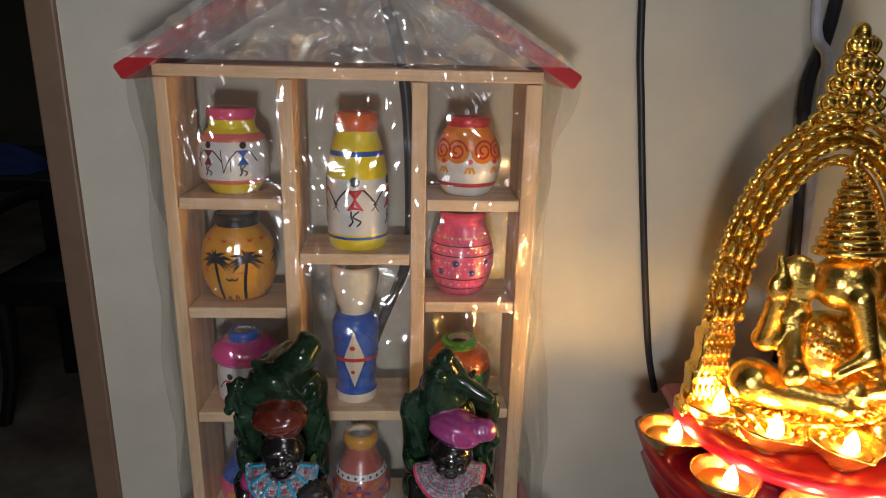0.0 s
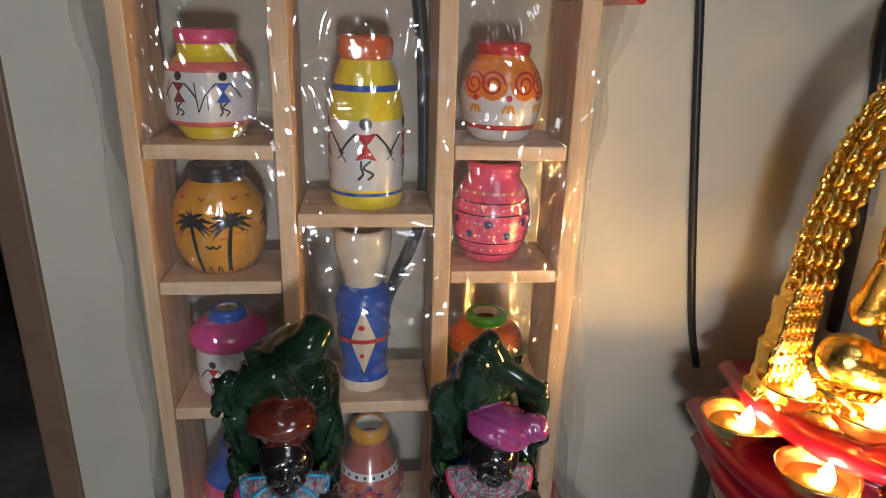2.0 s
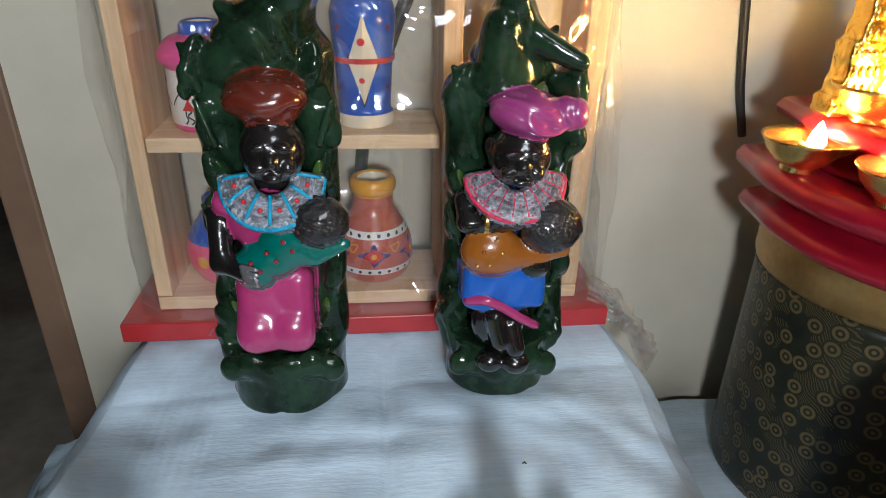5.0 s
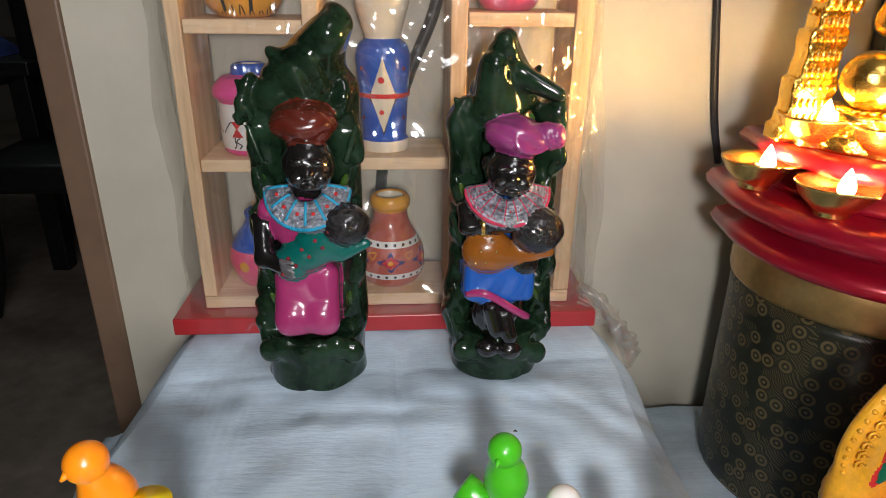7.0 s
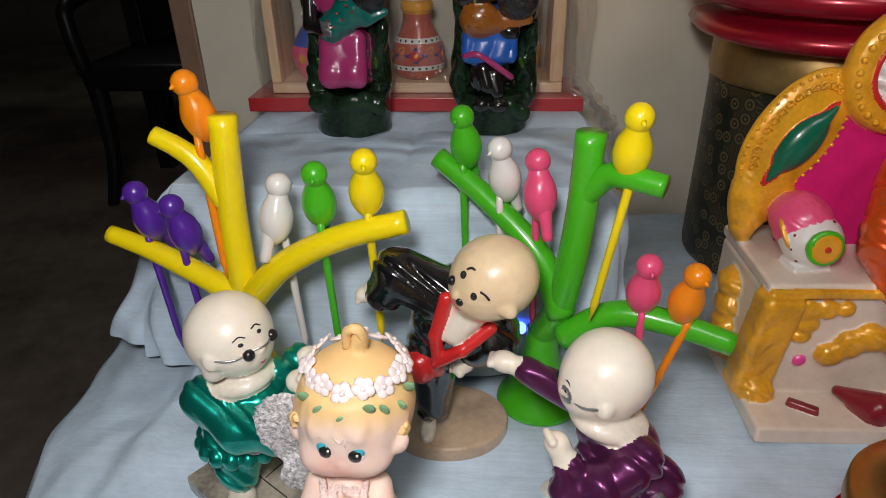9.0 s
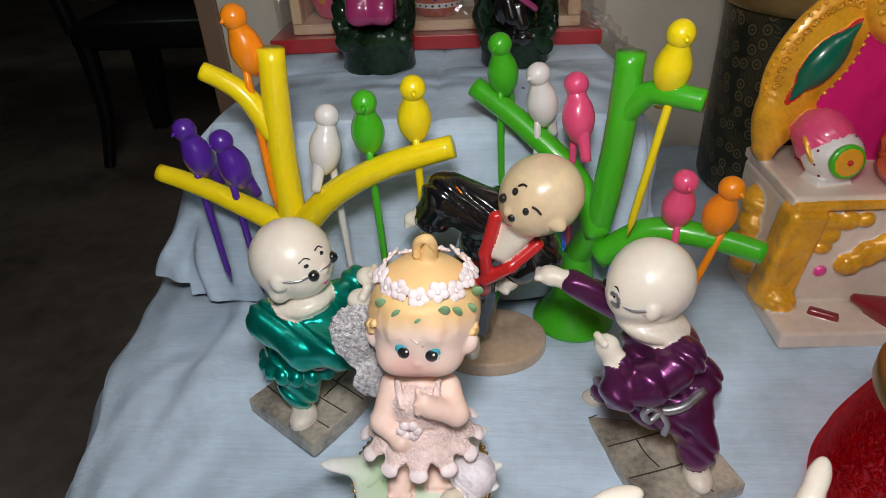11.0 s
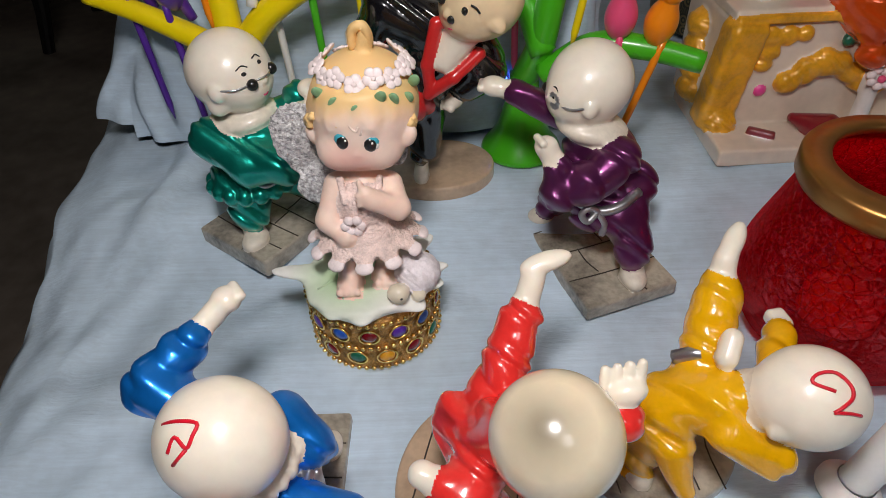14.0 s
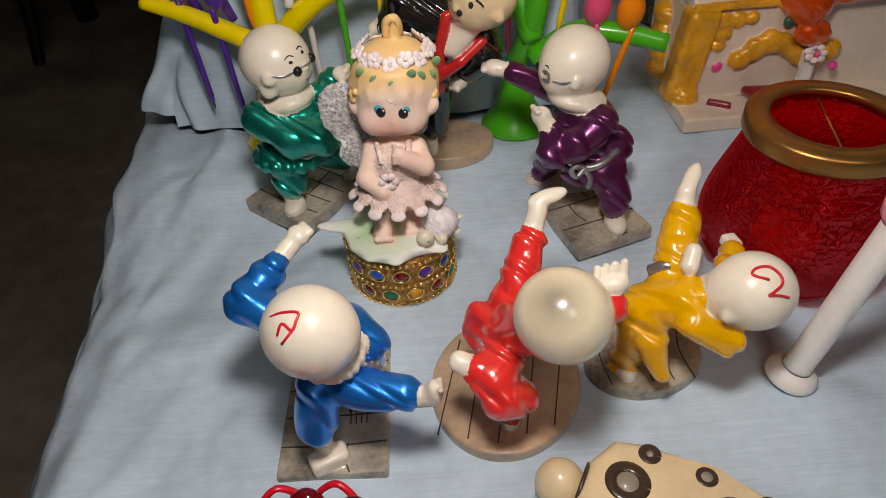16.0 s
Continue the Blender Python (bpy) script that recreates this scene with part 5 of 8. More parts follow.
# ---- toy trees with bird picks ----
def toy_tree(label, where, color, limbs):
    t = thing("toy_tree", where, label, "toy tree", "plastic toy trees holding bird picks")
    o = Vector(where)
    base = lathe(bmesh.new(), [(0.028, 0.0, 0), (0.029, 0.0015, 0), (0.028, 0.004, 0), (0.023, 0.010, 0), (0.0165, 0.022, 0), (0.0115, 0.042, 0), (0.0098, 0.06, 0)], 40)
    if len(limbs[0][0]) > 1:
        tube(base, [p - o for p in spline(limbs[0][0], 8)], [0.82 * limbs[0][1] + 0.82 * (limbs[0][2] - limbs[0][1]) * k / (8 * (len(limbs[0][0]) - 1)) for k in range(8 * (len(limbs[0][0]) - 1) + 1)], 0, 20)
    bmesh.ops.bevel(base, geom=[e for e in base.edges if e.calc_face_angle(0) > 1.2], offset=0.0012, segments=2, affect="EDGES")
    part("trunk", base, M["toy_" + color], t)
    for pts, r0, r1 in limbs[1:]:
        line = [p - o for p in spline(pts, 8)]
        bm = tube(bmesh.new(), line, [0.84 * (r0 + (r1 - r0) * k / (len(line) - 1)) for k in range(len(line))], 0, 20)
        bmesh.ops.bevel(bm, geom=[e for e in bm.edges if e.calc_face_angle(0) > 1.2], offset=0.0012, segments=2, affect="EDGES")
        part("branch", bm, M["toy_" + color], t)
    return t


YB = (-0.043, 0.335, table_height(0, 0.335) + 0.001)
toy_tree("yellow plastic toy tree on a flared foot", YB, "yellow", [
    ([(-0.043, 0.335, 0.69), (-0.032, 0.318, 0.725), (-0.0305, 0.318, 0.78), (-0.0265, 0.319, 0.838)], 0.0118, 0.0096),
    ([(-0.03, 0.312, 0.722), (-0.062, 0.322, 0.735), (-0.092, 0.328, 0.748), (-0.119, 0.332, 0.757)], 0.0098, 0.0068),
    ([(-0.027, 0.312, 0.722), (0.0, 0.303, 0.752), (0.035, 0.298, 0.773), (0.0755, 0.296, 0.7855)], 0.0105, 0.008),
    ([(-0.033, 0.318, 0.786), (-0.045, 0.32, 0.808), (-0.056, 0.321, 0.818), (-0.07, 0.322, 0.8255)], 0.0085, 0.0066)])
GB = (0.157, 0.33, table_height(0, 0.33) + 0.001)
toy_tree("green plastic toy tree on a flared foot", GB, "green", [
    ([(0.157, 0.33, 0.69), (0.165, 0.316, 0.72), (0.171, 0.308, 0.78), (0.1725, 0.306, 0.833)], 0.012, 0.0098),
    ([(0.166, 0.312, 0.715), (0.152, 0.325, 0.748), (0.122, 0.345, 0.775), (0.0885, 0.364, 0.7975)], 0.0105, 0.008),
    ([(0.172, 0.306, 0.798), (0.182, 0.298, 0.812), (0.192, 0.288, 0.815), (0.2065, 0.279, 0.814)], 0.0085, 0.0072),
    ([(0.167, 0.31, 0.70), (0.195, 0.304, 0.722), (0.225, 0.293, 0.724), (0.2575, 0.281, 0.7185)], 0.0105, 0.008)])


def bird_pick(color, head, way, tip, lean=0.0):
    """A plastic bird on a pointed skewer. head: its head's centre; way: degrees of its heading; tip: the skewer's point."""
    head, tip = Vector(head), Vector(tip)
    foot = head + Vector((0, 0, -0.033))
    ob = thing("bird_pick", foot, color + " plastic bird on a pointed food pick", "food pick", "bird picks on the toy trees")
    m = M["toy_" + color]
    turn = pose(0, 0, 0.033, 0, 0, way) @ Matrix.Scale(0.92, 4)
    bm = bmesh.new()
    ball(bm, (0, -0.001, -0.0005), (0.0078, 0.008, 0.0079), 0, None, 24)
    line = spline([(0, -0.0005, -0.003), (0, 0.0008, -0.0085), (0, 0.0025, -0.0145), (0, 0.004, -0.0215), (0, 0.0055, -0.029), (0, 0.0065, -0.0345), (0, 0.007, -0.0385)], 4)
    girth = [p.x for p in spline([(0.0055, 0, 0), (0.0068, 0, 0), (0.0094, 0, 0), (0.0106, 0, 0), (0.0091, 0, 0), (0.0058, 0, 0), (0.0018, 0, 0)], 4)]
    tube(bm, line, girth, 0, 24)
    tube(bm, [(0, -0.008, -0.001), (0, -0.0108, -0.0024)], [0.002, 0.0005], 0, 10)
    tube(bm, spline([(0, 0.0085, -0.026), (0, 0.0125, -0.036), (0, 0.0165, -0.047)], 4), [0.0056, 0.0052, 0.0048, 0.0044, 0.004, 0.0038, 0.0036, 0.0035, 0.0034], 0, 12)
    bmesh.ops.transform(bm, matrix=turn, verts=bm.verts)
    part("bird", bm, m, ob)
    for s in (-1, 1):
        e = bmesh.new()
        ball(e, (s * 0.0052, -0.0055, 0.0005), 0.0011, 0, None, 8)
        bmesh.ops.transform(e, matrix=turn, verts=e.verts)
        part("eye", e, m, ob)
    d = tip - foot
    u = d.normalized()
    start = (u * -0.006)
    part("skewer", tube(bmesh.new(), [start, u * 0.006, d - u * 0.012, d], [0.0019, 0.0024, 0.0023, 0.0004], 0, 10), m, ob)
    return ob


def picks():
    down = lambda h, x=0.0, y=0.0, n=0.125: (h[0] + x, h[1] + y, h[2] - n)
    for color, h, way, tip in (
            ("purple", (-0.092, 0.328, 0.788), -42, None), ("purple", (-0.067, 0.32, 0.783), -45, None), ("orange", (-0.0435, 0.32, 0.856), -38, (-0.038, 0.31, 0.738)),
            ("white", (0.001, 0.3115, 0.8), 140, None), ("green", (0.0265, 0.3, 0.812), 5, None), ("yellow", (0.0545, 0.2965, 0.8205), 8, None),
            ("green", (0.1045, 0.352, 0.8275), -30, None), ("white", (0.127, 0.336, 0.8135), -50, None), ("pink", (0.148, 0.325, 0.81), -155, None),
            ("yellow", (0.191, 0.286, 0.8475), 5, (0.179, 0.292, 0.725)), ("pink", (0.208, 0.292, 0.7625), 0, None), ("orange", (0.2315, 0.285, 0.761), 25, (0.21, 0.288, 0.647))):
        bird_pick(color, h, way, tip or down(h, 0.002, 0.004, 0.12))


picks()


# ---- figurines: each one mesh of blended, painted resin ----
def on(c, r, d, full=1.0):
    n = Vector(d).normalized()
    return tuple(Vector(c) + n * r * full)


def slab_base(s, m, c, half, turn, z0, z1, joints=0):
    """A little paved slab; the joints are dark scored lines."""
    s.box(m, (c[0], c[1], (z0 + z1) / 2), (half[0], half[1], (z1 - z0) / 2), (0, 0, turn), 0.0015)
    a = radians(turn)
    u, v = Vector((math.cos(a), math.sin(a), 0)), Vector((-math.sin(a), math.cos(a), 0))
    o = Vector((c[0], c[1], z1 + 0.0001))
    for k in range(1, joints):
        t = -1 + 2 * k / joints
        p = o + v * half[1] * t
        w = 0.0012 * math.sin(k * 5)
        s.stroke("groove", [p - u * half[0] * 0.97, p + v * w, p + u * half[0] * 0.97], 0.00045, 4)
        f = 0.35 * math.sin(k * 2.3)
        s.stroke("groove", [p + u * half[0] * f, p + u * (half[0] * f + w) - v * half[1] / joints, p + u * half[0] * (f + 0.05) - v * half[1] * 1.9 / joints], 0.00045, 4)


def hand(s, c, d, size=0.0065, m="resin"):
    """A small fist or foot pointing along d, with finger bumps."""
    c, d = Vector(c), Vector(d).normalized()
    side = d.cross(Vector((0, 0, 1))).normalized()
    s.ball(m, tuple(c), (size, size, size * 0.85), k=0.002)
    for k in (-1.2, -0.4, 0.4, 1.2):
        p = c + d * size * 0.75 + side * size * 0.42 * k
        s.ball(m, tuple(p), size * 0.36, k=0.0008)


TH = table_height
RT = (0.0013, 420.0, (0.85, 0.45, 0.6))


def teal_monk():
    s, C = Sculpt(0.9), (-0.015, 0.25, 0.742)
    z = TH(0, 0.25)
    slab_base(s, "slab", (-0.015, 0.262), (0.031, 0.037), -37, z - 0.003, z + 0.01, 5)
    s.ball("resin", C, (0.0255, 0.0255, 0.0245), k=0.002)
    s.ball("resin", on(C, 0.012, (0.84, -0.45, -0.6), 0.9), 0.0155, k=0.006)
    s.ball("resin", on(C, 0.0255, (0.9, -0.48, -0.05), 0.9), 0.003, k=0.002)
    s.ball("resin", on(C, 0.0255, (-0.09, -1, -0.12), 0.9), (0.004, 0.0025, 0.005))
    s.ball("resin", on(C, 0.0245, (-0.2, -0.72, -0.55), 0.9), (0.006, 0.004, 0.006), k=0.003)
    s.ball("resin_foot", (-0.013, 0.249, 0.715), (0.0215, 0.0195, 0.009), (0, -8, 0), k=0.003)
    s.ball("teal_pearl", (-0.014, 0.25, 0.699), (0.0265, 0.0215, 0.0205), k=0.004, rib=RT)
    s.cap("teal_pearl", (-0.033, 0.24, 0.706), (-0.012, 0.231, 0.694), 0.0125, 0.0135, k=0.004, rib=RT)
    s.cap("teal_pearl", (-0.012, 0.231, 0.694), (0.008, 0.229, 0.695), 0.0138, 0.0142, k=0.004, rib=RT)
    s.cap("teal_pearl", (0.01, 0.229, 0.694), (0.019, 0.238, 0.708), 0.0125, 0.0085, k=0.004, rib=RT)
    s.cap("teal_pearl", (0.006, 0.258, 0.708), (0.019, 0.254, 0.724), 0.0098, 0.0082, rib=RT)
    hand(s, (0.023, 0.238, 0.721), (0.5, -0.1, 0.7), 0.0078)
    hand(s, (0.027, 0.246, 0.731), (0.6, -0.1, 0.6), 0.0068)
    s.ball("teal_pearl", (-0.018, 0.249, 0.678), (0.026, 0.023, 0.0095), (6, 0, 0), k=0.002, rib=(0.0013, 620.0, (1, 0.6, 0.3)))
    for k in range(11):
        t = radians(-200 + 22 * k)
        s.ball("teal_pearl", (-0.018 + 0.0235 * math.cos(t), 0.249 + 0.021 * math.sin(t), 0.6715), (0.0052, 0.0052, 0.0062), k=0.002)
    s.stroke("silver", [(-0.012, 0.228, 0.684), (-0.004, 0.226, 0.681), (0.002, 0.228, 0.682)], 0.0014)
    s.cap("teal_pearl", (-0.021, 0.244, 0.669), (-0.022, 0.241, 0.652), 0.0155, 0.0138, rib=RT)
    s.cap("resin_foot", (-0.023, 0.241, 0.648), (-0.023, 0.24, z + 0.014), 0.0072, 0.0074)
    s.ball("resin_foot", (-0.021, 0.233, z + 0.013), (0.0085, 0.0115, 0.0055), (0, 0, -20))
    s.cap("teal_pearl", (-0.006, 0.258, 0.668), (0.012, 0.27, 0.65), 0.012, 0.0105, rib=RT)
    s.ball("resin_foot", (0.018, 0.272, z + 0.013), (0.0065, 0.01, 0.0045))
    for d in ((0.68, -0.73, -0.04), (1.0, -0.09, 0.03)):
        s.dot("black", on(C, 0.0262, d, 0.9), (0.0033, 0.0033, 0.0033))
    for d in ((0.58, -0.78, 0.24), (0.87, -0.37, 0.34)):
        s.dot("black", on(C, 0.0247, d, 0.9), (0.0017, 0.0017, 0.0012))
        q = Vector(d)
        s.stroke("black", [on(C, 0.0253, q + Vector((-0.13, -0.1, 0.12)), 0.9), on(C, 0.0255, q + Vector((0.0, 0.0, 0.2)), 0.9), on(C, 0.0253, q + Vector((0.12, 0.08, 0.13)), 0.9)], 0.0004)
    s.stroke("pink", [on(C, 0.0262, (0.76, -0.6, -0.3), 0.9), on(C, 0.0275, (0.84, -0.46, -0.4), 0.9), on(C, 0.0262, (0.92, -0.32, -0.28), 0.9)], 0.001)
    s.stroke("silver", [on(C, 0.0263, (0.68, -0.73, -0.02), 0.9), on(C, 0.0268, (0.35, -0.93, -0.04), 0.9), on(C, 0.0265, (-0.09, -1, -0.02), 0.9)], 0.0006)
    s.stroke("silver", [on(C, 0.0263, (0.72, -0.68, 0.02), 0.9), on(C, 0.029, (0.9, -0.45, 0.06), 0.9), on(C, 0.0263, (0.98, -0.15, 0.04), 0.9)], 0.0005)
    s.make("monk_figurine", 0.0009, "resin monk figurine in a teal pearl robe on a paved slab", "figurine", (-0.015, 0.262, z), "little monk figurines")


def purple_monk():
    s, C = Sculpt(0.84), (0.178, 0.234, 0.731)
    z = TH(0, 0.22)
    slab_base(s, "slab", (0.1885, 0.242), (0.0305, 0.0605), 19, z - 0.003, z + 0.0075, 5)
    s.ball("resin", C, (0.0262, 0.0255, 0.0245), k=0.002)
    s.ball("resin", on(C, 0.012, (-0.85, -0.3, -0.6), 0.84), 0.0155, k=0.006)
    s.ball("resin", on(C, 0.0255, (-0.95, -0.3, -0.1), 0.84), 0.003, k=0.002)
    s.ball("resin", on(C, 0.026, (-0.12, -1, -0.12), 0.84), (0.0042, 0.0028, 0.0052))
    s.ball("resin", (0.1805, 0.2365, 0.7345), (0.0262, 0.0255, 0.0245), (0, 15, 0), k=0.003)
    s.ball("resin_foot", (0.181, 0.23, 0.71), (0.0235, 0.0215, 0.0098), (0, 10, 0), k=0.003)
    s.ball("purple_pearl", (0.187, 0.229, 0.694), (0.0245, 0.021, 0.0205), k=0.004, rib=RT)
    s.ball("purple_pearl", (0.195, 0.225, 0.678), (0.022, 0.02, 0.0165), k=0.004, rib=RT)
    s.cap("purple_pearl", (0.168, 0.245, 0.708), (0.143, 0.253, 0.719), 0.0105, 0.0088, rib=RT)
    hand(s, (0.1285, 0.258, 0.7215), (-1, 0.2, 0), 0.0076)
    s.cap("resin", (0.14, 0.254, 0.72), (0.132, 0.257, 0.721), 0.0064)
    s.cap("purple_pearl", (0.195, 0.211, 0.7), (0.178, 0.2045, 0.69), 0.0125, 0.0135, k=0.004, rib=RT)
    s.cap("purple_pearl", (0.178, 0.2045, 0.69), (0.162, 0.204, 0.683), 0.0135, 0.012, k=0.004, rib=RT)
    s.cap("purple_pearl", (0.162, 0.204, 0.684), (0.1605, 0.2075, 0.697), 0.0112, 0.0085, rib=RT)
    s.cap("resin", (0.159, 0.209, 0.7), (0.155, 0.212, 0.707), 0.007, 0.0072)
    hand(s, (0.154, 0.2125, 0.709), (-0.6, -0.2, 0.7), 0.0072)
    s.stroke("silver", [(0.174, 0.205, 0.676), (0.184, 0.202, 0.6715), (0.196, 0.2025, 0.6735), (0.208, 0.21, 0.678)], 0.003)
    s.stroke("silver", [(0.184, 0.201, 0.672), (0.178, 0.1985, 0.667), (0.1745, 0.199, 0.672), (0.179, 0.2, 0.6755), (0.185, 0.201, 0.671)], 0.002)
    s.stroke("silver", [(0.184, 0.201, 0.671), (0.188, 0.199, 0.664), (0.187, 0.1985, 0.657)], 0.002)
    s.ball("purple_pearl", (0.21, 0.223, 0.675), (0.0145, 0.014, 0.0165), (0, -15, 0), k=0.003, rib=RT)
    s.cap("purple_pearl", (0.203, 0.214, 0.665), (0.2085, 0.202, 0.641), 0.0155, 0.0128, rib=RT)
    s.cap("purple_pearl", (0.182, 0.212, 0.664), (0.196, 0.208, 0.661), 0.0135, 0.0125, rib=RT)
    s.ball("resin_foot", (0.2095, 0.195, z + 0.0125), (0.0088, 0.0125, 0.0068))
    s.cap("resin_foot", (0.209, 0.2, 0.634), (0.209, 0.199, 0.62), 0.0076)
    s.ball("resin_foot", (0.163, 0.258, z + 0.0115), (0.0105, 0.0085, 0.0058))
    s.cap("purple_pearl", (0.182, 0.245, 0.665), (0.168, 0.256, 0.635), 0.0135, 0.0105, rib=RT)
    s.dot("black", on(C, 0.0255, (-0.87, -0.45, 0.0), 0.84), (0.0016, 0.0016, 0.0013))
    s.dot("black", on(C, 0.0255, (-0.95, 0.1, -0.02), 0.84), 0.003)
    s.stroke("black", [on(C, 0.0257, (-0.8, -0.58, 0.12), 0.84), on(C, 0.026, (-0.86, -0.45, 0.24), 0.84), on(C, 0.0257, (-0.92, -0.3, 0.2), 0.84)], 0.0005)
    s.stroke("silver", [on(C, 0.0262, (-0.86, -0.5, -0.12), 0.84), on(C, 0.0268, (-0.55, -0.8, -0.13), 0.84), on(C, 0.0268, (-0.2, -0.97, -0.03), 0.84)], 0.0007)
    s.ring("silver", on(C, 0.026, (-0.86, -0.46, -0.06), 0.84), 0.0037, 0.0006, (90, 0, -60))
    s.make("monk_figurine", 0.0009, "resin monk figurine punching in a purple pearl robe", "figurine", (0.19, 0.235, z), "little monk figurines")


def black_monk():
    s, C = Sculpt(0.9), (0.1235, 0.266, 0.769)
    z = TH(0, 0.3)
    s.disc("slab_tan", (0.095, 0.303, z + 0.003), 0.04, 0.031, 0.0055)
    s.ball("resin_tan", C, (0.0258, 0.0245, 0.0245), (0, -20, 0), k=0.002)
    s.ball("resin_tan", on(C, 0.012, (-0.72, -0.45, -0.55), 0.9), 0.0155, k=0.006)
    s.ball("resin_tan", on(C, 0.0262, (-0.82, -0.6, -0.12), 0.9), 0.003, k=0.002)
    s.ball("resin_tan", on(C, 0.025, (0.31, -0.88, -0.36), 0.9), (0.005, 0.003, 0.004), (0, 30, 0))
    s.cap("resin", (0.113, 0.266, 0.751), (0.103, 0.266, 0.735), 0.0115, 0.009)
    s.cap("black_robe", (0.101, 0.286, 0.742), (0.088, 0.29, 0.704), 0.0228, 0.0185, rib=RT)
    s.ball("black_robe", (0.094, 0.282, 0.731), (0.0165, 0.0155, 0.0175), rib=RT)
    s.cap("black_robe", (0.09, 0.284, 0.75), (0.071, 0.287, 0.7585), 0.0168, 0.0158, rib=RT)
    s.cap("black_robe", (0.071, 0.287, 0.7585), (0.063, 0.286, 0.746), 0.0155, 0.012, rib=RT)
    s.cap("resin", (0.058, 0.289, 0.748), (0.051, 0.291, 0.742), 0.0058, 0.0052)
    hand(s, (0.0495, 0.291, 0.741), (-0.7, 0, -0.7), 0.0058)
    s.cap("black_robe", (0.117, 0.281, 0.742), (0.126, 0.281, 0.721), 0.0155, 0.0148, rib=RT)
    s.cap("black_robe", (0.126, 0.281, 0.721), (0.114, 0.282, 0.711), 0.0145, 0.0118, rib=RT)
    hand(s, (0.1065, 0.28, 0.702), (-0.6, -0.5, -0.5), 0.0078, "resin_foot")
    s.cap("red", (0.0985, 0.2635, 0.757), (0.0925, 0.2635, 0.733), 0.0042, 0.0042, k=0.0015)
    s.cap("red", (0.0925, 0.2635, 0.733), (0.0935, 0.2645, 0.717), 0.0042, 0.004, k=0.0015)
    s.cap("red", (0.122, 0.2645, 0.738), (0.107, 0.26, 0.7265), 0.0042, 0.0042, k=0.0015)
    s.cap("red", (0.107, 0.26, 0.7265), (0.0925, 0.2645, 0.7145), 0.0042, 0.0042, k=0.0015)
    s.ball("red", (0.0845, 0.276, 0.703), (0.0115, 0.0085, 0.013), (0, 25, 0), k=0.002, rib=RT)
    s.ball("red", (0.0755, 0.281, 0.7), (0.0065, 0.0075, 0.012), (0, 10, 0), k=0.002, rib=RT)
    s.cap("black_robe", (0.089, 0.289, 0.695), (0.087, 0.289, 0.662), 0.0155, 0.0115, rib=RT)
    s.cap("resin_foot", (0.085, 0.289, 0.658), (0.084, 0.289, z + 0.008), 0.0052)
    s.ball("resin_foot", (0.084, 0.284, z + 0.012), (0.0055, 0.009, 0.0045))
    s.cap("black_robe", (0.078, 0.294, 0.69), (0.05, 0.305, 0.675), 0.0125, 0.0095, rib=RT)
    for d in ((-0.71, -0.67, -0.2), (-0.9, -0.42, 0.15)):
        s.dot("black", on(C, 0.0262, d, 0.9), 0.0026)
    for d in ((-0.45, -0.88, 0.03), (-0.68, -0.6, 0.4)):
        s.dot("black", on(C, 0.0246, d, 0.9), (0.0019, 0.0019, 0.0023))
    s.stroke("black", [on(C, 0.0252, (-0.31, -0.94, 0.18), 0.9), on(C, 0.0256, (-0.2, -0.97, 0.13), 0.9), on(C, 0.0252, (-0.11, -0.99, 0.01), 0.9)], 0.0006)
    s.stroke("black", [on(C, 0.0252, (-0.6, -0.6, 0.55), 0.9), on(C, 0.0256, (-0.5, -0.64, 0.6), 0.9), on(C, 0.0252, (-0.42, -0.7, 0.58), 0.9)], 0.0006)
    s.stroke("pink", [on(C, 0.0272, (-0.66, -0.62, -0.42), 0.9), on(C, 0.0278, (-0.74, -0.52, -0.42), 0.9)], 0.0008, 0)
    s.make("monk_figurine", 0.0009, "resin monk figurine leaning in a glossy black and red robe", "figurine", (0.095, 0.303, z), "little monk figurines")


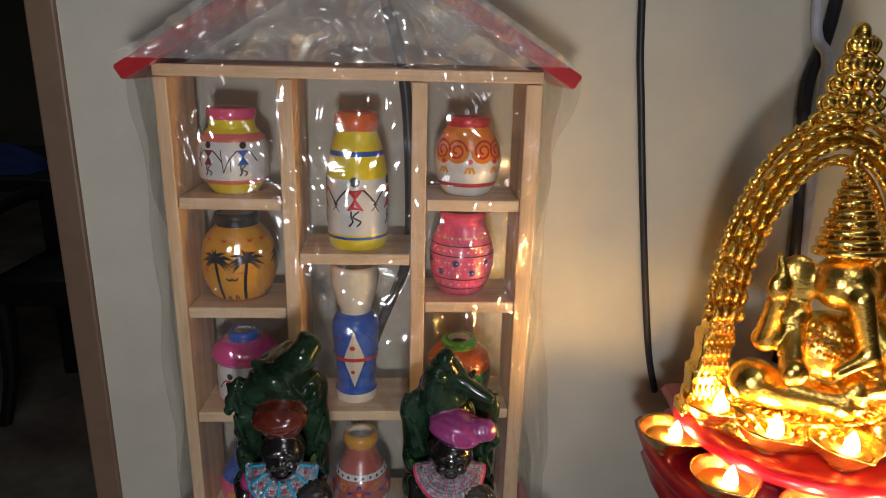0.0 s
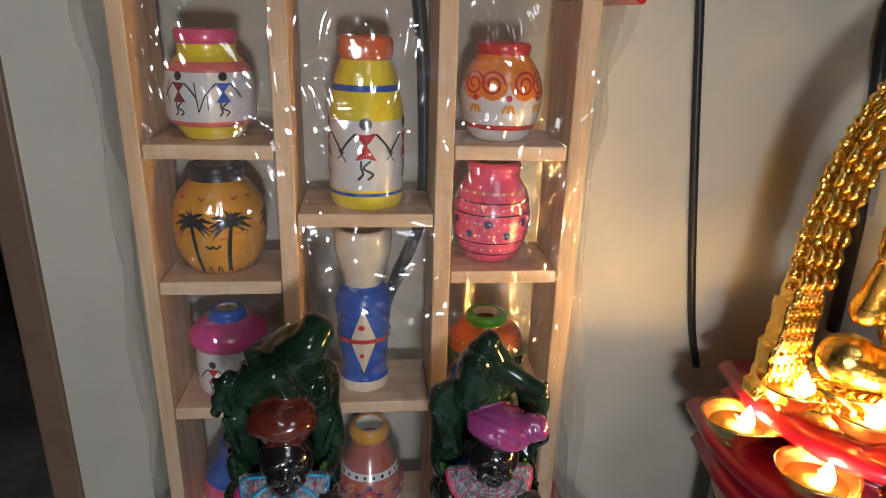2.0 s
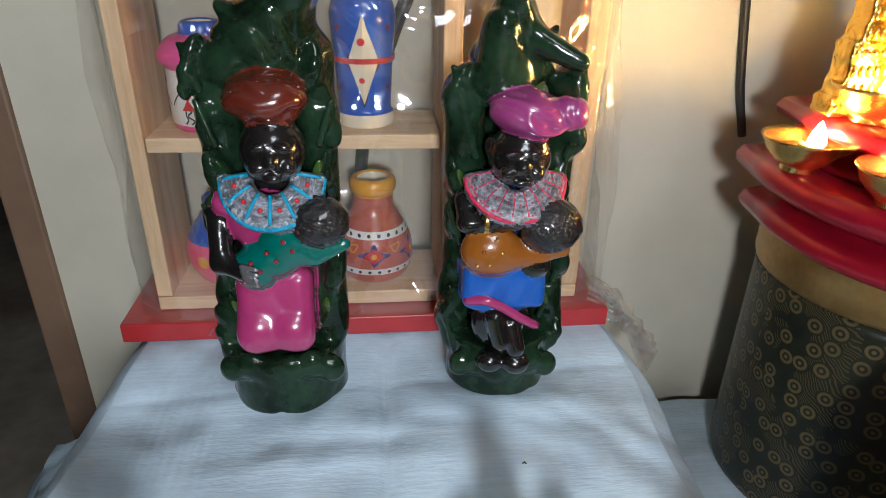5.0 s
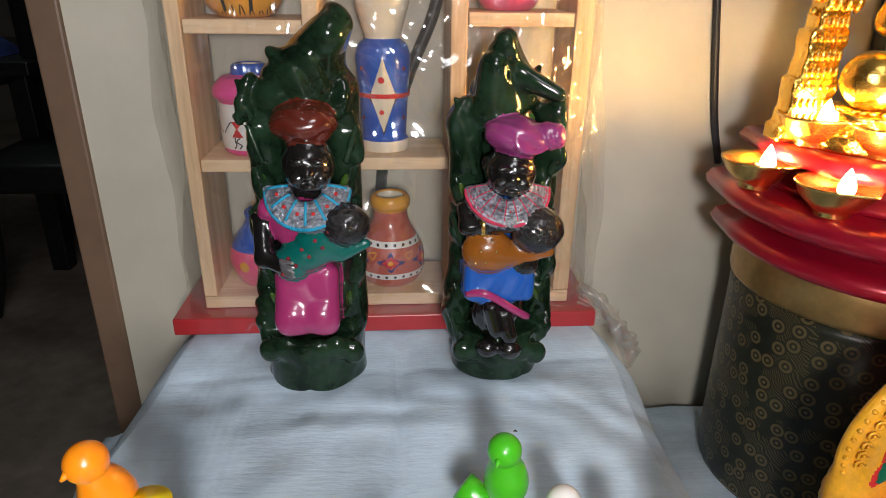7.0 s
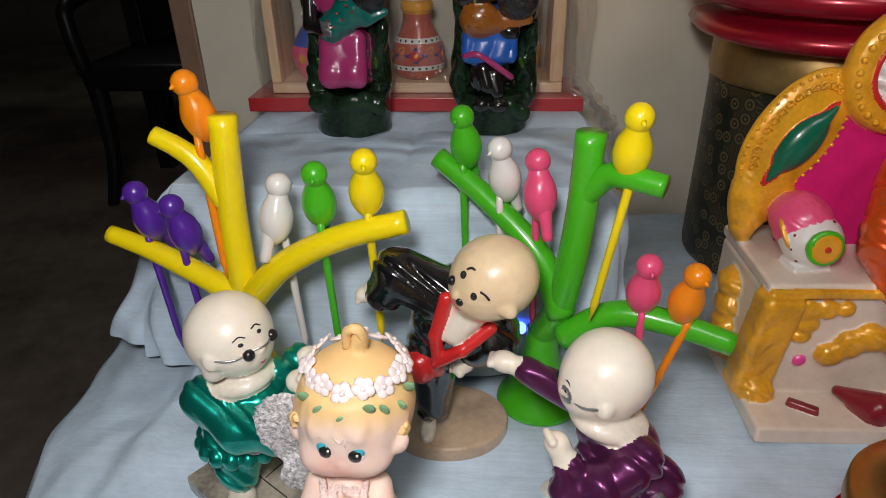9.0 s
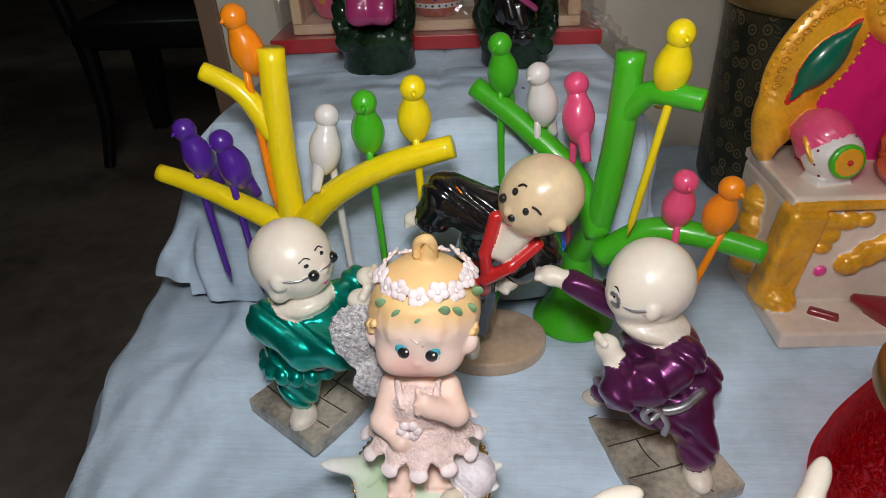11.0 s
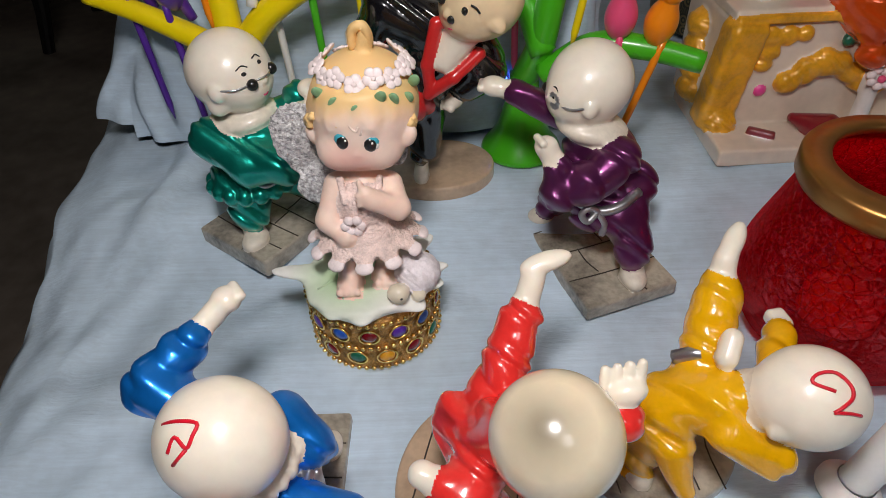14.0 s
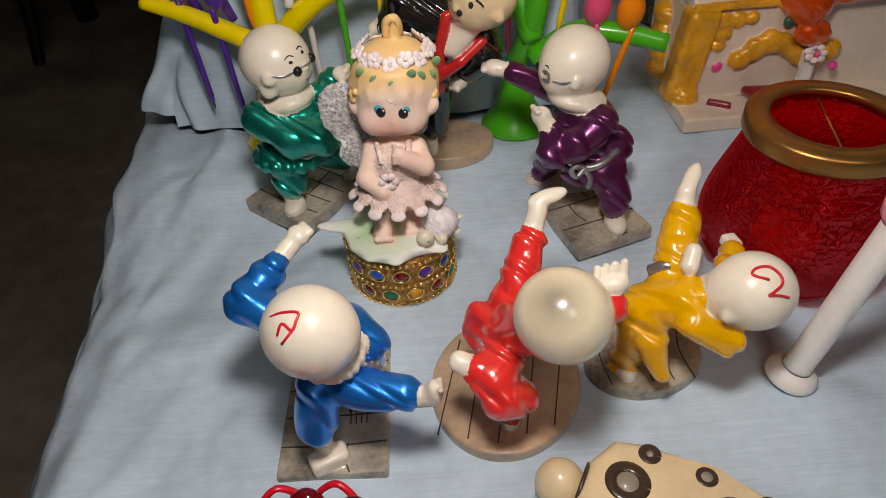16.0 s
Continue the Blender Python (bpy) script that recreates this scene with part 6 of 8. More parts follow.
def blue_monk():
    s, C = Sculpt(0.88), (0.0185, 0.046, 0.7025)
    z = TH(0, 0.05)
    slab_base(s, "slab", (0.016, 0.071), (0.0295, 0.046), -1, z - 0.003, z + 0.007, 5)
    for k in range(4):
        s.stroke("groove", [(0.024 + 0.003 * k, 0.055, z + 0.007), (0.0245 + 0.003 * k, 0.09, z + 0.007)], 0.0004, 0)
    s.ball("resin", C, (0.0262, 0.0245, 0.0245), (0, 12, -20), k=0.002)
    s.ball("resin", on(C, 0.012, (0.5, 0.4, -0.7), 0.88), 0.0155, k=0.005)
    s.ring("resin_foot", (0.023, 0.05, 0.686), 0.0175, 0.004, (12, 14, 0), k=0.003, rib=(0.0009, 800.0, (1, 1, 0)))
    s.ball("blue_pearl", (0.022, 0.056, 0.676), (0.021, 0.02, 0.018), rib=RT)
    s.cap("blue_pearl", (0.006, 0.066, 0.684), (-0.017, 0.074, 0.697), 0.0115, 0.0112, rib=RT)
    s.cap("blue_pearl", (-0.017, 0.074, 0.697), (-0.005, 0.09, 0.703), 0.0112, 0.0092, rib=RT)
    s.cap("resin", (-0.001, 0.096, 0.705), (0.004, 0.101, 0.708), 0.0055, 0.0058)
    hand(s, (0.0085, 0.1055, 0.711), (0.7, 0.5, 0.3), 0.0072)
    s.cap("blue_pearl", (0.033, 0.066, 0.684), (0.042, 0.06, 0.675), 0.0115, 0.0105, rib=RT)
    s.cap("blue_pearl", (0.042, 0.06, 0.675), (0.037, 0.064, 0.66), 0.0105, 0.0095, rib=RT)
    s.ball("silver", (0.042, 0.05, 0.664), (0.006, 0.0075, 0.009), k=0.001, rib=(0.0008, 1200.0, (1, 0, 0.3)))
    s.cap("blue_pearl", (0.026, 0.044, 0.664), (0.058, 0.034, 0.6665), 0.0125, 0.0098, rib=RT)
    s.cap("resin_foot", (0.058, 0.034, 0.6665), (0.068, 0.031, 0.6665), 0.0062, 0.0056)
    s.ball("resin_foot", (0.0725, 0.031, 0.6695), (0.005, 0.0062, 0.0088))
    for k in range(4):
        s.ball("resin_foot", (0.0755, 0.027 + 0.0027 * k, 0.676 - 0.001 * k), 0.0018, k=0.0006)
    s.cap("blue_pearl", (0.016, 0.042, 0.664), (0.012, 0.036, 0.643), 0.0132, 0.0118, rib=RT)
    s.cap("resin_foot", (0.012, 0.037, 0.64), (0.012, 0.037, z + 0.01), 0.006)
    s.box("resin_foot", (0.014, 0.033, z + 0.0105), (0.0105, 0.006, 0.0045), (0, 0, 25), 0.003)
    s.ball("resin_foot", (0.039, 0.095, z + 0.011), (0.006, 0.009, 0.005))
    s.cap("blue_pearl", (0.03, 0.066, 0.66), (0.037, 0.085, 0.632), 0.0115, 0.0085, rib=RT)
    R = 0.0248
    s.stroke("wire_red", [on(C, R, (-0.65, -0.19, 0.73), 0.88), on(C, R, (-0.38, -0.25, 0.89), 0.88), on(C, R, (-0.05, -0.33, 0.94), 0.88), on(C, R, (-0.09, -0.49, 0.87), 0.88), on(C, R, (-0.18, -0.63, 0.76), 0.88), on(C, R, (-0.38, -0.46, 0.8), 0.88), on(C, R, (-0.49, -0.61, 0.62), 0.88)], 0.0007, 4)
    s.stroke("wire_red", [on(C, R, (-0.18, -0.64, 0.75), 0.88), on(C, R, (-0.41, -0.75, 0.52), 0.88)], 0.0007, 0)
    s.make("monk_figurine", 0.0009, "resin monk figurine in blue pearl robe, red mark on head", "figurine", (0.016, 0.071, z), "little monk figurines")


def red_monk():
    s, C = Sculpt(0.88), (0.1325, 0.0375, 0.709)
    z = TH(0, 0.07)
    s.disc("slab_tan", (0.114, 0.077, z + 0.0025), 0.043, 0.05, 0.005, (0, 0, -20))
    for k in range(-2, 3):
        s.stroke("groove", [(0.114 + 0.016 * k - 0.01, 0.077 - 0.042 + 0.004 * abs(k), z + 0.0077), (0.114 + 0.016 * k, 0.08, z + 0.0078), (0.114 + 0.016 * k + 0.008, 0.077 + 0.04 - 0.004 * abs(k), z + 0.0077)], 0.0004, 3)
    s.ball("resin_smoked", C, (0.0255, 0.0255, 0.0245), k=0.002)
    s.ball("resin_smoked", on(C, 0.012, (0.3, 0.7, -0.5), 0.88), 0.015, k=0.005)
    s.cap("red_robe", (0.125, 0.052, 0.69), (0.112, 0.068, 0.664), 0.0165, 0.0175, rib=RT)
    s.cap("red_robe", (0.112, 0.072, 0.668), (0.128, 0.098, 0.7), 0.0138, 0.0098, rib=RT)
    s.cap("resin", (0.129, 0.1, 0.702), (0.1335, 0.108, 0.713), 0.0062, 0.0058)
    s.ball("resin", (0.139, 0.112, 0.7185), (0.0125, 0.0055, 0.0042), (0, -8, 12))
    s.cap("red_robe", (0.143, 0.052, 0.688), (0.158, 0.05, 0.698), 0.0105, 0.0098, rib=RT)
    s.ball("resin", (0.1595, 0.054, 0.709), (0.0085, 0.0058, 0.0055), (0, -15, 0))
    for k in range(4):
        s.cap("resin", (0.152 + 0.0042 * k, 0.0565, 0.7105), (0.1525 + 0.0042 * k, 0.0595, 0.7145 + 0.001 * k), 0.0023, 0.0021, k=0.0008)
    s.cap("red_robe", (0.111, 0.058, 0.668), (0.103, 0.041, 0.662), 0.0138, 0.0125, rib=RT)
    s.cap("red_robe", (0.106, 0.034, 0.655), (0.114, 0.038, 0.65), 0.0125, 0.0118, rib=RT)
    s.cap("red_robe", (0.1, 0.04, 0.663), (0.095, 0.044, 0.666), 0.0098, 0.0088, rib=RT)
    s.cap("resin", (0.094, 0.0445, 0.667), (0.086, 0.0485, 0.669), 0.0066, 0.0064)
    s.cap("red_robe", (0.112, 0.045, 0.648), (0.112, 0.05, z + 0.014), 0.011, 0.0075, rib=RT)
    s.ball("resin_foot", (0.112, 0.05, z + 0.01), (0.0065, 0.0095, 0.0045))
    s.box("red_robe", (0.1, 0.068, 0.667), (0.005, 0.014, 0.012), (0, 20, 20), 0.004, k=0.003, rib=RT)
    s.make("monk_figurine", 0.0009, "resin monk figurine high-kicking in a glossy red robe", "figurine", (0.114, 0.077, z), "little monk figurines")


def yellow_monk():
    s, C = Sculpt(0.91), (0.237, 0.066, 0.684)
    z = TH(0, 0.08)
    s.disc("slab", (0.198, 0.086, z + 0.0025), 0.036, 0.026, 0.005, (0, 0, 10))
    for k in range(-2, 3):
        s.stroke("groove", [(0.198 + 0.012 * k, 0.066, z + 0.0077), (0.196 + 0.012 * k, 0.088, z + 0.0078), (0.2 + 0.012 * k, 0.105, z + 0.0077)], 0.0004, 3)
    s.ball("resin", C, (0.0228, 0.0225, 0.022), k=0.002)
    s.ball("resin", on(C, 0.01, (-0.9, 0.1, -0.1), 0.91), 0.0145, k=0.005)
    s.ball("resin", on(C, 0.0225, (-0.75, -0.55, -0.25), 0.91), (0.004, 0.003, 0.004))
    s.ball("resin_foot", (0.2185, 0.0715, 0.676), (0.007, 0.014, 0.013), k=0.003)
    s.cap("yellow_robe", (0.208, 0.074, 0.671), (0.19, 0.083, 0.657), 0.0155, 0.0155, rib=RT)
    s.cap("yellow_robe", (0.205, 0.088, 0.668), (0.2145, 0.112, 0.696), 0.0135, 0.0105, rib=RT)
    s.cap("resin", (0.2155, 0.115, 0.701), (0.2165, 0.119, 0.708), 0.0062, 0.0056)
    s.ball("resin", (0.2205, 0.1245, 0.7135), (0.005, 0.0115, 0.0045), (25, 0, -35))
    s.stroke("silver", [(0.194, 0.094, 0.676), (0.202, 0.091, 0.682), (0.211, 0.0915, 0.68)], 0.0034)
    s.cap("resin", (0.21, 0.0835, 0.688), (0.213, 0.089, 0.693), 0.0052, 0.0048)
    s.cap("yellow_robe", (0.208, 0.062, 0.668), (0.226, 0.054, 0.66), 0.0098, 0.0085, rib=RT)
    s.cap("yellow_robe", (0.192, 0.068, 0.648), (0.196, 0.058, 0.632), 0.0095, 0.0055, rib=RT)
    s.cap("yellow_robe", (0.186, 0.078, 0.65), (0.184, 0.08, z + 0.012), 0.0125, 0.0095, rib=RT)
    s.ball("resin_foot", (0.184, 0.074, z + 0.01), (0.006, 0.0085, 0.004))
    s.cap("yellow_robe", (0.232, 0.084, 0.672), (0.247, 0.109, 0.669), 0.0072, 0.0082, rib=RT)
    s.box("resin", (0.2495, 0.117, 0.671), (0.0045, 0.0055, 0.0035), (0, 0, 10), 0.002)
    R = 0.0228
    s.stroke("wire_red", [on(C, R, (-0.07, -0.5, 0.86), 0.91), on(C, R, (-0.38, -0.3, 0.87), 0.91), on(C, R, (-0.25, -0.18, 0.95), 0.91), on(C, R, (0.03, -0.2, 0.98), 0.91), on(C, R, (0.22, -0.41, 0.89), 0.91), on(C, R, (0.21, -0.59, 0.78), 0.91), on(C, R, (0.0, -0.72, 0.69), 0.91), on(C, R, (-0.14, -0.77, 0.62), 0.91)], 0.0007, 4)
    s.stroke("wire_red", [on(C, R, (-0.14, -0.77, 0.62), 0.91), on(C, R, (0.12, -0.78, 0.6), 0.91), on(C, R, (0.36, -0.78, 0.51), 0.91)], 0.0007, 4)
    s.stroke("silver", [on(C, R, (-0.87, 0.43, 0.23), 0.91), on(C, R + 0.0008, (-0.99, -0.11, 0.08), 0.91), on(C, R, (-0.87, -0.43, -0.26), 0.91)], 0.0009)
    s.make("monk_figurine", 0.0009, "resin monk figurine kicking in a yellow robe, red mark on head", "figurine", (0.198, 0.086, z), "little monk figurines")


def fairy_doll():
    s, C = Sculpt(), (0.0625, 0.191, 0.7445)
    top = 0.6545
    # leaf tray the doll stands on
    s.disc("leaf_pale", (0.055, 0.176, top), 0.034, 0.029, 0.0026, (4, -3, 0), k=0.004)
    for tip, r in (((0.004, 0.178, 0.004), 0.006), ((0.027, 0.158, -0.001), 0.009), ((0.037, 0.147, -0.002), 0.009), ((0.054, 0.142, -0.003), 0.0085), ((0.071, 0.15, 0.001), 0.008), ((0.086, 0.151, -0.002), 0.008), ((0.096, 0.166, 0.001), 0.0075), ((0.099, 0.177, 0.004), 0.005), ((0.091, 0.2, 0.006), 0.007), ((0.07, 0.203, 0.002), 0.008), ((0.03, 0.196, 0.003), 0.009)):
        mid = Vector((0.055, 0.176, top)).lerp(Vector((tip[0], tip[1], top + tip[2])), 0.55)
        way = math.degrees(math.atan2(tip[1] - 0.176, tip[0] - 0.055))
        far = math.hypot(tip[0] - 0.055, tip[1] - 0.176)
        s.ball("leaf_pale", tuple(mid), (far * 0.47, r, 0.0026), (0, -math.degrees(math.atan2(tip[2], far)), way), k=0.005)
    for d in (0.1, 0.6, 1.2, 1.9, 2.5, 3.0):
        s.stroke("leaf_pale", [(0.055, 0.185, top + 0.0028), (0.055 - 0.03 * math.cos(d), 0.176 - 0.022 * math.sin(d), top + 0.0033)], 0.0006, 0)
    # turtle
    s.ball("turtle", (0.0835, 0.167, top + 0.0095), (0.0118, 0.0122, 0.0102), (0, 0, 10), k=0.002, rib=(0.0007, 1600.0, (1, 0.6, 0.8)))
    s.ball("cream", (0.0735, 0.1525, top + 0.0085), (0.0058, 0.0052, 0.0052), k=0.002)
    s.dot("black", (0.0752, 0.148, top + 0.009), 0.0008)
    s.ball("cream", (0.084, 0.1545, top + 0.0045), (0.0035, 0.003, 0.003))
    # head and hair, the face bowed a little
    F = 0.88

    def near(x, y, z):
        return (C[0] + (x - C[0]) * F, C[1] + (y - C[1]) * F, C[2] + (z - C[2]) * F)
    H = "doll_head"
    s.ball(H, C, (0.0245, 0.0238, 0.0215), k=0.002)
    s.ball(H, (0.0605, 0.1805, 0.7335), (0.0165, 0.0125, 0.0095), k=0.008)
    for sx in (-1, 1):
        s.ball(H, (0.0605 + sx * 0.0105, 0.1775, 0.7335), (0.0085, 0.0085, 0.0078), k=0.006)
    s.ball(H, (0.0635, 0.1955, 0.7515), (0.0252, 0.0248, 0.0225), (8, 0, 0), k=0.006)
    for k in range(17):
        a = radians(-115 + 230 * k / 16)
        low = 0.22 + 0.09 * math.sin(k * 2.3) - 0.1 * abs(a)
        w = 0.22 * math.sin(k * 1.7)
        s.cap(H, on(C, 0.0232, (0.8 * math.sin(a), -0.8 * math.cos(a), 0.75)), on(C, 0.0232, (math.sin(a + w), -math.cos(a + w), low + 0.16)), 0.0022, 0.0006, k=0.005)
    for pts, r in (([(0.85, -0.5, 0.1), (0.95, -0.42, -0.02), (1.04, -0.4, 0.05), (1.02, -0.46, 0.16)], 0.0022), ([(-0.85, -0.4, 0.2), (-0.98, -0.25, 0.1), (-1.02, -0.15, -0.05)], 0.0026), ([(-0.8, -0.5, 0.3), (-0.93, -0.42, 0.2), (-0.97, -0.4, 0.02)], 0.002)):
        s.stroke("hair", [on(C, 0.0255, p) for p in pts], r)
    s.ball(H, on(C, 0.0248, (0.86, -0.5, -0.2)), (0.004, 0.0035, 0.0058), (0, 20, 0), k=0.002)
    s.ball(H, on(C, 0.0248, (-0.93, -0.3, -0.2)), (0.0035, 0.0035, 0.0055), (0, -20, 0), k=0.002)
    bun = [near(0.0605, 0.199, 0.7785), near(0.0615, 0.197, 0.788), near(0.0665, 0.1955, 0.7915), near(0.069, 0.1965, 0.7865), near(0.0685, 0.199, 0.7785)]
    s.stroke("hair", bun, 0.0024)
    s.cap("hair", near(0.0655, 0.198, 0.775), near(0.067, 0.197, 0.7885), 0.0042, 0.0024, k=0.002)
    for k in range(15):
        t = 2 * math.pi * k / 15
        c = Vector(near(0.0645 + 0.0236 * math.cos(t), 0.1972 + 0.0224 * math.sin(t), 0.7712 + 0.0014 * math.sin(k * 3.3)))
        n = Vector((math.cos(t) + 0.3 * math.sin(k * 4.1), math.sin(t) - 0.25, 0.75 + 0.3 * math.cos(k * 2.3))).normalized()
        turn = tuple(math.degrees(a) for a in n.to_track_quat("Z", "Y").to_euler())
        side = n.orthogonal().normalized()
        for q in range(5):
            p = c + Matrix.Rotation(2 * math.pi * q / 5 + k, 3, n) @ side * 0.0027
            s.dot("petal", p, (0.0025, 0.0025, 0.001), turn)
        s.dot("petal", c + n * 0.0006, (0.0013, 0.0013, 0.0012))
    for k, t in enumerate((-2.4, -2.05, -1.65, -1.2, -0.95, -0.6, -0.35)):
        s.dot("leaf_small", near(0.0642 + 0.0285 * math.cos(t), 0.1965 + 0.0275 * math.sin(t), 0.7648 - 0.003 * (k % 3)), (0.0027, 0.0012, 0.0042), (24, 26 * math.cos(t) + 12 * (k % 2), 20 * math.sin(k)))
    for d in ((-0.33, -0.94, -0.03), (0.2, -0.97, -0.09)):
        e = on(C, 0.0224, d)
        s.dot("iris", (e[0], e[1] - 0.0002, e[2] + 0.0008), (0.0044, 0.0022, 0.004))
        s.dot("white", (e[0] + 0.0014, e[1] - 0.0006, e[2] - 0.001), (0.0027, 0.0018, 0.0024))
        s.dot("black", (e[0] - 0.0001, e[1] - 0.0012, e[2] - 0.0003), (0.0033, 0.0019, 0.0037))
        # Small white dot painted as the glint on the pupil.
        s.dot("white", (e[0] + 0.0011, e[1] - 0.003, e[2] + 0.0014), 0.0006)
        s.stroke("hair", [(e[0] - 0.0025, e[1] - 0.0012, e[2] + 0.0072), (e[0], e[1] - 0.0006, e[2] + 0.0082), (e[0] + 0.0024, e[1] - 0.0008, e[2] + 0.0073)], 0.00025)
    s.ball(H, on(C, 0.0238, (-0.08, -0.95, -0.28)), (0.0017, 0.0015, 0.0013), k=0.002)
    s.stroke("coral", [on(C, 0.0238, (-0.15, -0.86, -0.46)), on(C, 0.0241, (-0.09, -0.86, -0.47)), on(C, 0.0238, (-0.03, -0.88, -0.46))], 0.0005)
    # a curl on the forehead
    s.stroke(H, [on(C, 0.0236, (-0.2, -0.9, 0.36)), on(C, 0.0238, (-0.12, -0.93, 0.24)), on(C, 0.024, (-0.04, -0.95, 0.2)), on(C, 0.0238, (0.0, -0.94, 0.28))], 0.0007)
    s.stroke(H, [on(C, 0.0236, (0.12, -0.9, 0.36)), on(C, 0.0238, (0.06, -0.94, 0.22)), on(C, 0.0236, (0.03, -0.95, 0.12))], 0.0007)
    # body
    s.ball("skin", (0.0595, 0.184, 0.712), (0.0115, 0.0105, 0.0105), k=0.004)
    s.ball("dress", (0.0585, 0.1785, 0.704), (0.0148, 0.0142, 0.0135), k=0.002)
    s.cap("dress", (0.0585, 0.1785, 0.698), (0.0585, 0.178, 0.688), 0.0135, 0.019, k=0.003)
    for k in range(12):
        t = 2 * math.pi * k / 12
        s.ball("dress", (0.0585 + 0.0205 * math.cos(t), 0.178 + 0.019 * math.sin(t), 0.6865), (0.0085, 0.0062, 0.0022), (0, 28, math.degrees(t)), k=0.0015)
        s.ball("petal", (0.0585 + 0.0285 * math.cos(t), 0.178 + 0.0265 * math.sin(t), 0.682), (0.0036, 0.0048, 0.0018), (0, 34, math.degrees(t)), k=0.001)
    for x0, x1 in ((0.0515, 0.0495), (0.0665, 0.0685)):
        s.cap("dress", (x0, 0.1675, 0.711), (x1, 0.1745, 0.7195), 0.0018, 0.0018, k=0.001)
    s.cap("skin", (0.0465, 0.181, 0.712), (0.0415, 0.171, 0.698), 0.0066, 0.0062)
    s.cap("skin", (0.0405, 0.171, 0.698), (0.049, 0.164, 0.692), 0.0052, 0.0045)
    s.ball("skin", (0.0505, 0.163, 0.693), 0.0048, k=0.002)
    s.cap("skin", (0.0725, 0.18, 0.712), (0.0765, 0.168, 0.706), 0.0064, 0.0058)
    s.cap("skin", (0.0765, 0.168, 0.706), (0.065, 0.163, 0.715), 0.0056, 0.005)
    s.ball("skin", (0.0625, 0.1625, 0.718), (0.0046, 0.0042, 0.005), k=0.002)
    for k in range(3):
        s.ball("skin", (0.0595 + 0.0002 * k, 0.1605 - 0.0004 * k, 0.7195 - 0.0022 * k), (0.0022, 0.0016, 0.0013), k=0.0006)
    s.cap("skin", (0.061, 0.1625, 0.721), (0.06, 0.163, 0.7255), 0.0018, 0.0015, k=0.001)
    for k in range(6):
        t = k * 1.05
        s.dot("petal", (0.0545 + 0.0038 * math.cos(t), 0.1625, 0.7 + 0.0038 * math.sin(t)), (0.0026, 0.0018, 0.0026))
    for x, y in ((0.0475, 0.1685), (0.067, 0.1745)):
        s.cap("skin", (x + 0.003, y + 0.009, 0.688), (x, y + 0.002, top + 0.01), 0.0072, 0.006)
        s.ball("skin", (x - 0.0005, y - 0.004, top + 0.0065), (0.0062, 0.0088, 0.0046))
        for k in range(4):
            s.ball("skin", (x - 0.0045 + 0.003 * k, y - 0.0118, top + 0.006), 0.002, k=0.0008)
    # glittered wings
    s.ball("glitter", (0.0345, 0.197, 0.7265), (0.0165, 0.003, 0.0255), (0, -30, 20), k=0.002, rib=(0.0007, 1500.0, (1, 0.4, 0.7)))
    s.ball("glitter", (0.037, 0.194, 0.7035), (0.0135, 0.003, 0.0115), (0, 30, 20), k=0.002, rib=(0.0007, 1500.0, (1, 0.4, 0.7)))
    s.ball("glitter", (0.074, 0.207, 0.716), (0.009, 0.003, 0.012), (0, 16, -40), k=0.002)
    s.make("fairy_doll", 0.0009, "matt fairy doll with blond hair and glitter wings on leaf", "doll", (0.056, 0.178, top - 0.003))


def jewelled_ring():
    c = (0.056, 0.184, TH(0, 0.17) + 0.001)
    t = thing("bangle_stand", c, "gold filigree bangle box set with coloured stones", "bangle box")
    part("band", lathe(bmesh.new(), [(0.0335, 0.0, 0), (0.0362, 0.001, 0), (0.0368, 0.004, 0), (0.036, 0.0075, 0), (0.036, 0.032, 0), (0.0368, 0.0355, 0), (0.0362, 0.039, 0), (0.033, 0.0405, 0), (0.02, 0.041, 0)], 60), M["basket_gold"], t)
    for zz in (0.003, 0.019, 0.0365):
        for k in range(56):
            a = 2 * math.pi * k / 56
            if k == 0:
                bead = bmesh.new()
                ball(bead, (0, 0, 0), 0.0015, 0, None, 8)
                first = part("bead", bead, M["brass"], t)
                first.location = (0.037, 0, zz)
                mesh = first.data
            else:
                b = new("bead", mesh)
                b.parent = t
                b.location = (0.037 * math.cos(a), 0.037 * math.sin(a), zz)
    stones = ["gem_ruby", "blue", "gem_green", "gem_ruby", "amber", "purple"]
    for row, zz in enumerate((0.011, 0.0275)):
        for k in range(14):
            a = 2 * math.pi * (k + 0.5 * row) / 14
            g = bmesh.new()
            ball(g, (0, 0, 0), (0.0045, 0.0018, 0.0038), 0, None, 12)
            st = part("stone", g, M[stones[(k * 2 + row) % 6]], t)
            st.matrix_basis = pose(0.0363 * math.cos(a), 0.0363 * math.sin(a), zz, 0, 0, math.degrees(a) - 90)
            r = bmesh.new()
            ring = [Vector((0.0056 * math.cos(q), 0, 0.0049 * math.sin(q))) for q in [2 * math.pi * i / 14 for i in range(15)]]
            tube(r, ring, 0.0007, 0, 6, False)
            st = part("setting", r, M["brass"], t)
            st.matrix_basis = pose(0.0366 * math.cos(a), 0.0366 * math.sin(a), zz, 0, 0, math.degrees(a) - 90)


teal_monk()
purple_monk()
black_monk()
blue_monk()
red_monk()
yellow_monk()
jewelled_ring()
fairy_doll()


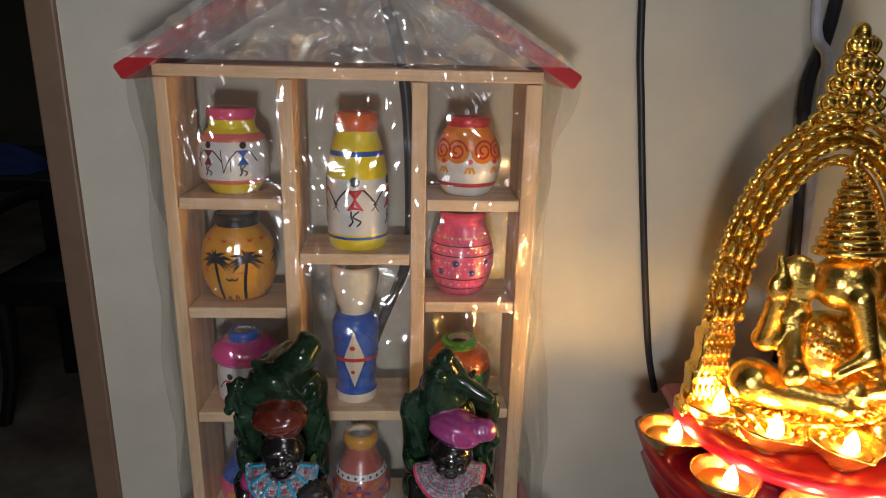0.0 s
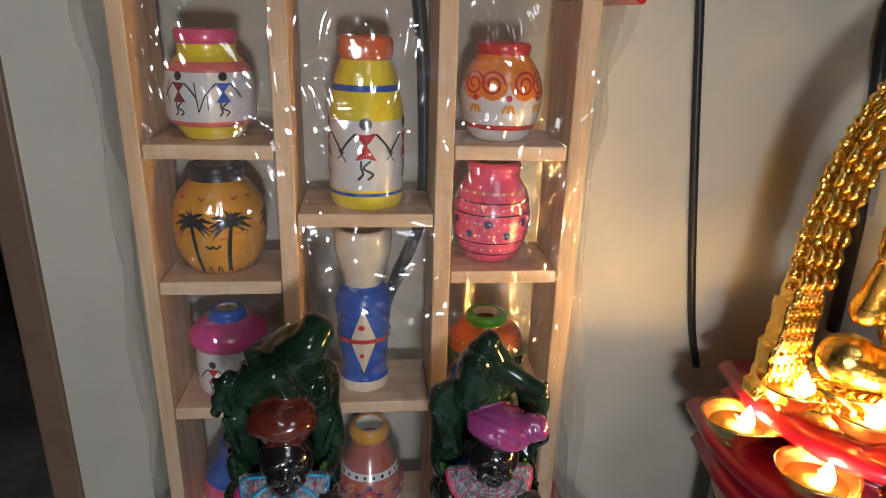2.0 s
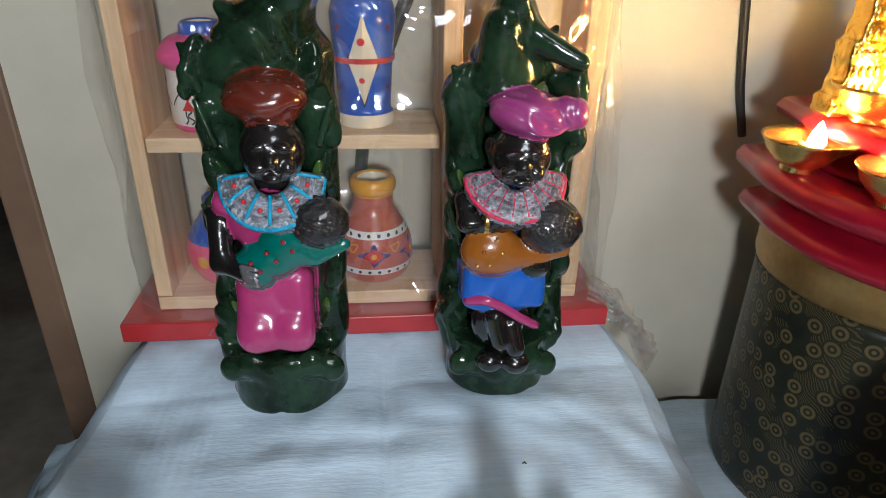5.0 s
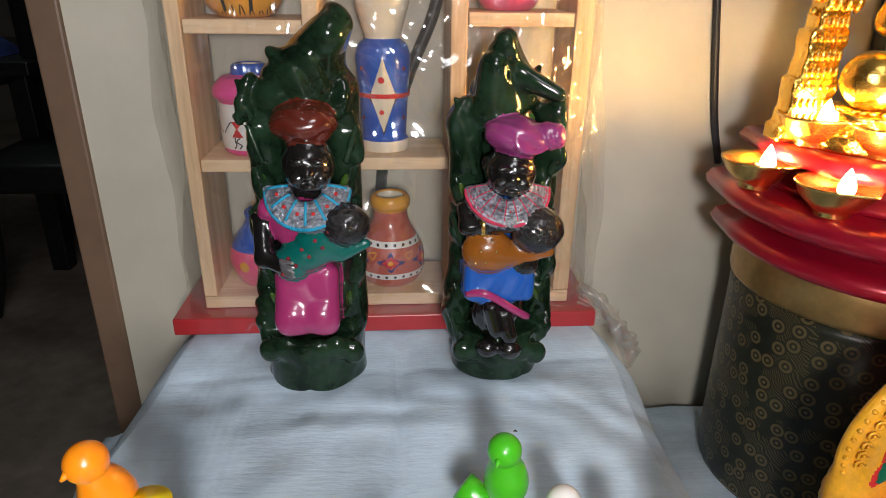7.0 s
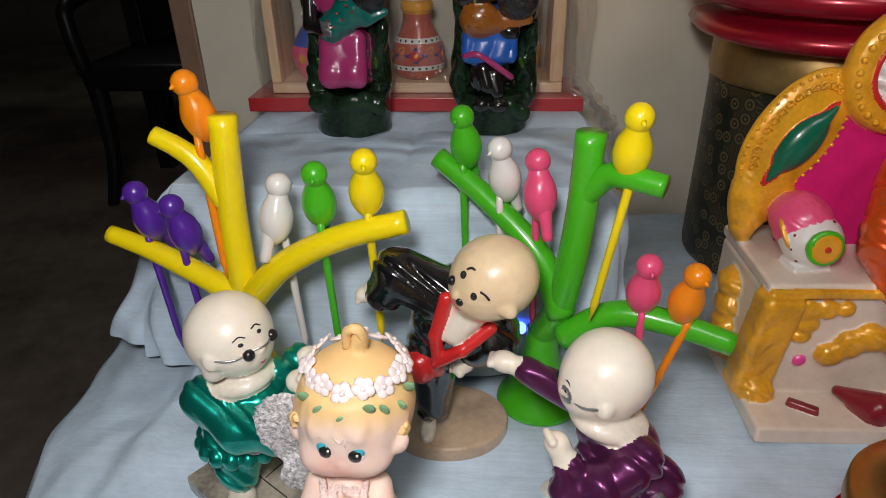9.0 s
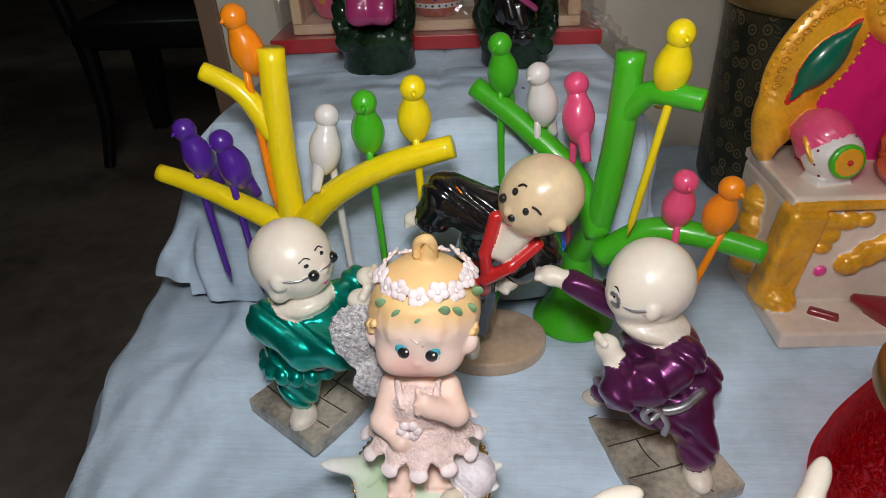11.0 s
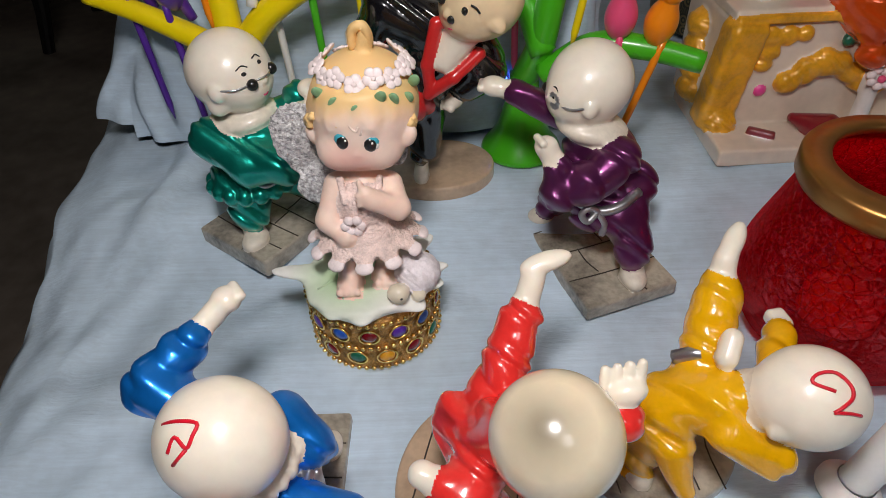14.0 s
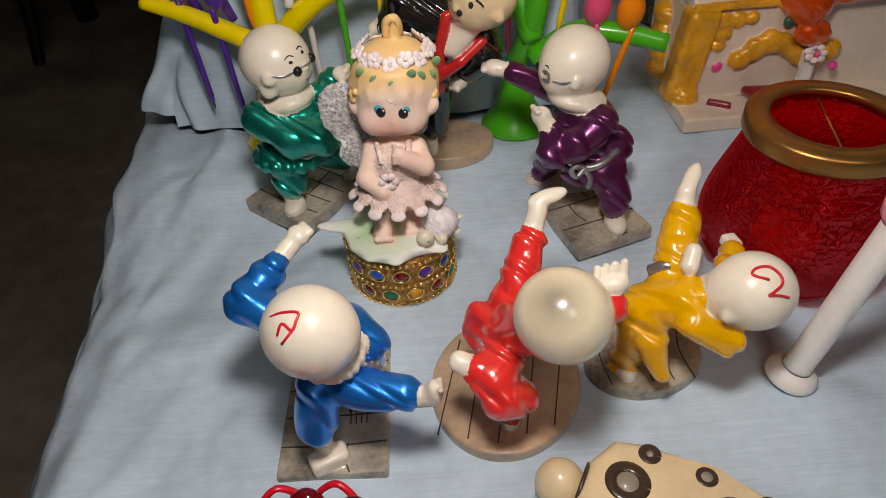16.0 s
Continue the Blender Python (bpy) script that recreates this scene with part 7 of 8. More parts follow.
def leaf_edge(s, cx, y, half, z0, z1, seed):
    """Curled, lumpy borders of the leaf on both sides."""
    rng = random.Random(seed)
    for side in (-1, 1):
        for k in range(7):
            z = z0 + (z1 - z0) * k / 6
            w = half * (1.0 + 0.14 * math.sin(k * 2.1 + seed + side))
            lean = rng.uniform(-25, 25)
            s.ball("leaf_dark", (cx + side * w, y - 0.001 + rng.uniform(-0.004, 0.003), z), (rng.uniform(0.0045, 0.0065), rng.uniform(0.007, 0.01), rng.uniform(0.011, 0.016)), (rng.uniform(-25, 25), lean, side * 20), k=0.004, rib=(0.0007, 420.0, (0.3, 0.2, 1.0)))
            s.cap("leaf_dark", (cx + side * (w - 0.003), y - 0.0085, z - 0.009), (cx + side * (w + 0.003), y - 0.007, z + 0.01), 0.002, 0.0014, k=0.002)
            if k % 3 == 1:
                s.dot("leaf_light", (cx + side * (w - 0.001), y - 0.0095, z + 0.003), (0.0022, 0.0012, 0.006), (10, lean, 0))
    for k in range(5):
        s.ball("leaf_dark", (cx + rng.uniform(-0.6, 0.6) * half, y - 0.006 - rng.uniform(0, 0.005), z1 + rng.uniform(-0.004, 0.022)), (rng.uniform(0.003, 0.006), 0.005, rng.uniform(0.006, 0.012)), (0, rng.uniform(-50, 50), 0), k=0.003)


def fan(s, edge, c, r, low, tilt, width, parts, line):
    """A beaded collar open at the back: a tilted silver bib with a coloured rim and ribs."""
    o, m = Vector(c), Matrix.Rotation(radians(tilt), 3, "X")

    def at(t, f, lift=0.0022):
        a = radians(-178 + 176 * t)
        return o + m @ Vector((r * f * math.cos(a), low * f * math.sin(a), lift - 0.004 * f * f))
    for k in range(19):
        a, b = at(k / 18, 0.5, 0), at(k / 18, 0.94, 0)
        s.cap("beads", tuple(a), tuple(b), 0.0034, 0.0036, k=0.0012)
    for k in range(64):
        for f in (0.95, 1.03):
            s.dot(edge, at((k + 0.5 * (f > 1)) / 63.5, f, 0.002), width * 0.62)
    for k in range(70):
        for f in (0.58, 0.68, 0.78, 0.87):
            s.dot("beads", at((k + 0.5) / 70, f, 0.0032), 0.0008)
    for k in range(parts + 1):
        s.stroke(edge, [at(k / parts, 0.45, 0.0034), at(k / parts, 0.72, 0.0038), at(k / parts, 0.97, 0.0034)], line, 3)
    for k in range(parts):
        s.dot("red", at((k + 0.5) / parts, 0.74, 0.0036), 0.0012 if parts < 8 else 0.0005)


def leaf_mothers():
    LR = (0.0012, 240.0, (1.0, 0.5, 0.8))
    top = 0.7745
    # seated figure in pink with a child wrapped in sea green
    s = Sculpt(0.92)
    s.disc("leaf_dark", (0.0085, 0.502, top + 0.014), 0.0305, 0.0285, 0.0165, rib=(0.0008, 260.0, (1, 0.3, 0.2)))
    s.ball("leaf_dark", (0.009, 0.517, 0.87), (0.027, 0.0125, 0.085), k=0.006, rib=LR)
    s.cap("leaf_dark", (-0.018, 0.501, 0.81), (-0.0125, 0.508, 0.87), 0.0105, 0.008, rib=LR)
    s.cap("leaf_dark", (-0.0125, 0.508, 0.87), (-0.013, 0.505, 0.94), 0.009, 0.011, rib=LR)
    s.cap("leaf_dark", (0.033, 0.501, 0.81), (0.031, 0.508, 0.87), 0.0105, 0.008, rib=LR)
    s.cap("leaf_dark", (0.031, 0.508, 0.88), (0.031, 0.503, 0.95), 0.009, 0.0115, rib=LR)
    s.cap("leaf_dark", (0.013, 0.506, 0.955), (0.0305, 0.487, 0.985), 0.0225, 0.0095, k=0.006, rib=LR)
    s.cap("leaf_dark", (-0.004, 0.5, 0.948), (0.028, 0.482, 0.98), 0.0125, 0.0095, k=0.006, rib=LR)
    leaf_edge(s, 0.0085, 0.5, 0.0245, 0.80, 0.945, 3)
    s.ball("turban", (0.012, 0.486, 0.934), (0.0195, 0.016, 0.0125), k=0.003, rib=(0.0009, 520.0, (0.2, 0.2, 1.0)))
    s.ball("ebony", (0.0135, 0.484, 0.912), (0.0158, 0.0155, 0.0165), k=0.003)
    for sx in (-1, 1):
        s.ball("ebony", (0.0145 + sx * 0.0062, 0.4715, 0.9075), (0.0042, 0.0032, 0.0036), k=0.002)
        s.ball("ebony", (0.0145 + sx * 0.0055, 0.471, 0.917), (0.0042, 0.002, 0.0014), (0, sx * 12, 0), k=0.001)
    s.ball("ebony", (0.0145, 0.4695, 0.9105), (0.0028, 0.0028, 0.0038), k=0.002)
    s.ball("ebony", (0.0145, 0.4705, 0.9035), (0.0048, 0.003, 0.0022), k=0.001)
    s.ball("ebony", (0.0005, 0.487, 0.912), (0.0025, 0.003, 0.0045))
    s.ball("ebony", (0.0095, 0.497, 0.87), (0.023, 0.0125, 0.032), k=0.004)
    s.ball("magenta", (0.007, 0.49, 0.876), (0.0205, 0.0125, 0.0165), k=0.003)
    s.ball("magenta", (-0.0115, 0.488, 0.8855), 0.006, k=0.003)
    fan(s, "cyan", (0.0115, 0.4865, 0.8985), 0.0225, 0.0245, 42, 0.002, 6, 0.0009)
    s.cap("ebony", (-0.0155, 0.491, 0.878), (-0.0145, 0.482, 0.858), 0.0062, 0.0058)
    s.cap("ebony", (-0.0145, 0.482, 0.858), (-0.002, 0.475, 0.856), 0.0056, 0.0048)
    SB = (0.0007, 420.0, (0.5, 0.3, 1.0))
    s.cap("sea", (0.002, 0.482, 0.856), (0.022, 0.481, 0.869), 0.0115, 0.0115, k=0.004, rib=SB)
    s.cap("sea", (0.012, 0.48, 0.87), (0.016, 0.479, 0.881), 0.0075, 0.0035, k=0.005)
    s.cap("sea", (0.028, 0.48, 0.862), (0.043, 0.48, 0.867), 0.0065, 0.003, k=0.004)
    s.ball("curls", (0.0325, 0.478, 0.8795), (0.0145, 0.0125, 0.0128), k=0.002, rib=(0.0005, 1500.0, (1, 0.5, 0.8)))
    for k in range(4):
        s.cap("silver", (-0.0035 + 0.0006 * k, 0.4705, 0.8615 - 0.0028 * k), (0.0035, 0.4675, 0.861 - 0.0028 * k), 0.0014, 0.0012, k=0.0008)
    for k in range(8):
        s.dot("wine", (-0.003 + 0.0038 * k, 0.4705, 0.853 + 0.0026 * k + 0.007 * (k % 2)), 0.0012)
    s.box("magenta", (0.008, 0.487, 0.831), (0.0185, 0.0135, 0.0215), (-14, 0, 0), 0.007, k=0.003, rib=(0.0005, 300.0, (1, 0.1, 0.3)))
    s.ball("magenta", (-0.001, 0.4745, 0.823), (0.0092, 0.0065, 0.0095), k=0.005)
    s.ball("magenta", (0.0165, 0.4745, 0.823), (0.0092, 0.0065, 0.0095), k=0.005)
    for k in range(6):
        s.ball("leaf_dark", (-0.016 + 0.0098 * k, 0.4805 - 0.003 * math.sin(k * 0.6), 0.7985 + 0.0025 * math.sin(k * 2.1)), (0.0075, 0.0055, 0.0085), k=0.003)
    s.make("leaf_figurine", 0.00105, "glazed figurine of a seated mother in pink inside a green leaf", "figurine", (0.0085, 0.502, top), "glazed leaf figurines")
    # seated figure in blue with a child wrapped in ochre
    s = Sculpt(0.92)
    s.disc("leaf_dark", (0.1235, 0.507, top + 0.013), 0.0285, 0.027, 0.0155, rib=(0.0008, 260.0, (1, 0.3, 0.2)))
    s.ball("leaf_dark", (0.124, 0.52, 0.865), (0.0285, 0.012, 0.08), k=0.006, rib=LR)
    s.cap("leaf_dark", (0.0975, 0.507, 0.81), (0.1, 0.511, 0.86), 0.0098, 0.008, rib=LR)
    s.cap("leaf_dark", (0.1015, 0.511, 0.86), (0.101, 0.505, 0.932), 0.0085, 0.0112, rib=LR)
    s.cap("leaf_dark", (0.15, 0.507, 0.81), (0.15, 0.511, 0.86), 0.0098, 0.008, rib=LR)
    s.cap("leaf_dark", (0.149, 0.511, 0.87), (0.1475, 0.503, 0.937), 0.0085, 0.0082, rib=LR)
    s.cap("leaf_dark", (0.1215, 0.505, 0.948), (0.1185, 0.487, 0.977), 0.0205, 0.0065, k=0.006, rib=LR)
    s.cap("leaf_dark", (0.129, 0.491, 0.958), (0.1475, 0.4835, 0.9505), 0.0075, 0.0042, k=0.004, rib=LR)
    s.cap("leaf_dark", (0.111, 0.496, 0.94), (0.1135, 0.489, 0.965), 0.0105, 0.008, k=0.005, rib=LR)
    leaf_edge(s, 0.1245, 0.504, 0.0255, 0.80, 0.935, 8)
    s.ball("violet", (0.1275, 0.486, 0.927), (0.0205, 0.0165, 0.0118), (0, 8, 0), k=0.002, rib=(0.001, 480.0, (0.3, 0.2, 1.0)))
    s.ball("violet", (0.1445, 0.481, 0.928), (0.009, 0.0085, 0.0085), (0, 25, 0), k=0.001, rib=(0.0007, 700.0, (1, 0.2, 0.6)))
    s.ring("violet", (0.133, 0.4755, 0.927), 0.0105, 0.0022, (60, 0, 20), 0.7)
    s.ball("ebony", (0.1245, 0.487, 0.907), (0.016, 0.0155, 0.016), k=0.003)
    for sx in (-1, 1):
        s.ball("ebony", (0.1235 + sx * 0.0062, 0.4742, 0.9025), (0.0042, 0.0032, 0.0036), k=0.002)
        s.ball("ebony", (0.1235 + sx * 0.0055, 0.4738, 0.9118), (0.0042, 0.002, 0.0014), (0, sx * 12, 0), k=0.001)
    s.ball("ebony", (0.1235, 0.4725, 0.9055), (0.0032, 0.0028, 0.0034), k=0.002)
    s.ball("ebony", (0.1235, 0.4735, 0.8985), (0.0048, 0.003, 0.0022), k=0.001)
    s.ball("ebony", (0.1105, 0.49, 0.911), (0.0025, 0.003, 0.0042))
    s.ball("royal", (0.125, 0.5, 0.88), (0.0235, 0.0125, 0.021), k=0.004)
    fan(s, "rose", (0.1235, 0.488, 0.8975), 0.023, 0.0235, 40, 0.0022, 9, 0.0004)
    s.ball("violet", (0.104, 0.492, 0.8745), (0.005, 0.006, 0.0045), k=0.002)
    s.cap("ebony", (0.1, 0.49, 0.884), (0.1005, 0.481, 0.876), 0.0055, 0.005)
    s.cap("ebony", (0.1005, 0.481, 0.876), (0.123, 0.475, 0.8795), 0.0048, 0.0052)
    s.ring("brass", (0.1085, 0.479, 0.8775), 0.0058, 0.0008, (0, 80, 0))
    s.ball("ochre", (0.1125, 0.481, 0.8615), (0.0162, 0.0115, 0.0145), k=0.003)
    s.cap("ochre", (0.118, 0.481, 0.858), (0.148, 0.481, 0.8605), 0.0085, 0.004, k=0.004)
    s.ball("curls", (0.1405, 0.479, 0.8745), (0.0165, 0.013, 0.0145), k=0.002, rib=(0.0005, 1500.0, (1, 0.5, 0.8)))
    s.ball("ebony", (0.135, 0.481, 0.8525), (0.0085, 0.0065, 0.006), k=0.002)
    for k in range(5):
        s.dot("brass", (0.1045 + 0.0058 * (k % 3) + 0.003 * (k // 3), 0.4705 + 0.0006 * (k % 2), 0.858 + 0.007 * (k // 2)), 0.0009)
    s.box("royal", (0.12, 0.489, 0.84), (0.0205, 0.0125, 0.0125), (-10, 0, 0), 0.005, k=0.003, rib=(0.0007, 420.0, (1, 0.1, 0.3)))
    s.stroke("magenta", [(0.101, 0.4785, 0.835), (0.11, 0.4735, 0.8375), (0.119, 0.4735, 0.833), (0.128, 0.474, 0.8265), (0.1375, 0.478, 0.819)], 0.0026)
    s.ball("ebony", (0.119, 0.484, 0.819), (0.0155, 0.0105, 0.0165), k=0.003)
    s.cap("ebony", (0.1155, 0.476, 0.826), (0.119, 0.4735, 0.8135), 0.0055, 0.006, k=0.002)
    s.cap("ebony", (0.124, 0.4755, 0.822), (0.1265, 0.473, 0.809), 0.005, 0.0055, k=0.002)
    s.ball("ebony", (0.1275, 0.475, 0.7985), (0.0082, 0.0072, 0.0065), k=0.002)
    s.ball("ebony", (0.1145, 0.477, 0.7985), (0.0075, 0.0065, 0.0065), k=0.002)
    for k in range(6):
        s.ball("leaf_dark", (0.1005 + 0.0092 * k, 0.4865 - 0.0035 * math.sin(k * 0.6), 0.791 + 0.0025 * math.sin(k * 2.1)), (0.0072, 0.0055, 0.0082), k=0.003)
    s.make("leaf_figurine", 0.00105, "glazed figurine of a seated mother in blue inside a green leaf", "figurine", (0.1235, 0.507, top), "glazed leaf figurines")


leaf_mothers()


# ---- gold idol under an arch ----
def gold_idol():
    s = Sculpt()
    z0 = SZ + 0.0735
    cx, cy = 0.374, 0.512
    ax, ay = cx + 0.002, cy + 0.012
    # oval lotus seat with an engraved rim
    s.disc("gold", (cx, cy - 0.008, z0 + 0.005), 0.064, 0.034, 0.006)
    s.disc("gold", (cx, cy - 0.008, z0 + 0.0165), 0.058, 0.031, 0.0065, (4, 0, 0), rib=(0.0008, 700.0, (1.0, 0.5, 0.3)))
    for k in range(44):
        t = 2 * math.pi * k / 44
        s.dot("gold", (cx + 0.0605 * math.cos(t), cy - 0.008 + 0.0325 * math.sin(t), z0 + 0.0115), (0.0036, 0.0022, 0.0042), (0, 0, math.degrees(t)))
        if math.sin(t) < 0.3:
            s.stroke("gold", [(cx + 0.056 * math.cos(t), cy - 0.008 + 0.0295 * math.sin(t), z0 + 0.0228), (cx + 0.046 * math.cos(t + 0.06), cy - 0.008 + 0.0245 * math.sin(t + 0.06), z0 + 0.0236)], 0.0012, 0)
    # panelled side columns
    for sx in (-1, 1):
        for k in range(9):
            w, zc = 0.0145 - 0.0008 * k + (0.002 if k % 3 == 0 else 0.0), z0 + 0.006 + 0.0092 * k
            xc = ax + sx * (0.0675 - 0.0006 * k)
            s.box("gold", (xc, ay, zc), (w, 0.008, 0.0052), (0, 0, 0), 0.0016, k=0.001, rib=(0.0005, 1400.0, (1.0, 0.2, 0.4)))
            for q in range(6):
                s.dot("gold", (xc - w * 0.8 + w * 0.32 * q, ay - 0.0085, zc), (0.0016, 0.0014, 0.0032 if k % 3 else 0.0018))
    # arch of drooping garlands, open inside

    def arch(f, a, b):
        t = math.pi * f
        return Vector((ax + a * math.cos(t), ay, z0 + 0.084 + b * math.sin(t)))
    n = 40
    for k in range(n):
        s.cap("gold", tuple(arch(k / n, 0.0505, 0.103)), tuple(arch((k + 1) / n, 0.0505, 0.103)), 0.003, 0.003, k=0.001)
        s.cap("gold", tuple(arch(k / n, 0.0615, 0.1185)), tuple(arch((k + 1) / n, 0.0615, 0.1185)), 0.0062, 0.0062, k=0.002)
        s.cap("gold", tuple(arch(k / n, 0.071, 0.132)), tuple(arch((k + 1) / n, 0.071, 0.132)), 0.0024, 0.0024, k=0.001)
    for k in range(27):
        side = 1 if k < 13 else -1
        f = k / 26
        c, o, i = arch(f, 0.061, 0.118), arch(f, 0.0725, 0.134), arch(f, 0.05, 0.1025)
        along = (arch(f + 0.03, 0.061, 0.118) - arch(f - 0.03, 0.061, 0.118)).normalized() * -side
        for q in range(4):
            g = i.lerp(o, 0.12 + 0.26 * q)
            head = g + Vector((0, -0.0065, 0)) - along * 0.004
            s.stroke("gold", [head, g + Vector((0, -0.0105, 0)) + along * 0.002, g + Vector((0, -0.007, 0)) + along * 0.0088], [0.0011, 0.0017, 0.0022, 0.0026, 0.0026, 0.0022, 0.0008], 3)
        s.dot("gold", o + Vector((0, -0.002, 0)), 0.0036)
        s.dot("gold", arch(f + 0.019, 0.0735, 0.1355) + Vector((0, -0.001, 0)), 0.0026)
        s.dot("gold", i + Vector((0, -0.003, 0)), 0.0023)
        s.dot("gold", arch(f + 0.019, 0.05, 0.102) + Vector((0, -0.003, 0)), 0.0018)
    # finial of scrolls on the crown of the arch
    for k in range(5):
        w = 0.021 - 0.0036 * k
        zc = z0 + 0.213 + 0.0115 * k
        s.ball("gold", (ax, ay, zc), (w, 0.008, 0.0075), k=0.002)
        for q in range(-2, 3):
            s.dot("gold", (ax + w * 0.42 * q, ay - 0.0075 + 0.0012 * abs(q), zc + 0.001), (0.0036, 0.0024, 0.0046), (0, 18 * q, 0))
        for sx in (-1, 1):
            s.stroke("gold", [(ax + sx * w * 0.8, ay - 0.003, zc + 0.006), (ax + sx * (w + 0.004), ay - 0.004, zc + 0.002), (ax + sx * (w + 0.002), ay - 0.004, zc - 0.004), (ax + sx * (w - 0.003), ay - 0.005, zc - 0.002)], 0.0017, 3)
    s.ball("gold", (ax, ay, z0 + 0.266), (0.006, 0.006, 0.008), k=0.002)
    # the seated elephant-headed figure, smooth and polished
    s.ball("gold", (cx + 0.002, cy - 0.012, z0 + 0.062), (0.026, 0.021, 0.028), k=0.006)
    s.cap("gold", (cx - 0.044, cy - 0.016, z0 + 0.0385), (cx + 0.004, cy - 0.034, z0 + 0.0335), 0.0145, 0.0105)
    s.ball("gold", (cx - 0.046, cy - 0.016, z0 + 0.042), (0.0155, 0.0145, 0.015), k=0.004)
    s.cap("gold", (cx + 0.044, cy - 0.016, z0 + 0.0385), (cx + 0.012, cy - 0.034, z0 + 0.043), 0.0145, 0.0105)
    s.ball("gold", (cx + 0.008, cy - 0.037, z0 + 0.032), (0.013, 0.0085, 0.008), (0, 0, 8), k=0.002)
    for k in range(5):
        s.ball("gold", (cx + 0.0185 + 0.001 * k, cy - 0.0425 + 0.0026 * k, z0 + 0.0335 - 0.0006 * k), 0.0019, k=0.0006)
    s.ball("gold", (cx + 0.003, cy - 0.018, z0 + 0.113), (0.02, 0.0175, 0.019), k=0.004)
    s.cap("gold", (cx + 0.004, cy - 0.034, z0 + 0.107), (cx + 0.013, cy - 0.04, z0 + 0.071), 0.0085, 0.006, k=0.004)
    s.cap("gold", (cx + 0.013, cy - 0.04, z0 + 0.071), (cx - 0.006, cy - 0.041, z0 + 0.06), 0.006, 0.004, k=0.004)
    for sx in (-1, 1):
        s.ball("gold", (cx + 0.003 + sx * 0.027, cy - 0.012, z0 + 0.112), (0.0135, 0.0045, 0.0175), (0, sx * 15, sx * 18))
        s.cap("gold", (cx + sx * 0.022, cy - 0.013, z0 + 0.089), (cx + sx * 0.043, cy - 0.018, z0 + 0.073), 0.0098, 0.0085)
        s.cap("gold", (cx + sx * 0.043, cy - 0.018, z0 + 0.073), (cx + sx * 0.045, cy - 0.026, z0 + 0.102), 0.0082, 0.0058)
        s.ball("gold", (cx + sx * 0.0455, cy - 0.028, z0 + 0.1125), (0.0082, 0.0052, 0.0112), (0, sx * 10, 0), k=0.002)
        s.cap("gold", (cx + sx * 0.045, cy - 0.027, z0 + 0.118), (cx + sx * 0.046, cy - 0.024, z0 + 0.132), 0.0046, 0.0024, k=0.002)
        s.cap("gold", (cx + sx * 0.026, cy - 0.018, z0 + 0.079), (cx + sx * 0.034, cy - 0.036, z0 + 0.062), 0.009, 0.0075)
        s.ball("gold", (cx + sx * 0.0335, cy - 0.041, z0 + 0.059), (0.0088, 0.0055, 0.0085), k=0.002)
        for k in range(8):
            t = k / 7
            s.dot("gold", (cx + sx * (0.0445 - 0.001 * t), cy - 0.0265 - 0.006 * math.sin(math.pi * t), z0 + 0.0985 + 0.0012 * t), 0.0016)
            s.dot("gold", (cx + sx * (0.028 + 0.012 * t), cy - 0.031 - 0.005 * math.sin(math.pi * t), z0 + 0.0715 - 0.004 * t), 0.0016)
    # tall ribbed crown, tilted back
    for k in range(9):
        r = 0.0225 * (1 - k / 10.5)
        s.disc("gold", (cx + 0.004, cy - 0.015 + 0.0012 * k, z0 + 0.1325 + 0.0062 * k), r, r * 0.9, 0.0026, (-10, 0, 0), k=0.0008)
        for q in range(12):
            t = 2 * math.pi * q / 12
            if math.sin(t) < 0.4:
                s.dot("gold", (cx + 0.004 + r * math.cos(t), cy - 0.015 + 0.0012 * k + r * 0.9 * math.sin(t), z0 + 0.1325 + 0.0062 * k), 0.0013)
    s.ball("gold", (cx + 0.004, cy - 0.003, z0 + 0.1895), (0.0035, 0.0035, 0.006), k=0.002)
    # necklaces and a beaded sash
    for row in range(3):
        for k in range(15):
            t = radians(-165 + 10.7 * k)
            s.dot("gold", (cx + 0.003 + (0.021 + 0.0012 * row) * math.cos(t), cy - 0.014 + 0.0215 * math.sin(t), z0 + 0.0905 - 0.0055 * row + (0.011 + 0.002 * row) * math.sin(t)), 0.0019)
    for k in range(16):
        t = k / 15
        s.dot("gold", (cx - 0.02 + 0.046 * t, cy - 0.0335 - 0.004 * math.sin(math.pi * t), z0 + 0.078 - 0.026 * t), 0.0017)
    s.make("gold_idol", 0.0014, "polished gold elephant-headed deity statue seated under a garland arch", "statue", (cx, cy, z0))


gold_idol()


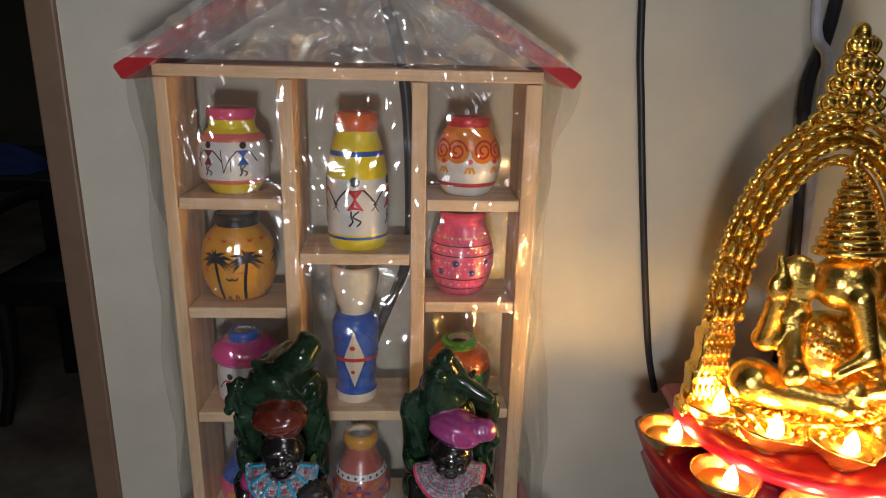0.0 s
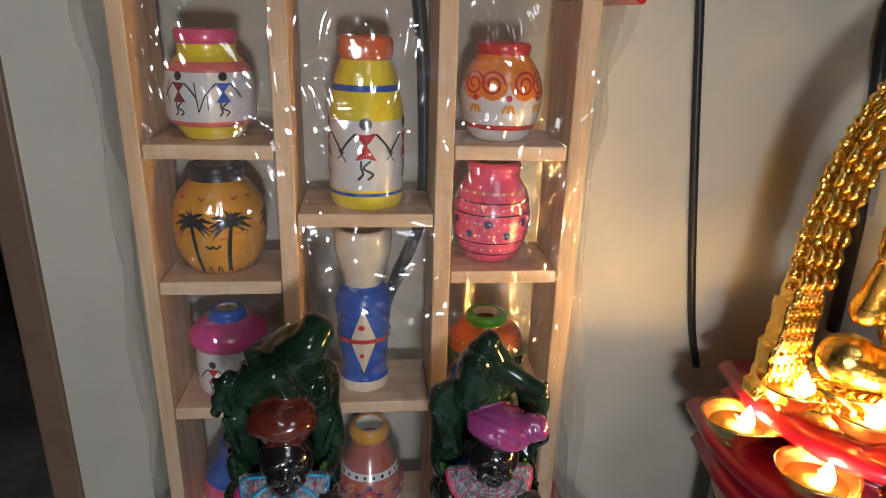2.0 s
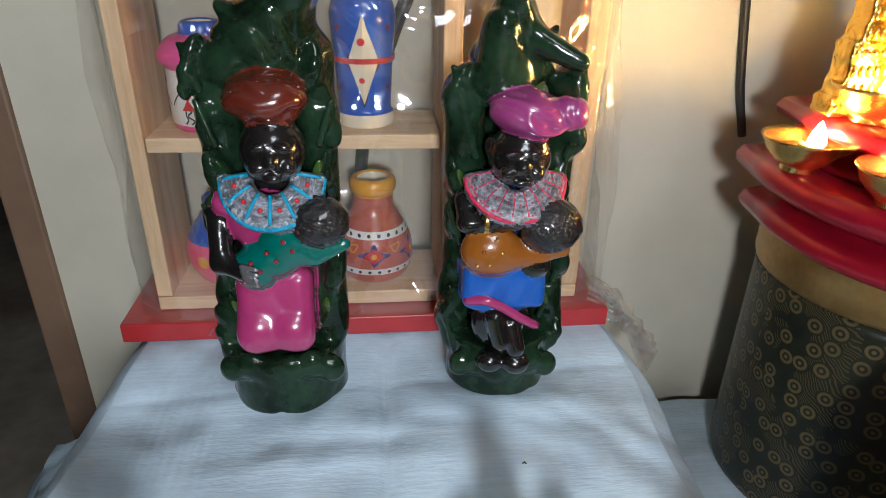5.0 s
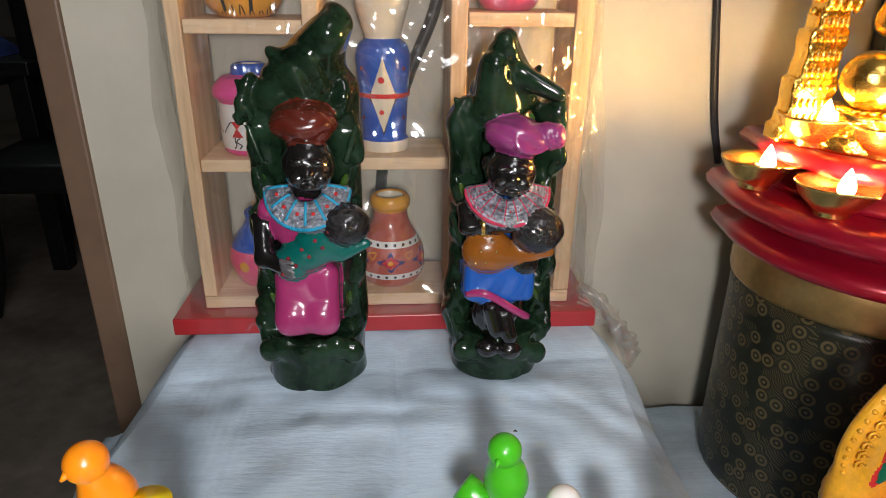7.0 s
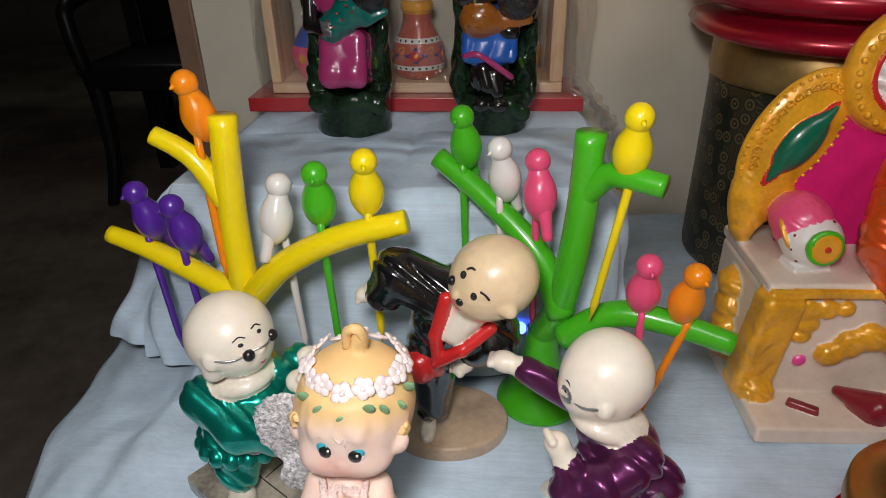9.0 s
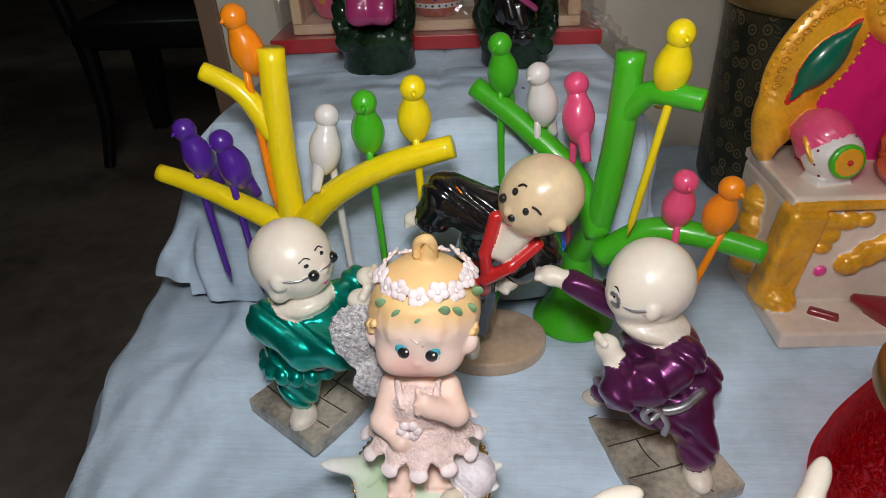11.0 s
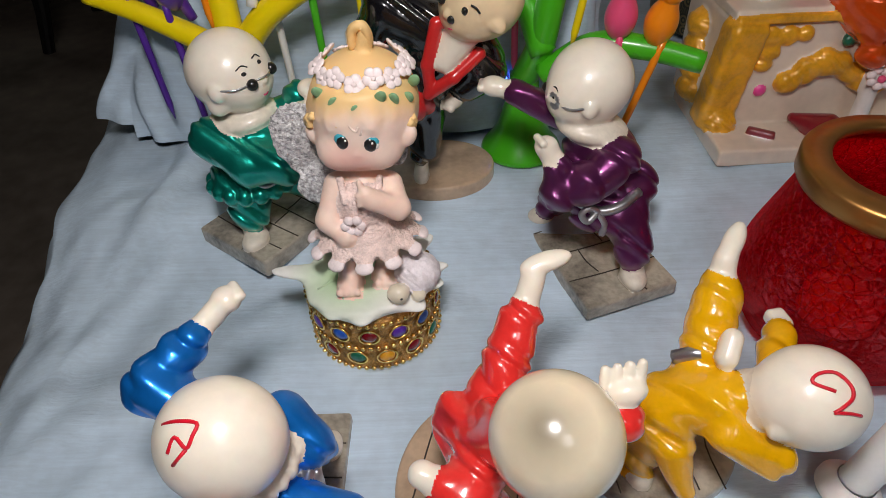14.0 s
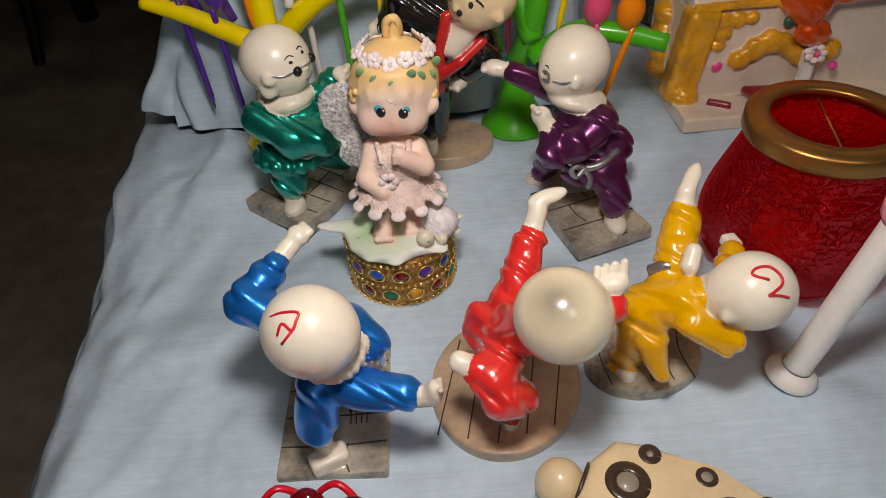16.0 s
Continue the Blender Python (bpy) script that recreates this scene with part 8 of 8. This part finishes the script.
# ---- painted marble shrine statue ----
def shrine():
    s = Sculpt()
    z = TH(0, 0.3) + 0.001
    x0 = 0.29
    s.box("marble", (0.385, 0.345, z + 0.006), (0.096, 0.05, 0.0065), (0, 0, 1), 0.002)
    s.box("marble", (0.392, 0.371, z + 0.046), (0.1, 0.04, 0.042), (0, 0, 1), 0.003)
    s.box("gilt", (0.392, 0.331, z + 0.0905), (0.098, 0.0045, 0.0028), (0, 0, 1), 0.001)
    s.box("marble", (0.392, 0.372, z + 0.0925), (0.1, 0.042, 0.004), (0, 0, 1), 0.002)
    s.box("gilt", (0.299, 0.333, z + 0.05), (0.013, 0.0105, 0.04), (6, 4, 3), 0.005, rib=(0.0005, 420.0, (0.2, 0.3, 1)))
    s.ball("gilt", (0.299, 0.326, z + 0.016), (0.0115, 0.009, 0.0095), rib=(0.001, 700.0, (1, 0, 1)))
    for k in range(4):
        s.ball("gilt", (0.291, 0.37 + 0.002 * k, z + 0.022 + 0.016 * k), (0.0105, 0.0125, 0.0098), k=0.004, rib=(0.0006, 600.0, (1, 0, 1)))
    # gilded leaf-shaped back with a green panel and scrolls round it
    lx, lz, lean = 0.311, z + 0.172, 27
    s.ball("gilt", (lx, 0.386, lz), (0.0255, 0.0085, 0.0455), (0, lean, 0), k=0.003)
    tilt = Matrix.Rotation(radians(lean), 3, "Y")
    for k in range(44):
        t = 2 * math.pi * k / 44
        s.dot("gilt", Vector((lx, 0.3815, lz)) + tilt @ Vector((0.0235 * math.cos(t), 0.0008, 0.0425 * math.sin(t))), (0.0014, 0.0014, 0.0014))
    for k in range(15):
        t = radians(80 + 150 * k / 14)
        c = Vector((lx, 0.3785, lz)) + tilt @ Vector((0.0195 * math.cos(t), 0, 0.0355 * math.sin(t)))
        s.stroke("gilt", [c + Vector((0.0032 * math.cos(q) * (1 - q / 9), 0, 0.0032 * math.sin(q) * (1 - q / 9))) for q in (0, 1.2, 2.4, 3.6, 4.8, 6.0, 7.2)], 0.0007, 2)
    s.ball("gilt", (0.2935, 0.387, z + 0.123), (0.012, 0.011, 0.026), k=0.006, rib=(0.0007, 420.0, (1, 0.2, 1)))
    s.ball("gilt", (0.3, 0.385, z + 0.132), (0.02, 0.008, 0.02), k=0.006)
    mid = Vector((0.3135, 0.385, lz - 0.003))
    for paint, r, reach, front in (("red", 0.0128, 0.031, 0.0), ("gem_green", 0.0118, 0.0285, -0.0022)):
        for way in (-1, 1):
            s.cap(paint, tuple(mid + Vector((0, front, 0))), tuple(mid + Vector((0, front - 0.0075, 0)) + tilt @ Vector((0.003 * way, 0, reach * way))), r, 0.0008, k=0.001)
        s.ball(paint, tuple(mid + Vector((0, front - 0.005, 0))), (r * 0.93, 0.0072, reach * 0.72), (0, lean + 5, 0), k=0.001)
    s.box("throne_pink", (0.362, 0.387, z + 0.148), (0.045, 0.005, 0.055), (0, 0, 0), 0.004, k=0.002)
    # round crowned medallion
    s.ring("gilt", (0.368, 0.38, z + 0.214), 0.031, 0.0085, (90, 0, 0), k=0.003)
    for k in range(30):
        t = 2 * math.pi * k / 30
        s.dot("gilt", (0.368 + 0.034 * math.cos(t), 0.372, z + 0.214 + 0.034 * math.sin(t)), 0.0022)
    s.ball("white_resin", (0.368, 0.377, z + 0.214), (0.023, 0.008, 0.023), rib=(0.0016, 600.0, (1, 0, 1)))
    s.ring("red", (0.368, 0.373, z + 0.214), 0.0245, 0.0016, (90, 0, 0))
    s.ball("hotpink", (0.37, 0.367, z + 0.204), (0.009, 0.006, 0.005), (0, 15, 0))
    s.ball("hotpink", (0.367, 0.367, z + 0.217), (0.008, 0.005, 0.004), (0, -10, 0))
    # drum on the step
    D = Vector((0.324, 0.356, z + 0.1135))
    s.ball("white_resin", tuple(D), (0.0185, 0.0175, 0.0175), k=0.002)
    s.cap("pink", tuple(D + Vector((-0.005, 0.012, 0.0095))), tuple(D + Vector((-0.004, 0.0085, 0.0075))), 0.0175, 0.0183, k=0.001, rib=(0.0004, 1100.0, (1, 0, 0.6)))
    s.ring("gilt", tuple(D + Vector((-0.0035, 0.0048, 0.004))), 0.0178, 0.0015, (52, 0, 32), k=0.001)
    n = Vector((0.07, -0.9, 0.12)).normalized()
    turn = [math.degrees(a) for a in n.to_track_quat("Z", "Y").to_euler()]
    s.disc("green", tuple(D + n * 0.0162), 0.0115, 0.0115, 0.002, tuple(turn), k=0.0006)
    s.disc("amber", tuple(D + n * 0.0172), 0.009, 0.009, 0.002, tuple(turn), k=0.0004)
    s.dot("red", D + n * 0.0192, 0.002)
    side = n.orthogonal().normalized()
    for k in range(11):
        q = Matrix.Rotation(2 * math.pi * k / 11, 3, n) @ side
        s.dot("wine", D + n * 0.0075 + q * 0.0158, 0.0012)
    s.box("white_resin", (0.3225, 0.353, z + 0.0975), (0.012, 0.009, 0.003), (0, 0, 10), 0.001)
    # robed figure seated on the right
    Q = (0.0012, 480.0, (1.0, 0.5, 0.6))
    s.ball("robe_orange", (0.392, 0.352, z + 0.152), (0.03, 0.022, 0.045), k=0.006, rib=Q)
    s.cap("robe_orange", (0.366, 0.35, z + 0.168), (0.358, 0.337, z + 0.128), 0.0155, 0.0155, k=0.004, rib=Q)
    s.cap("robe_orange", (0.362, 0.338, z + 0.118), (0.382, 0.324, z + 0.09), 0.0175, 0.0165, k=0.005, rib=Q)
    s.cap("robe_orange", (0.395, 0.33, z + 0.105), (0.44, 0.33, z + 0.105), 0.018, 0.018, k=0.005, rib=Q)
    s.ball("white_resin", (0.36, 0.3265, z + 0.166), (0.0125, 0.0065, 0.0155), (0, 12, 0), k=0.002)
    s.cap("white_resin", (0.362, 0.3285, z + 0.132), (0.385, 0.322, z + 0.13), 0.0098, 0.0082, k=0.003)
    for k in range(4):
        s.cap("white_resin", (0.3545 + 0.0036 * k, 0.324, z + 0.1775), (0.3535 + 0.0044 * k, 0.323, z + 0.187), 0.002, 0.0016, k=0.001)
    for k in range(3):
        s.stroke("wine", [(0.355 + 0.003 * k, 0.3195, z + 0.1695 - 0.006 * k), (0.36, 0.3185, z + 0.1715 - 0.006 * k), (0.3655, 0.3198, z + 0.168 - 0.005 * k)], 0.0006)
    s.ball("white_resin", (0.395, 0.347, z + 0.208), (0.019, 0.018, 0.021), k=0.003)
    s.cap("robe_orange", (0.395, 0.352, z + 0.222), (0.397, 0.354, z + 0.25), 0.02, 0.008, k=0.004, rib=Q)
    # ornaments on the front and the base
    G = (0.0006, 600.0, (1, 0.2, 0.7))
    for a, b, c in ((0.318, 0.077, 0.0075), (0.331, 0.078, 0.0065), (0.342, 0.079, 0.005), (0.321, 0.067, 0.0065), (0.32, 0.058, 0.0048)):
        s.ball("gilt", (a, 0.3295, z + b), (c * 1.25, 0.0042, c), k=0.002, rib=G)
    for k in range(8):
        s.ball("gilt", (0.34 + 0.0105 * k, 0.3275, z + 0.05 + 0.009 * math.sin(k * 0.95 - 0.6)), (0.0088, 0.0052, 0.0078 + 0.002 * math.sin(k)), k=0.004, rib=G)
    s.ball("hotpink", (0.3235, 0.3295, z + 0.0385), (0.0042, 0.0025, 0.0042), k=0.001)
    s.ball("gem_green", (0.372, 0.3275, z + 0.074), (0.0042, 0.0032, 0.0042), k=0.001)
    s.box("wine", (0.3245, 0.3125, z + 0.0145), (0.0095, 0.003, 0.0025), (0, 0, -32), 0.0015, k=0.001)
    s.cap("wine", (0.3495, 0.3225, z + 0.02), (0.366, 0.3085, z + 0.018), 0.0035, 0.0115, k=0.002)
    s.cap("white_resin", (0.392, 0.316, z + 0.012), (0.394, 0.32, z + 0.05), 0.0062, 0.0052, k=0.004)
    s.ball("robe_orange", (0.388, 0.318, z + 0.068), (0.014, 0.009, 0.01), k=0.003, rib=Q)
    for k in range(7):
        t = 2 * math.pi * k / 7
        s.dot("petal", (0.393 + 0.0065 * math.cos(t), 0.3125 + 0.003 * math.sin(t), z + 0.053 + 0.0045 * math.sin(t)), (0.0036, 0.0022, 0.0026))
    s.dot("pink", (0.393, 0.3105, z + 0.0535), 0.0026)
    s.dot("hotpink", (0.412, 0.3145, z + 0.0405), 0.0038)
    s.make("shrine_statue", 0.001, "painted marble-dust shrine statue with gilded throne, drum and orange-robed deity", "statue", (0.385, 0.345, z - 0.001))


shrine()


def baton():
    z = TH(0, 0.3) + 0.019
    t = thing("toy_flute", (0.405, 0.309, z), "short black lacquered stick lying on the marble base", "stick")
    part("stick", tube(bmesh.new(), [(-0.014, 0.001, 0), (0.03, -0.006, 0)], [0.0034, 0.0028], 0, 14), M["black"], t)
    k = bmesh.new()
    ball(k, (-0.016, 0.0012, 0), (0.0052, 0.005, 0.0048), 0, None, 16)
    part("knob", k, M["black"], t)


baton()


# ---- red glass lantern ----
def glass_lantern():
    x, y = 0.3185, 0.167
    z = TH(x, y) + 0.002
    t = thing("glass_lantern", (x, y, z), "red crackle-glass candle lantern with a matt gold rim", "lantern")
    t.scale = (1.1, 1.1, 1.05)
    out = [(0.03, 0.0), (0.04, 0.003), (0.05, 0.014), (0.0545, 0.03), (0.053, 0.047), (0.047, 0.068), (0.0415, 0.085), (0.039, 0.096)]
    inn = [(r - 0.0028, zz + 0.001) for r, zz in reversed(out[1:])]
    rows = [(p.x, p.y, 0) for p in spline([(r, zz, 0) for r, zz in out], 4)] + [(p.x, p.y, 0) for p in spline([(r, zz, 0) for r, zz in inn], 3)] + [(0.0, 0.004, 0)]
    glass = lathe(bmesh.new(), rows, 96)
    for v in glass.verts:
        a = math.atan2(v.co.y, v.co.x)
        swell = 1.0 - 0.02 * abs(math.cos(4 * a)) ** 12 * smooth(0.0, 0.03, v.co.z) * smooth(0.095, 0.06, v.co.z)
        v.co.x, v.co.y = v.co.x * swell, v.co.y * swell
    part("glass", glass, M["glass_red"], t)
    part("rim", lathe(bmesh.new(), [(0.0392, 0.0935, 0), (0.0425, 0.0925, 0), (0.0437, 0.0945, 0), (0.0437, 0.1025, 0), (0.0425, 0.1045, 0), (0.0315, 0.1052, 0), (0.0305, 0.1035, 0), (0.0318, 0.1005, 0), (0.0388, 0.0985, 0), (0.0392, 0.0935, 0)], 64, (0, 0, 0), False), M["rim_gold"], t, "matt gold metal rim")
    part("wire", tube(bmesh.new(), [(-0.008, -0.031, 0.1), (0.008, 0.031, 0.1)], 0.0007, 0, 8), M["brass"], t, "thin brass wire across the mouth")
    part("tealight", lathe(bmesh.new(), [(0.0185, 0.0085, 0), (0.019, 0.009, 0), (0.019, 0.022, 0), (0.0175, 0.0225, 0), (0.0, 0.0205, 0)], 32), M["wax"], t, "white tealight inside")


glass_lantern()


# ---- candle, gem bowl, spotted wooden toy, small light ----
def candle():
    x, y = 0.2785, 0.0655
    z = TH(x, y) + 0.001
    t = thing("candlestick", (x, y, z), "slim white candle with a pink top on a round foot", "candle")
    t.matrix_basis = pose(x, y, z, 0, 9, 0)
    part("foot", lathe(bmesh.new(), [(0.0125, 0, 0), (0.0145, 0.0015, 0), (0.0145, 0.0045, 0), (0.0115, 0.0085, 0), (0.0085, 0.0105, 0)], 40), M["wax"], t)
    part("stem", lathe(bmesh.new(), [(0.0082, 0.0105, 0), (0.0078, 0.012, 0), (0.0078, 0.113, 0), (0.0078, 0.114, 0)], 32), M["wax"], t)
    part("tip", lathe(bmesh.new(), [(0.0078, 0.1142, 0), (0.0105, 0.118, 0), (0.012, 0.126, 0), (0.0095, 0.136, 0), (0.003, 0.146, 0), (0.0, 0.148, 0)], 32), M["wax_pink"], t, "pink waxy top")


candle()


def gem_bowl():
    x, y = 0.008, -0.048
    z = TH(x, y) + 0.001
    t = thing("gem_bowl", (x, y, z), "ruby-red flower-shaped candle bowl with wire loops", "bowl")
    t.scale = (1.28, 1.28, 1.1)
    part("dish", lathe(bmesh.new(), [(0.02, 0, 0), (0.024, 0.002, 0), (0.03, 0.008, 0), (0.033, 0.012, 0), (0.03, 0.0115, 0), (0.02, 0.006, 0), (0.0, 0.005, 0)], 40), M["wire_red"], t)
    gem = None
    for k in range(12):
        a = 360 * k / 12
        if gem is None:
            g = bmesh.new()
            ball(g, (0, 0, 0), (0.0088, 0.006, 0.0135), 0, Matrix.Rotation(radians(-28), 4, "X"), 20)
            gem = part("gem", g, M["gem_ruby"], t)
            w = bmesh.new()
            ring = spline([(-0.007, 0, -0.006), (-0.0085, 0.003, 0.002), (0, 0.006, 0.0095), (0.0085, 0.003, 0.002), (0.007, 0, -0.006)], 6)
            tube(w, ring, 0.0014, 0, 8)
            loop = part("loop", w, M["wire_red"], t)
            gm, wm = gem.data, loop.data
        else:
            gem = new("gem", gm)
            loop = new("loop", wm)
            gem.parent = loop.parent = t
        q = radians(a)
        gem.matrix_basis = pose(-0.0335 * math.sin(q), 0.0335 * math.cos(q), 0.0185, 0, 0, a)
        q = radians(a + 15)
        loop.matrix_basis = pose(-0.038 * math.sin(q), 0.038 * math.cos(q), 0.0175, 0, 0, a + 15)


gem_bowl()


def spotted_toy():
    z = TH(0.16, -0.02) + 0.001
    t = thing("wooden_toy", (0.14, -0.002, z), "cream lacquered wooden toy with dark ring spots and a ball head", "toy")
    turn = pose(0, 0, 0.0, 0, 0, -30)
    high = 0.031
    s = bmesh.new()
    outline = [(0.004, -0.03), (-0.0015, -0.012), (-0.0015, 0.01), (0.007, 0.027), (0.02, 0.031), (0.055, 0.0305), (0.085, 0.026), (0.1, 0.014), (0.1, -0.016), (0.085, -0.031), (0.04, -0.035)]
    rings = [[s.verts.new(turn @ Vector((x, y, zz))) for x, y in outline] for zz in (0.001, high)]
    s.faces.new(rings[0][::-1])
    s.faces.new(rings[1])
    for k in range(len(outline)):
        q = (k + 1) % len(outline)
        s.faces.new((rings[0][k], rings[0][q], rings[1][q], rings[1][k]))
    bmesh.ops.bevel(s, geom=[e for e in s.edges if abs(e.verts[0].co.z - e.verts[1].co.z) < 0.001], offset=0.006, segments=4, profile=0.5, affect="EDGES")
    part("body", s, M["toy_cream"], t)
    h = bmesh.new()
    ball(h, turn @ Vector((-0.0115, 0.001, 0.0145)), (0.0125, 0.0125, 0.0132), 0, None, 28)
    part("head", h, M["toy_cream"], t)
    part("collar", tube(bmesh.new(), [turn @ Vector((-0.0015 + 0.001 * math.sin(q), 0.0135 * math.cos(q), 0.0165 + 0.0145 * math.sin(q))) for q in [2 * math.pi * i / 24 for i in range(25)]], 0.0011, 0, 8, False), M["ring_brown"], t, "dark brown collar ring")
    for x, y, r, w in ((0.0185, 0.006, 0.0078, 0.003), (0.066, 0.008, 0.0078, 0.003), (0.0245, 0.0245, 0.0034, 0.0022), (0.051, 0.0235, 0.0038, 0.0015), (0.0095, -0.0155, 0.0038, 0.0013), (0.079, 0.02, 0.0036, 0.0018)):
        b = tube(bmesh.new(), [turn @ Vector((x + r * math.cos(q), y + r * math.sin(q), high - 0.0002)) for q in [2 * math.pi * i / 24 for i in range(25)]], w, 0, 10, False)
        for v in b.verts:
            v.co.z = high - 0.0002 + (v.co.z - high + 0.0002) * 0.35
        part("ring_spot", b, M["ring_brown"], t, "dark brown ring spot")
        part("spot_centre", lathe(bmesh.new(), [(r - w * 0.7, 0.0, 0), (r - w * 0.8, 0.0006, 0), (0.0, 0.0007, 0)], 20, turn @ Vector((x, y, high - 0.0004))), M["ring_grey"], t, "grey-brown dip inside the ring")


spotted_toy()


def blue_light():
    x, y, z = 0.1435, 0.3505, 0.6775
    t = thing("indicator_light", (x, y, z), "tiny glowing blue light on the draped white cloth", "light")
    b = bmesh.new()
    ball(b, (0, -0.001, 0.0005), 0.0046, 0, None, 12)
    part("bulb", b, M["led"], t)
    part("housing", lathe(bmesh.new(), [(0.0045, -0.004, 0), (0.005, -0.002, 0), (0.005, 0.0015, 0), (0.0036, 0.002, 0)], 16), M["grey_cable"], t)


blue_light()


# ---- dark chair in the next room ----
def chair():
    """An upholstered black chair whose front leg sweeps out."""
    t = thing("chair", (-0.93, 2.25, 0), "black upholstered chair with splayed legs in the dim room", "chair")
    for sx in (-1, 1):
        for sy, top in ((-1, 0.42), (1, 0.4)):
            x, y = 0.225 * sx, 0.22 * sy
            part("leg", tube(bmesh.new(), spline([(x * 1.2, y * 1.08, 0.0), (x * 1.04, y * 1.02, 0.16), (x, y, 0.3), (x, y, top)], 5), [0.019 + 0.0009 * k for k in range(16)], 0, 12), M["black_wood"], t, "", False)
    part("seat", box(bmesh.new(), (-0.26, -0.25, 0.4), (0.26, 0.25, 0.49), 0.025), M["black_wood"], t)
    back = box(bmesh.new(), (-0.255, 0.19, 0.47), (0.255, 0.25, 0.98), 0.025)
    part("backrest", back, M["black_wood"], t)
    for sx in (-1, 1):
        part("armrest", tube(bmesh.new(), spline([(0.25 * sx, 0.2, 0.68), (0.262 * sx, 0.0, 0.69), (0.262 * sx, -0.2, 0.665), (0.255 * sx, -0.24, 0.6), (0.24 * sx, -0.235, 0.46)], 5), 0.024, 0, 10), M["black_wood"], t)


chair()


def far_table():
    t = thing("table", (-1.9, 2.75, 0), "dark wooden table in the dim next room", "table")
    part("tabletop", box(bmesh.new(), (-0.75, -0.42, 0.69), (0.8, 0.42, 0.735), 0.006), M["black_wood"], t, "", False)
    for x in (-0.69, 0.74):
        for y in (-0.36, 0.36):
            part("leg", box(bmesh.new(), (x - 0.03, y - 0.03, 0), (x + 0.03, y + 0.03, 0.69), 0.004), M["black_wood"], t, "", False)
    def heap(u, v):
        x, y = 0.52 * (u - 0.5), 0.3 * (v - 0.5)
        edge = max(0.0, 1 - (x / 0.26) ** 2 - (y / 0.15) ** 2)
        return Vector((x, y, 0.001 + 0.09 * math.sqrt(edge) * (0.8 + 0.5 * noise.noise(Vector((x * 14, y * 14, 2))))))
    b = sheet(40, 26, heap)
    cloth = mesh_object("folded_cloth", b, M["navy_cloth"])
    cloth.location = (-1.5, 2.55, 0.736)
    tagged(cloth, "crumpled dark blue cloth on the table", "cloth")


far_table()


def specks():
    for x, y, l in ((-0.1, 0.1135, 0.0022), (0.03, -0.005, 0.001), (0.125, 0.43, 0.001)):
        z = TH(x, y) if y < 0.35 else 0.772
        b = bmesh.new()
        tube(b, [(-l, 0, 0.0), (0, 0.0003, 0.0006), (l, -0.0004, 0.0)], [0.0003, 0.0006, 0.0003], 0, 6)
        ob = mesh_object("crumb", b, M["black"])
        ob.location = (x, y, z + wrinkle(x, y, 1.3) + 0.0012)
        tagged(ob, "tiny dark crumb lying on the white cloth", "crumb")


specks()
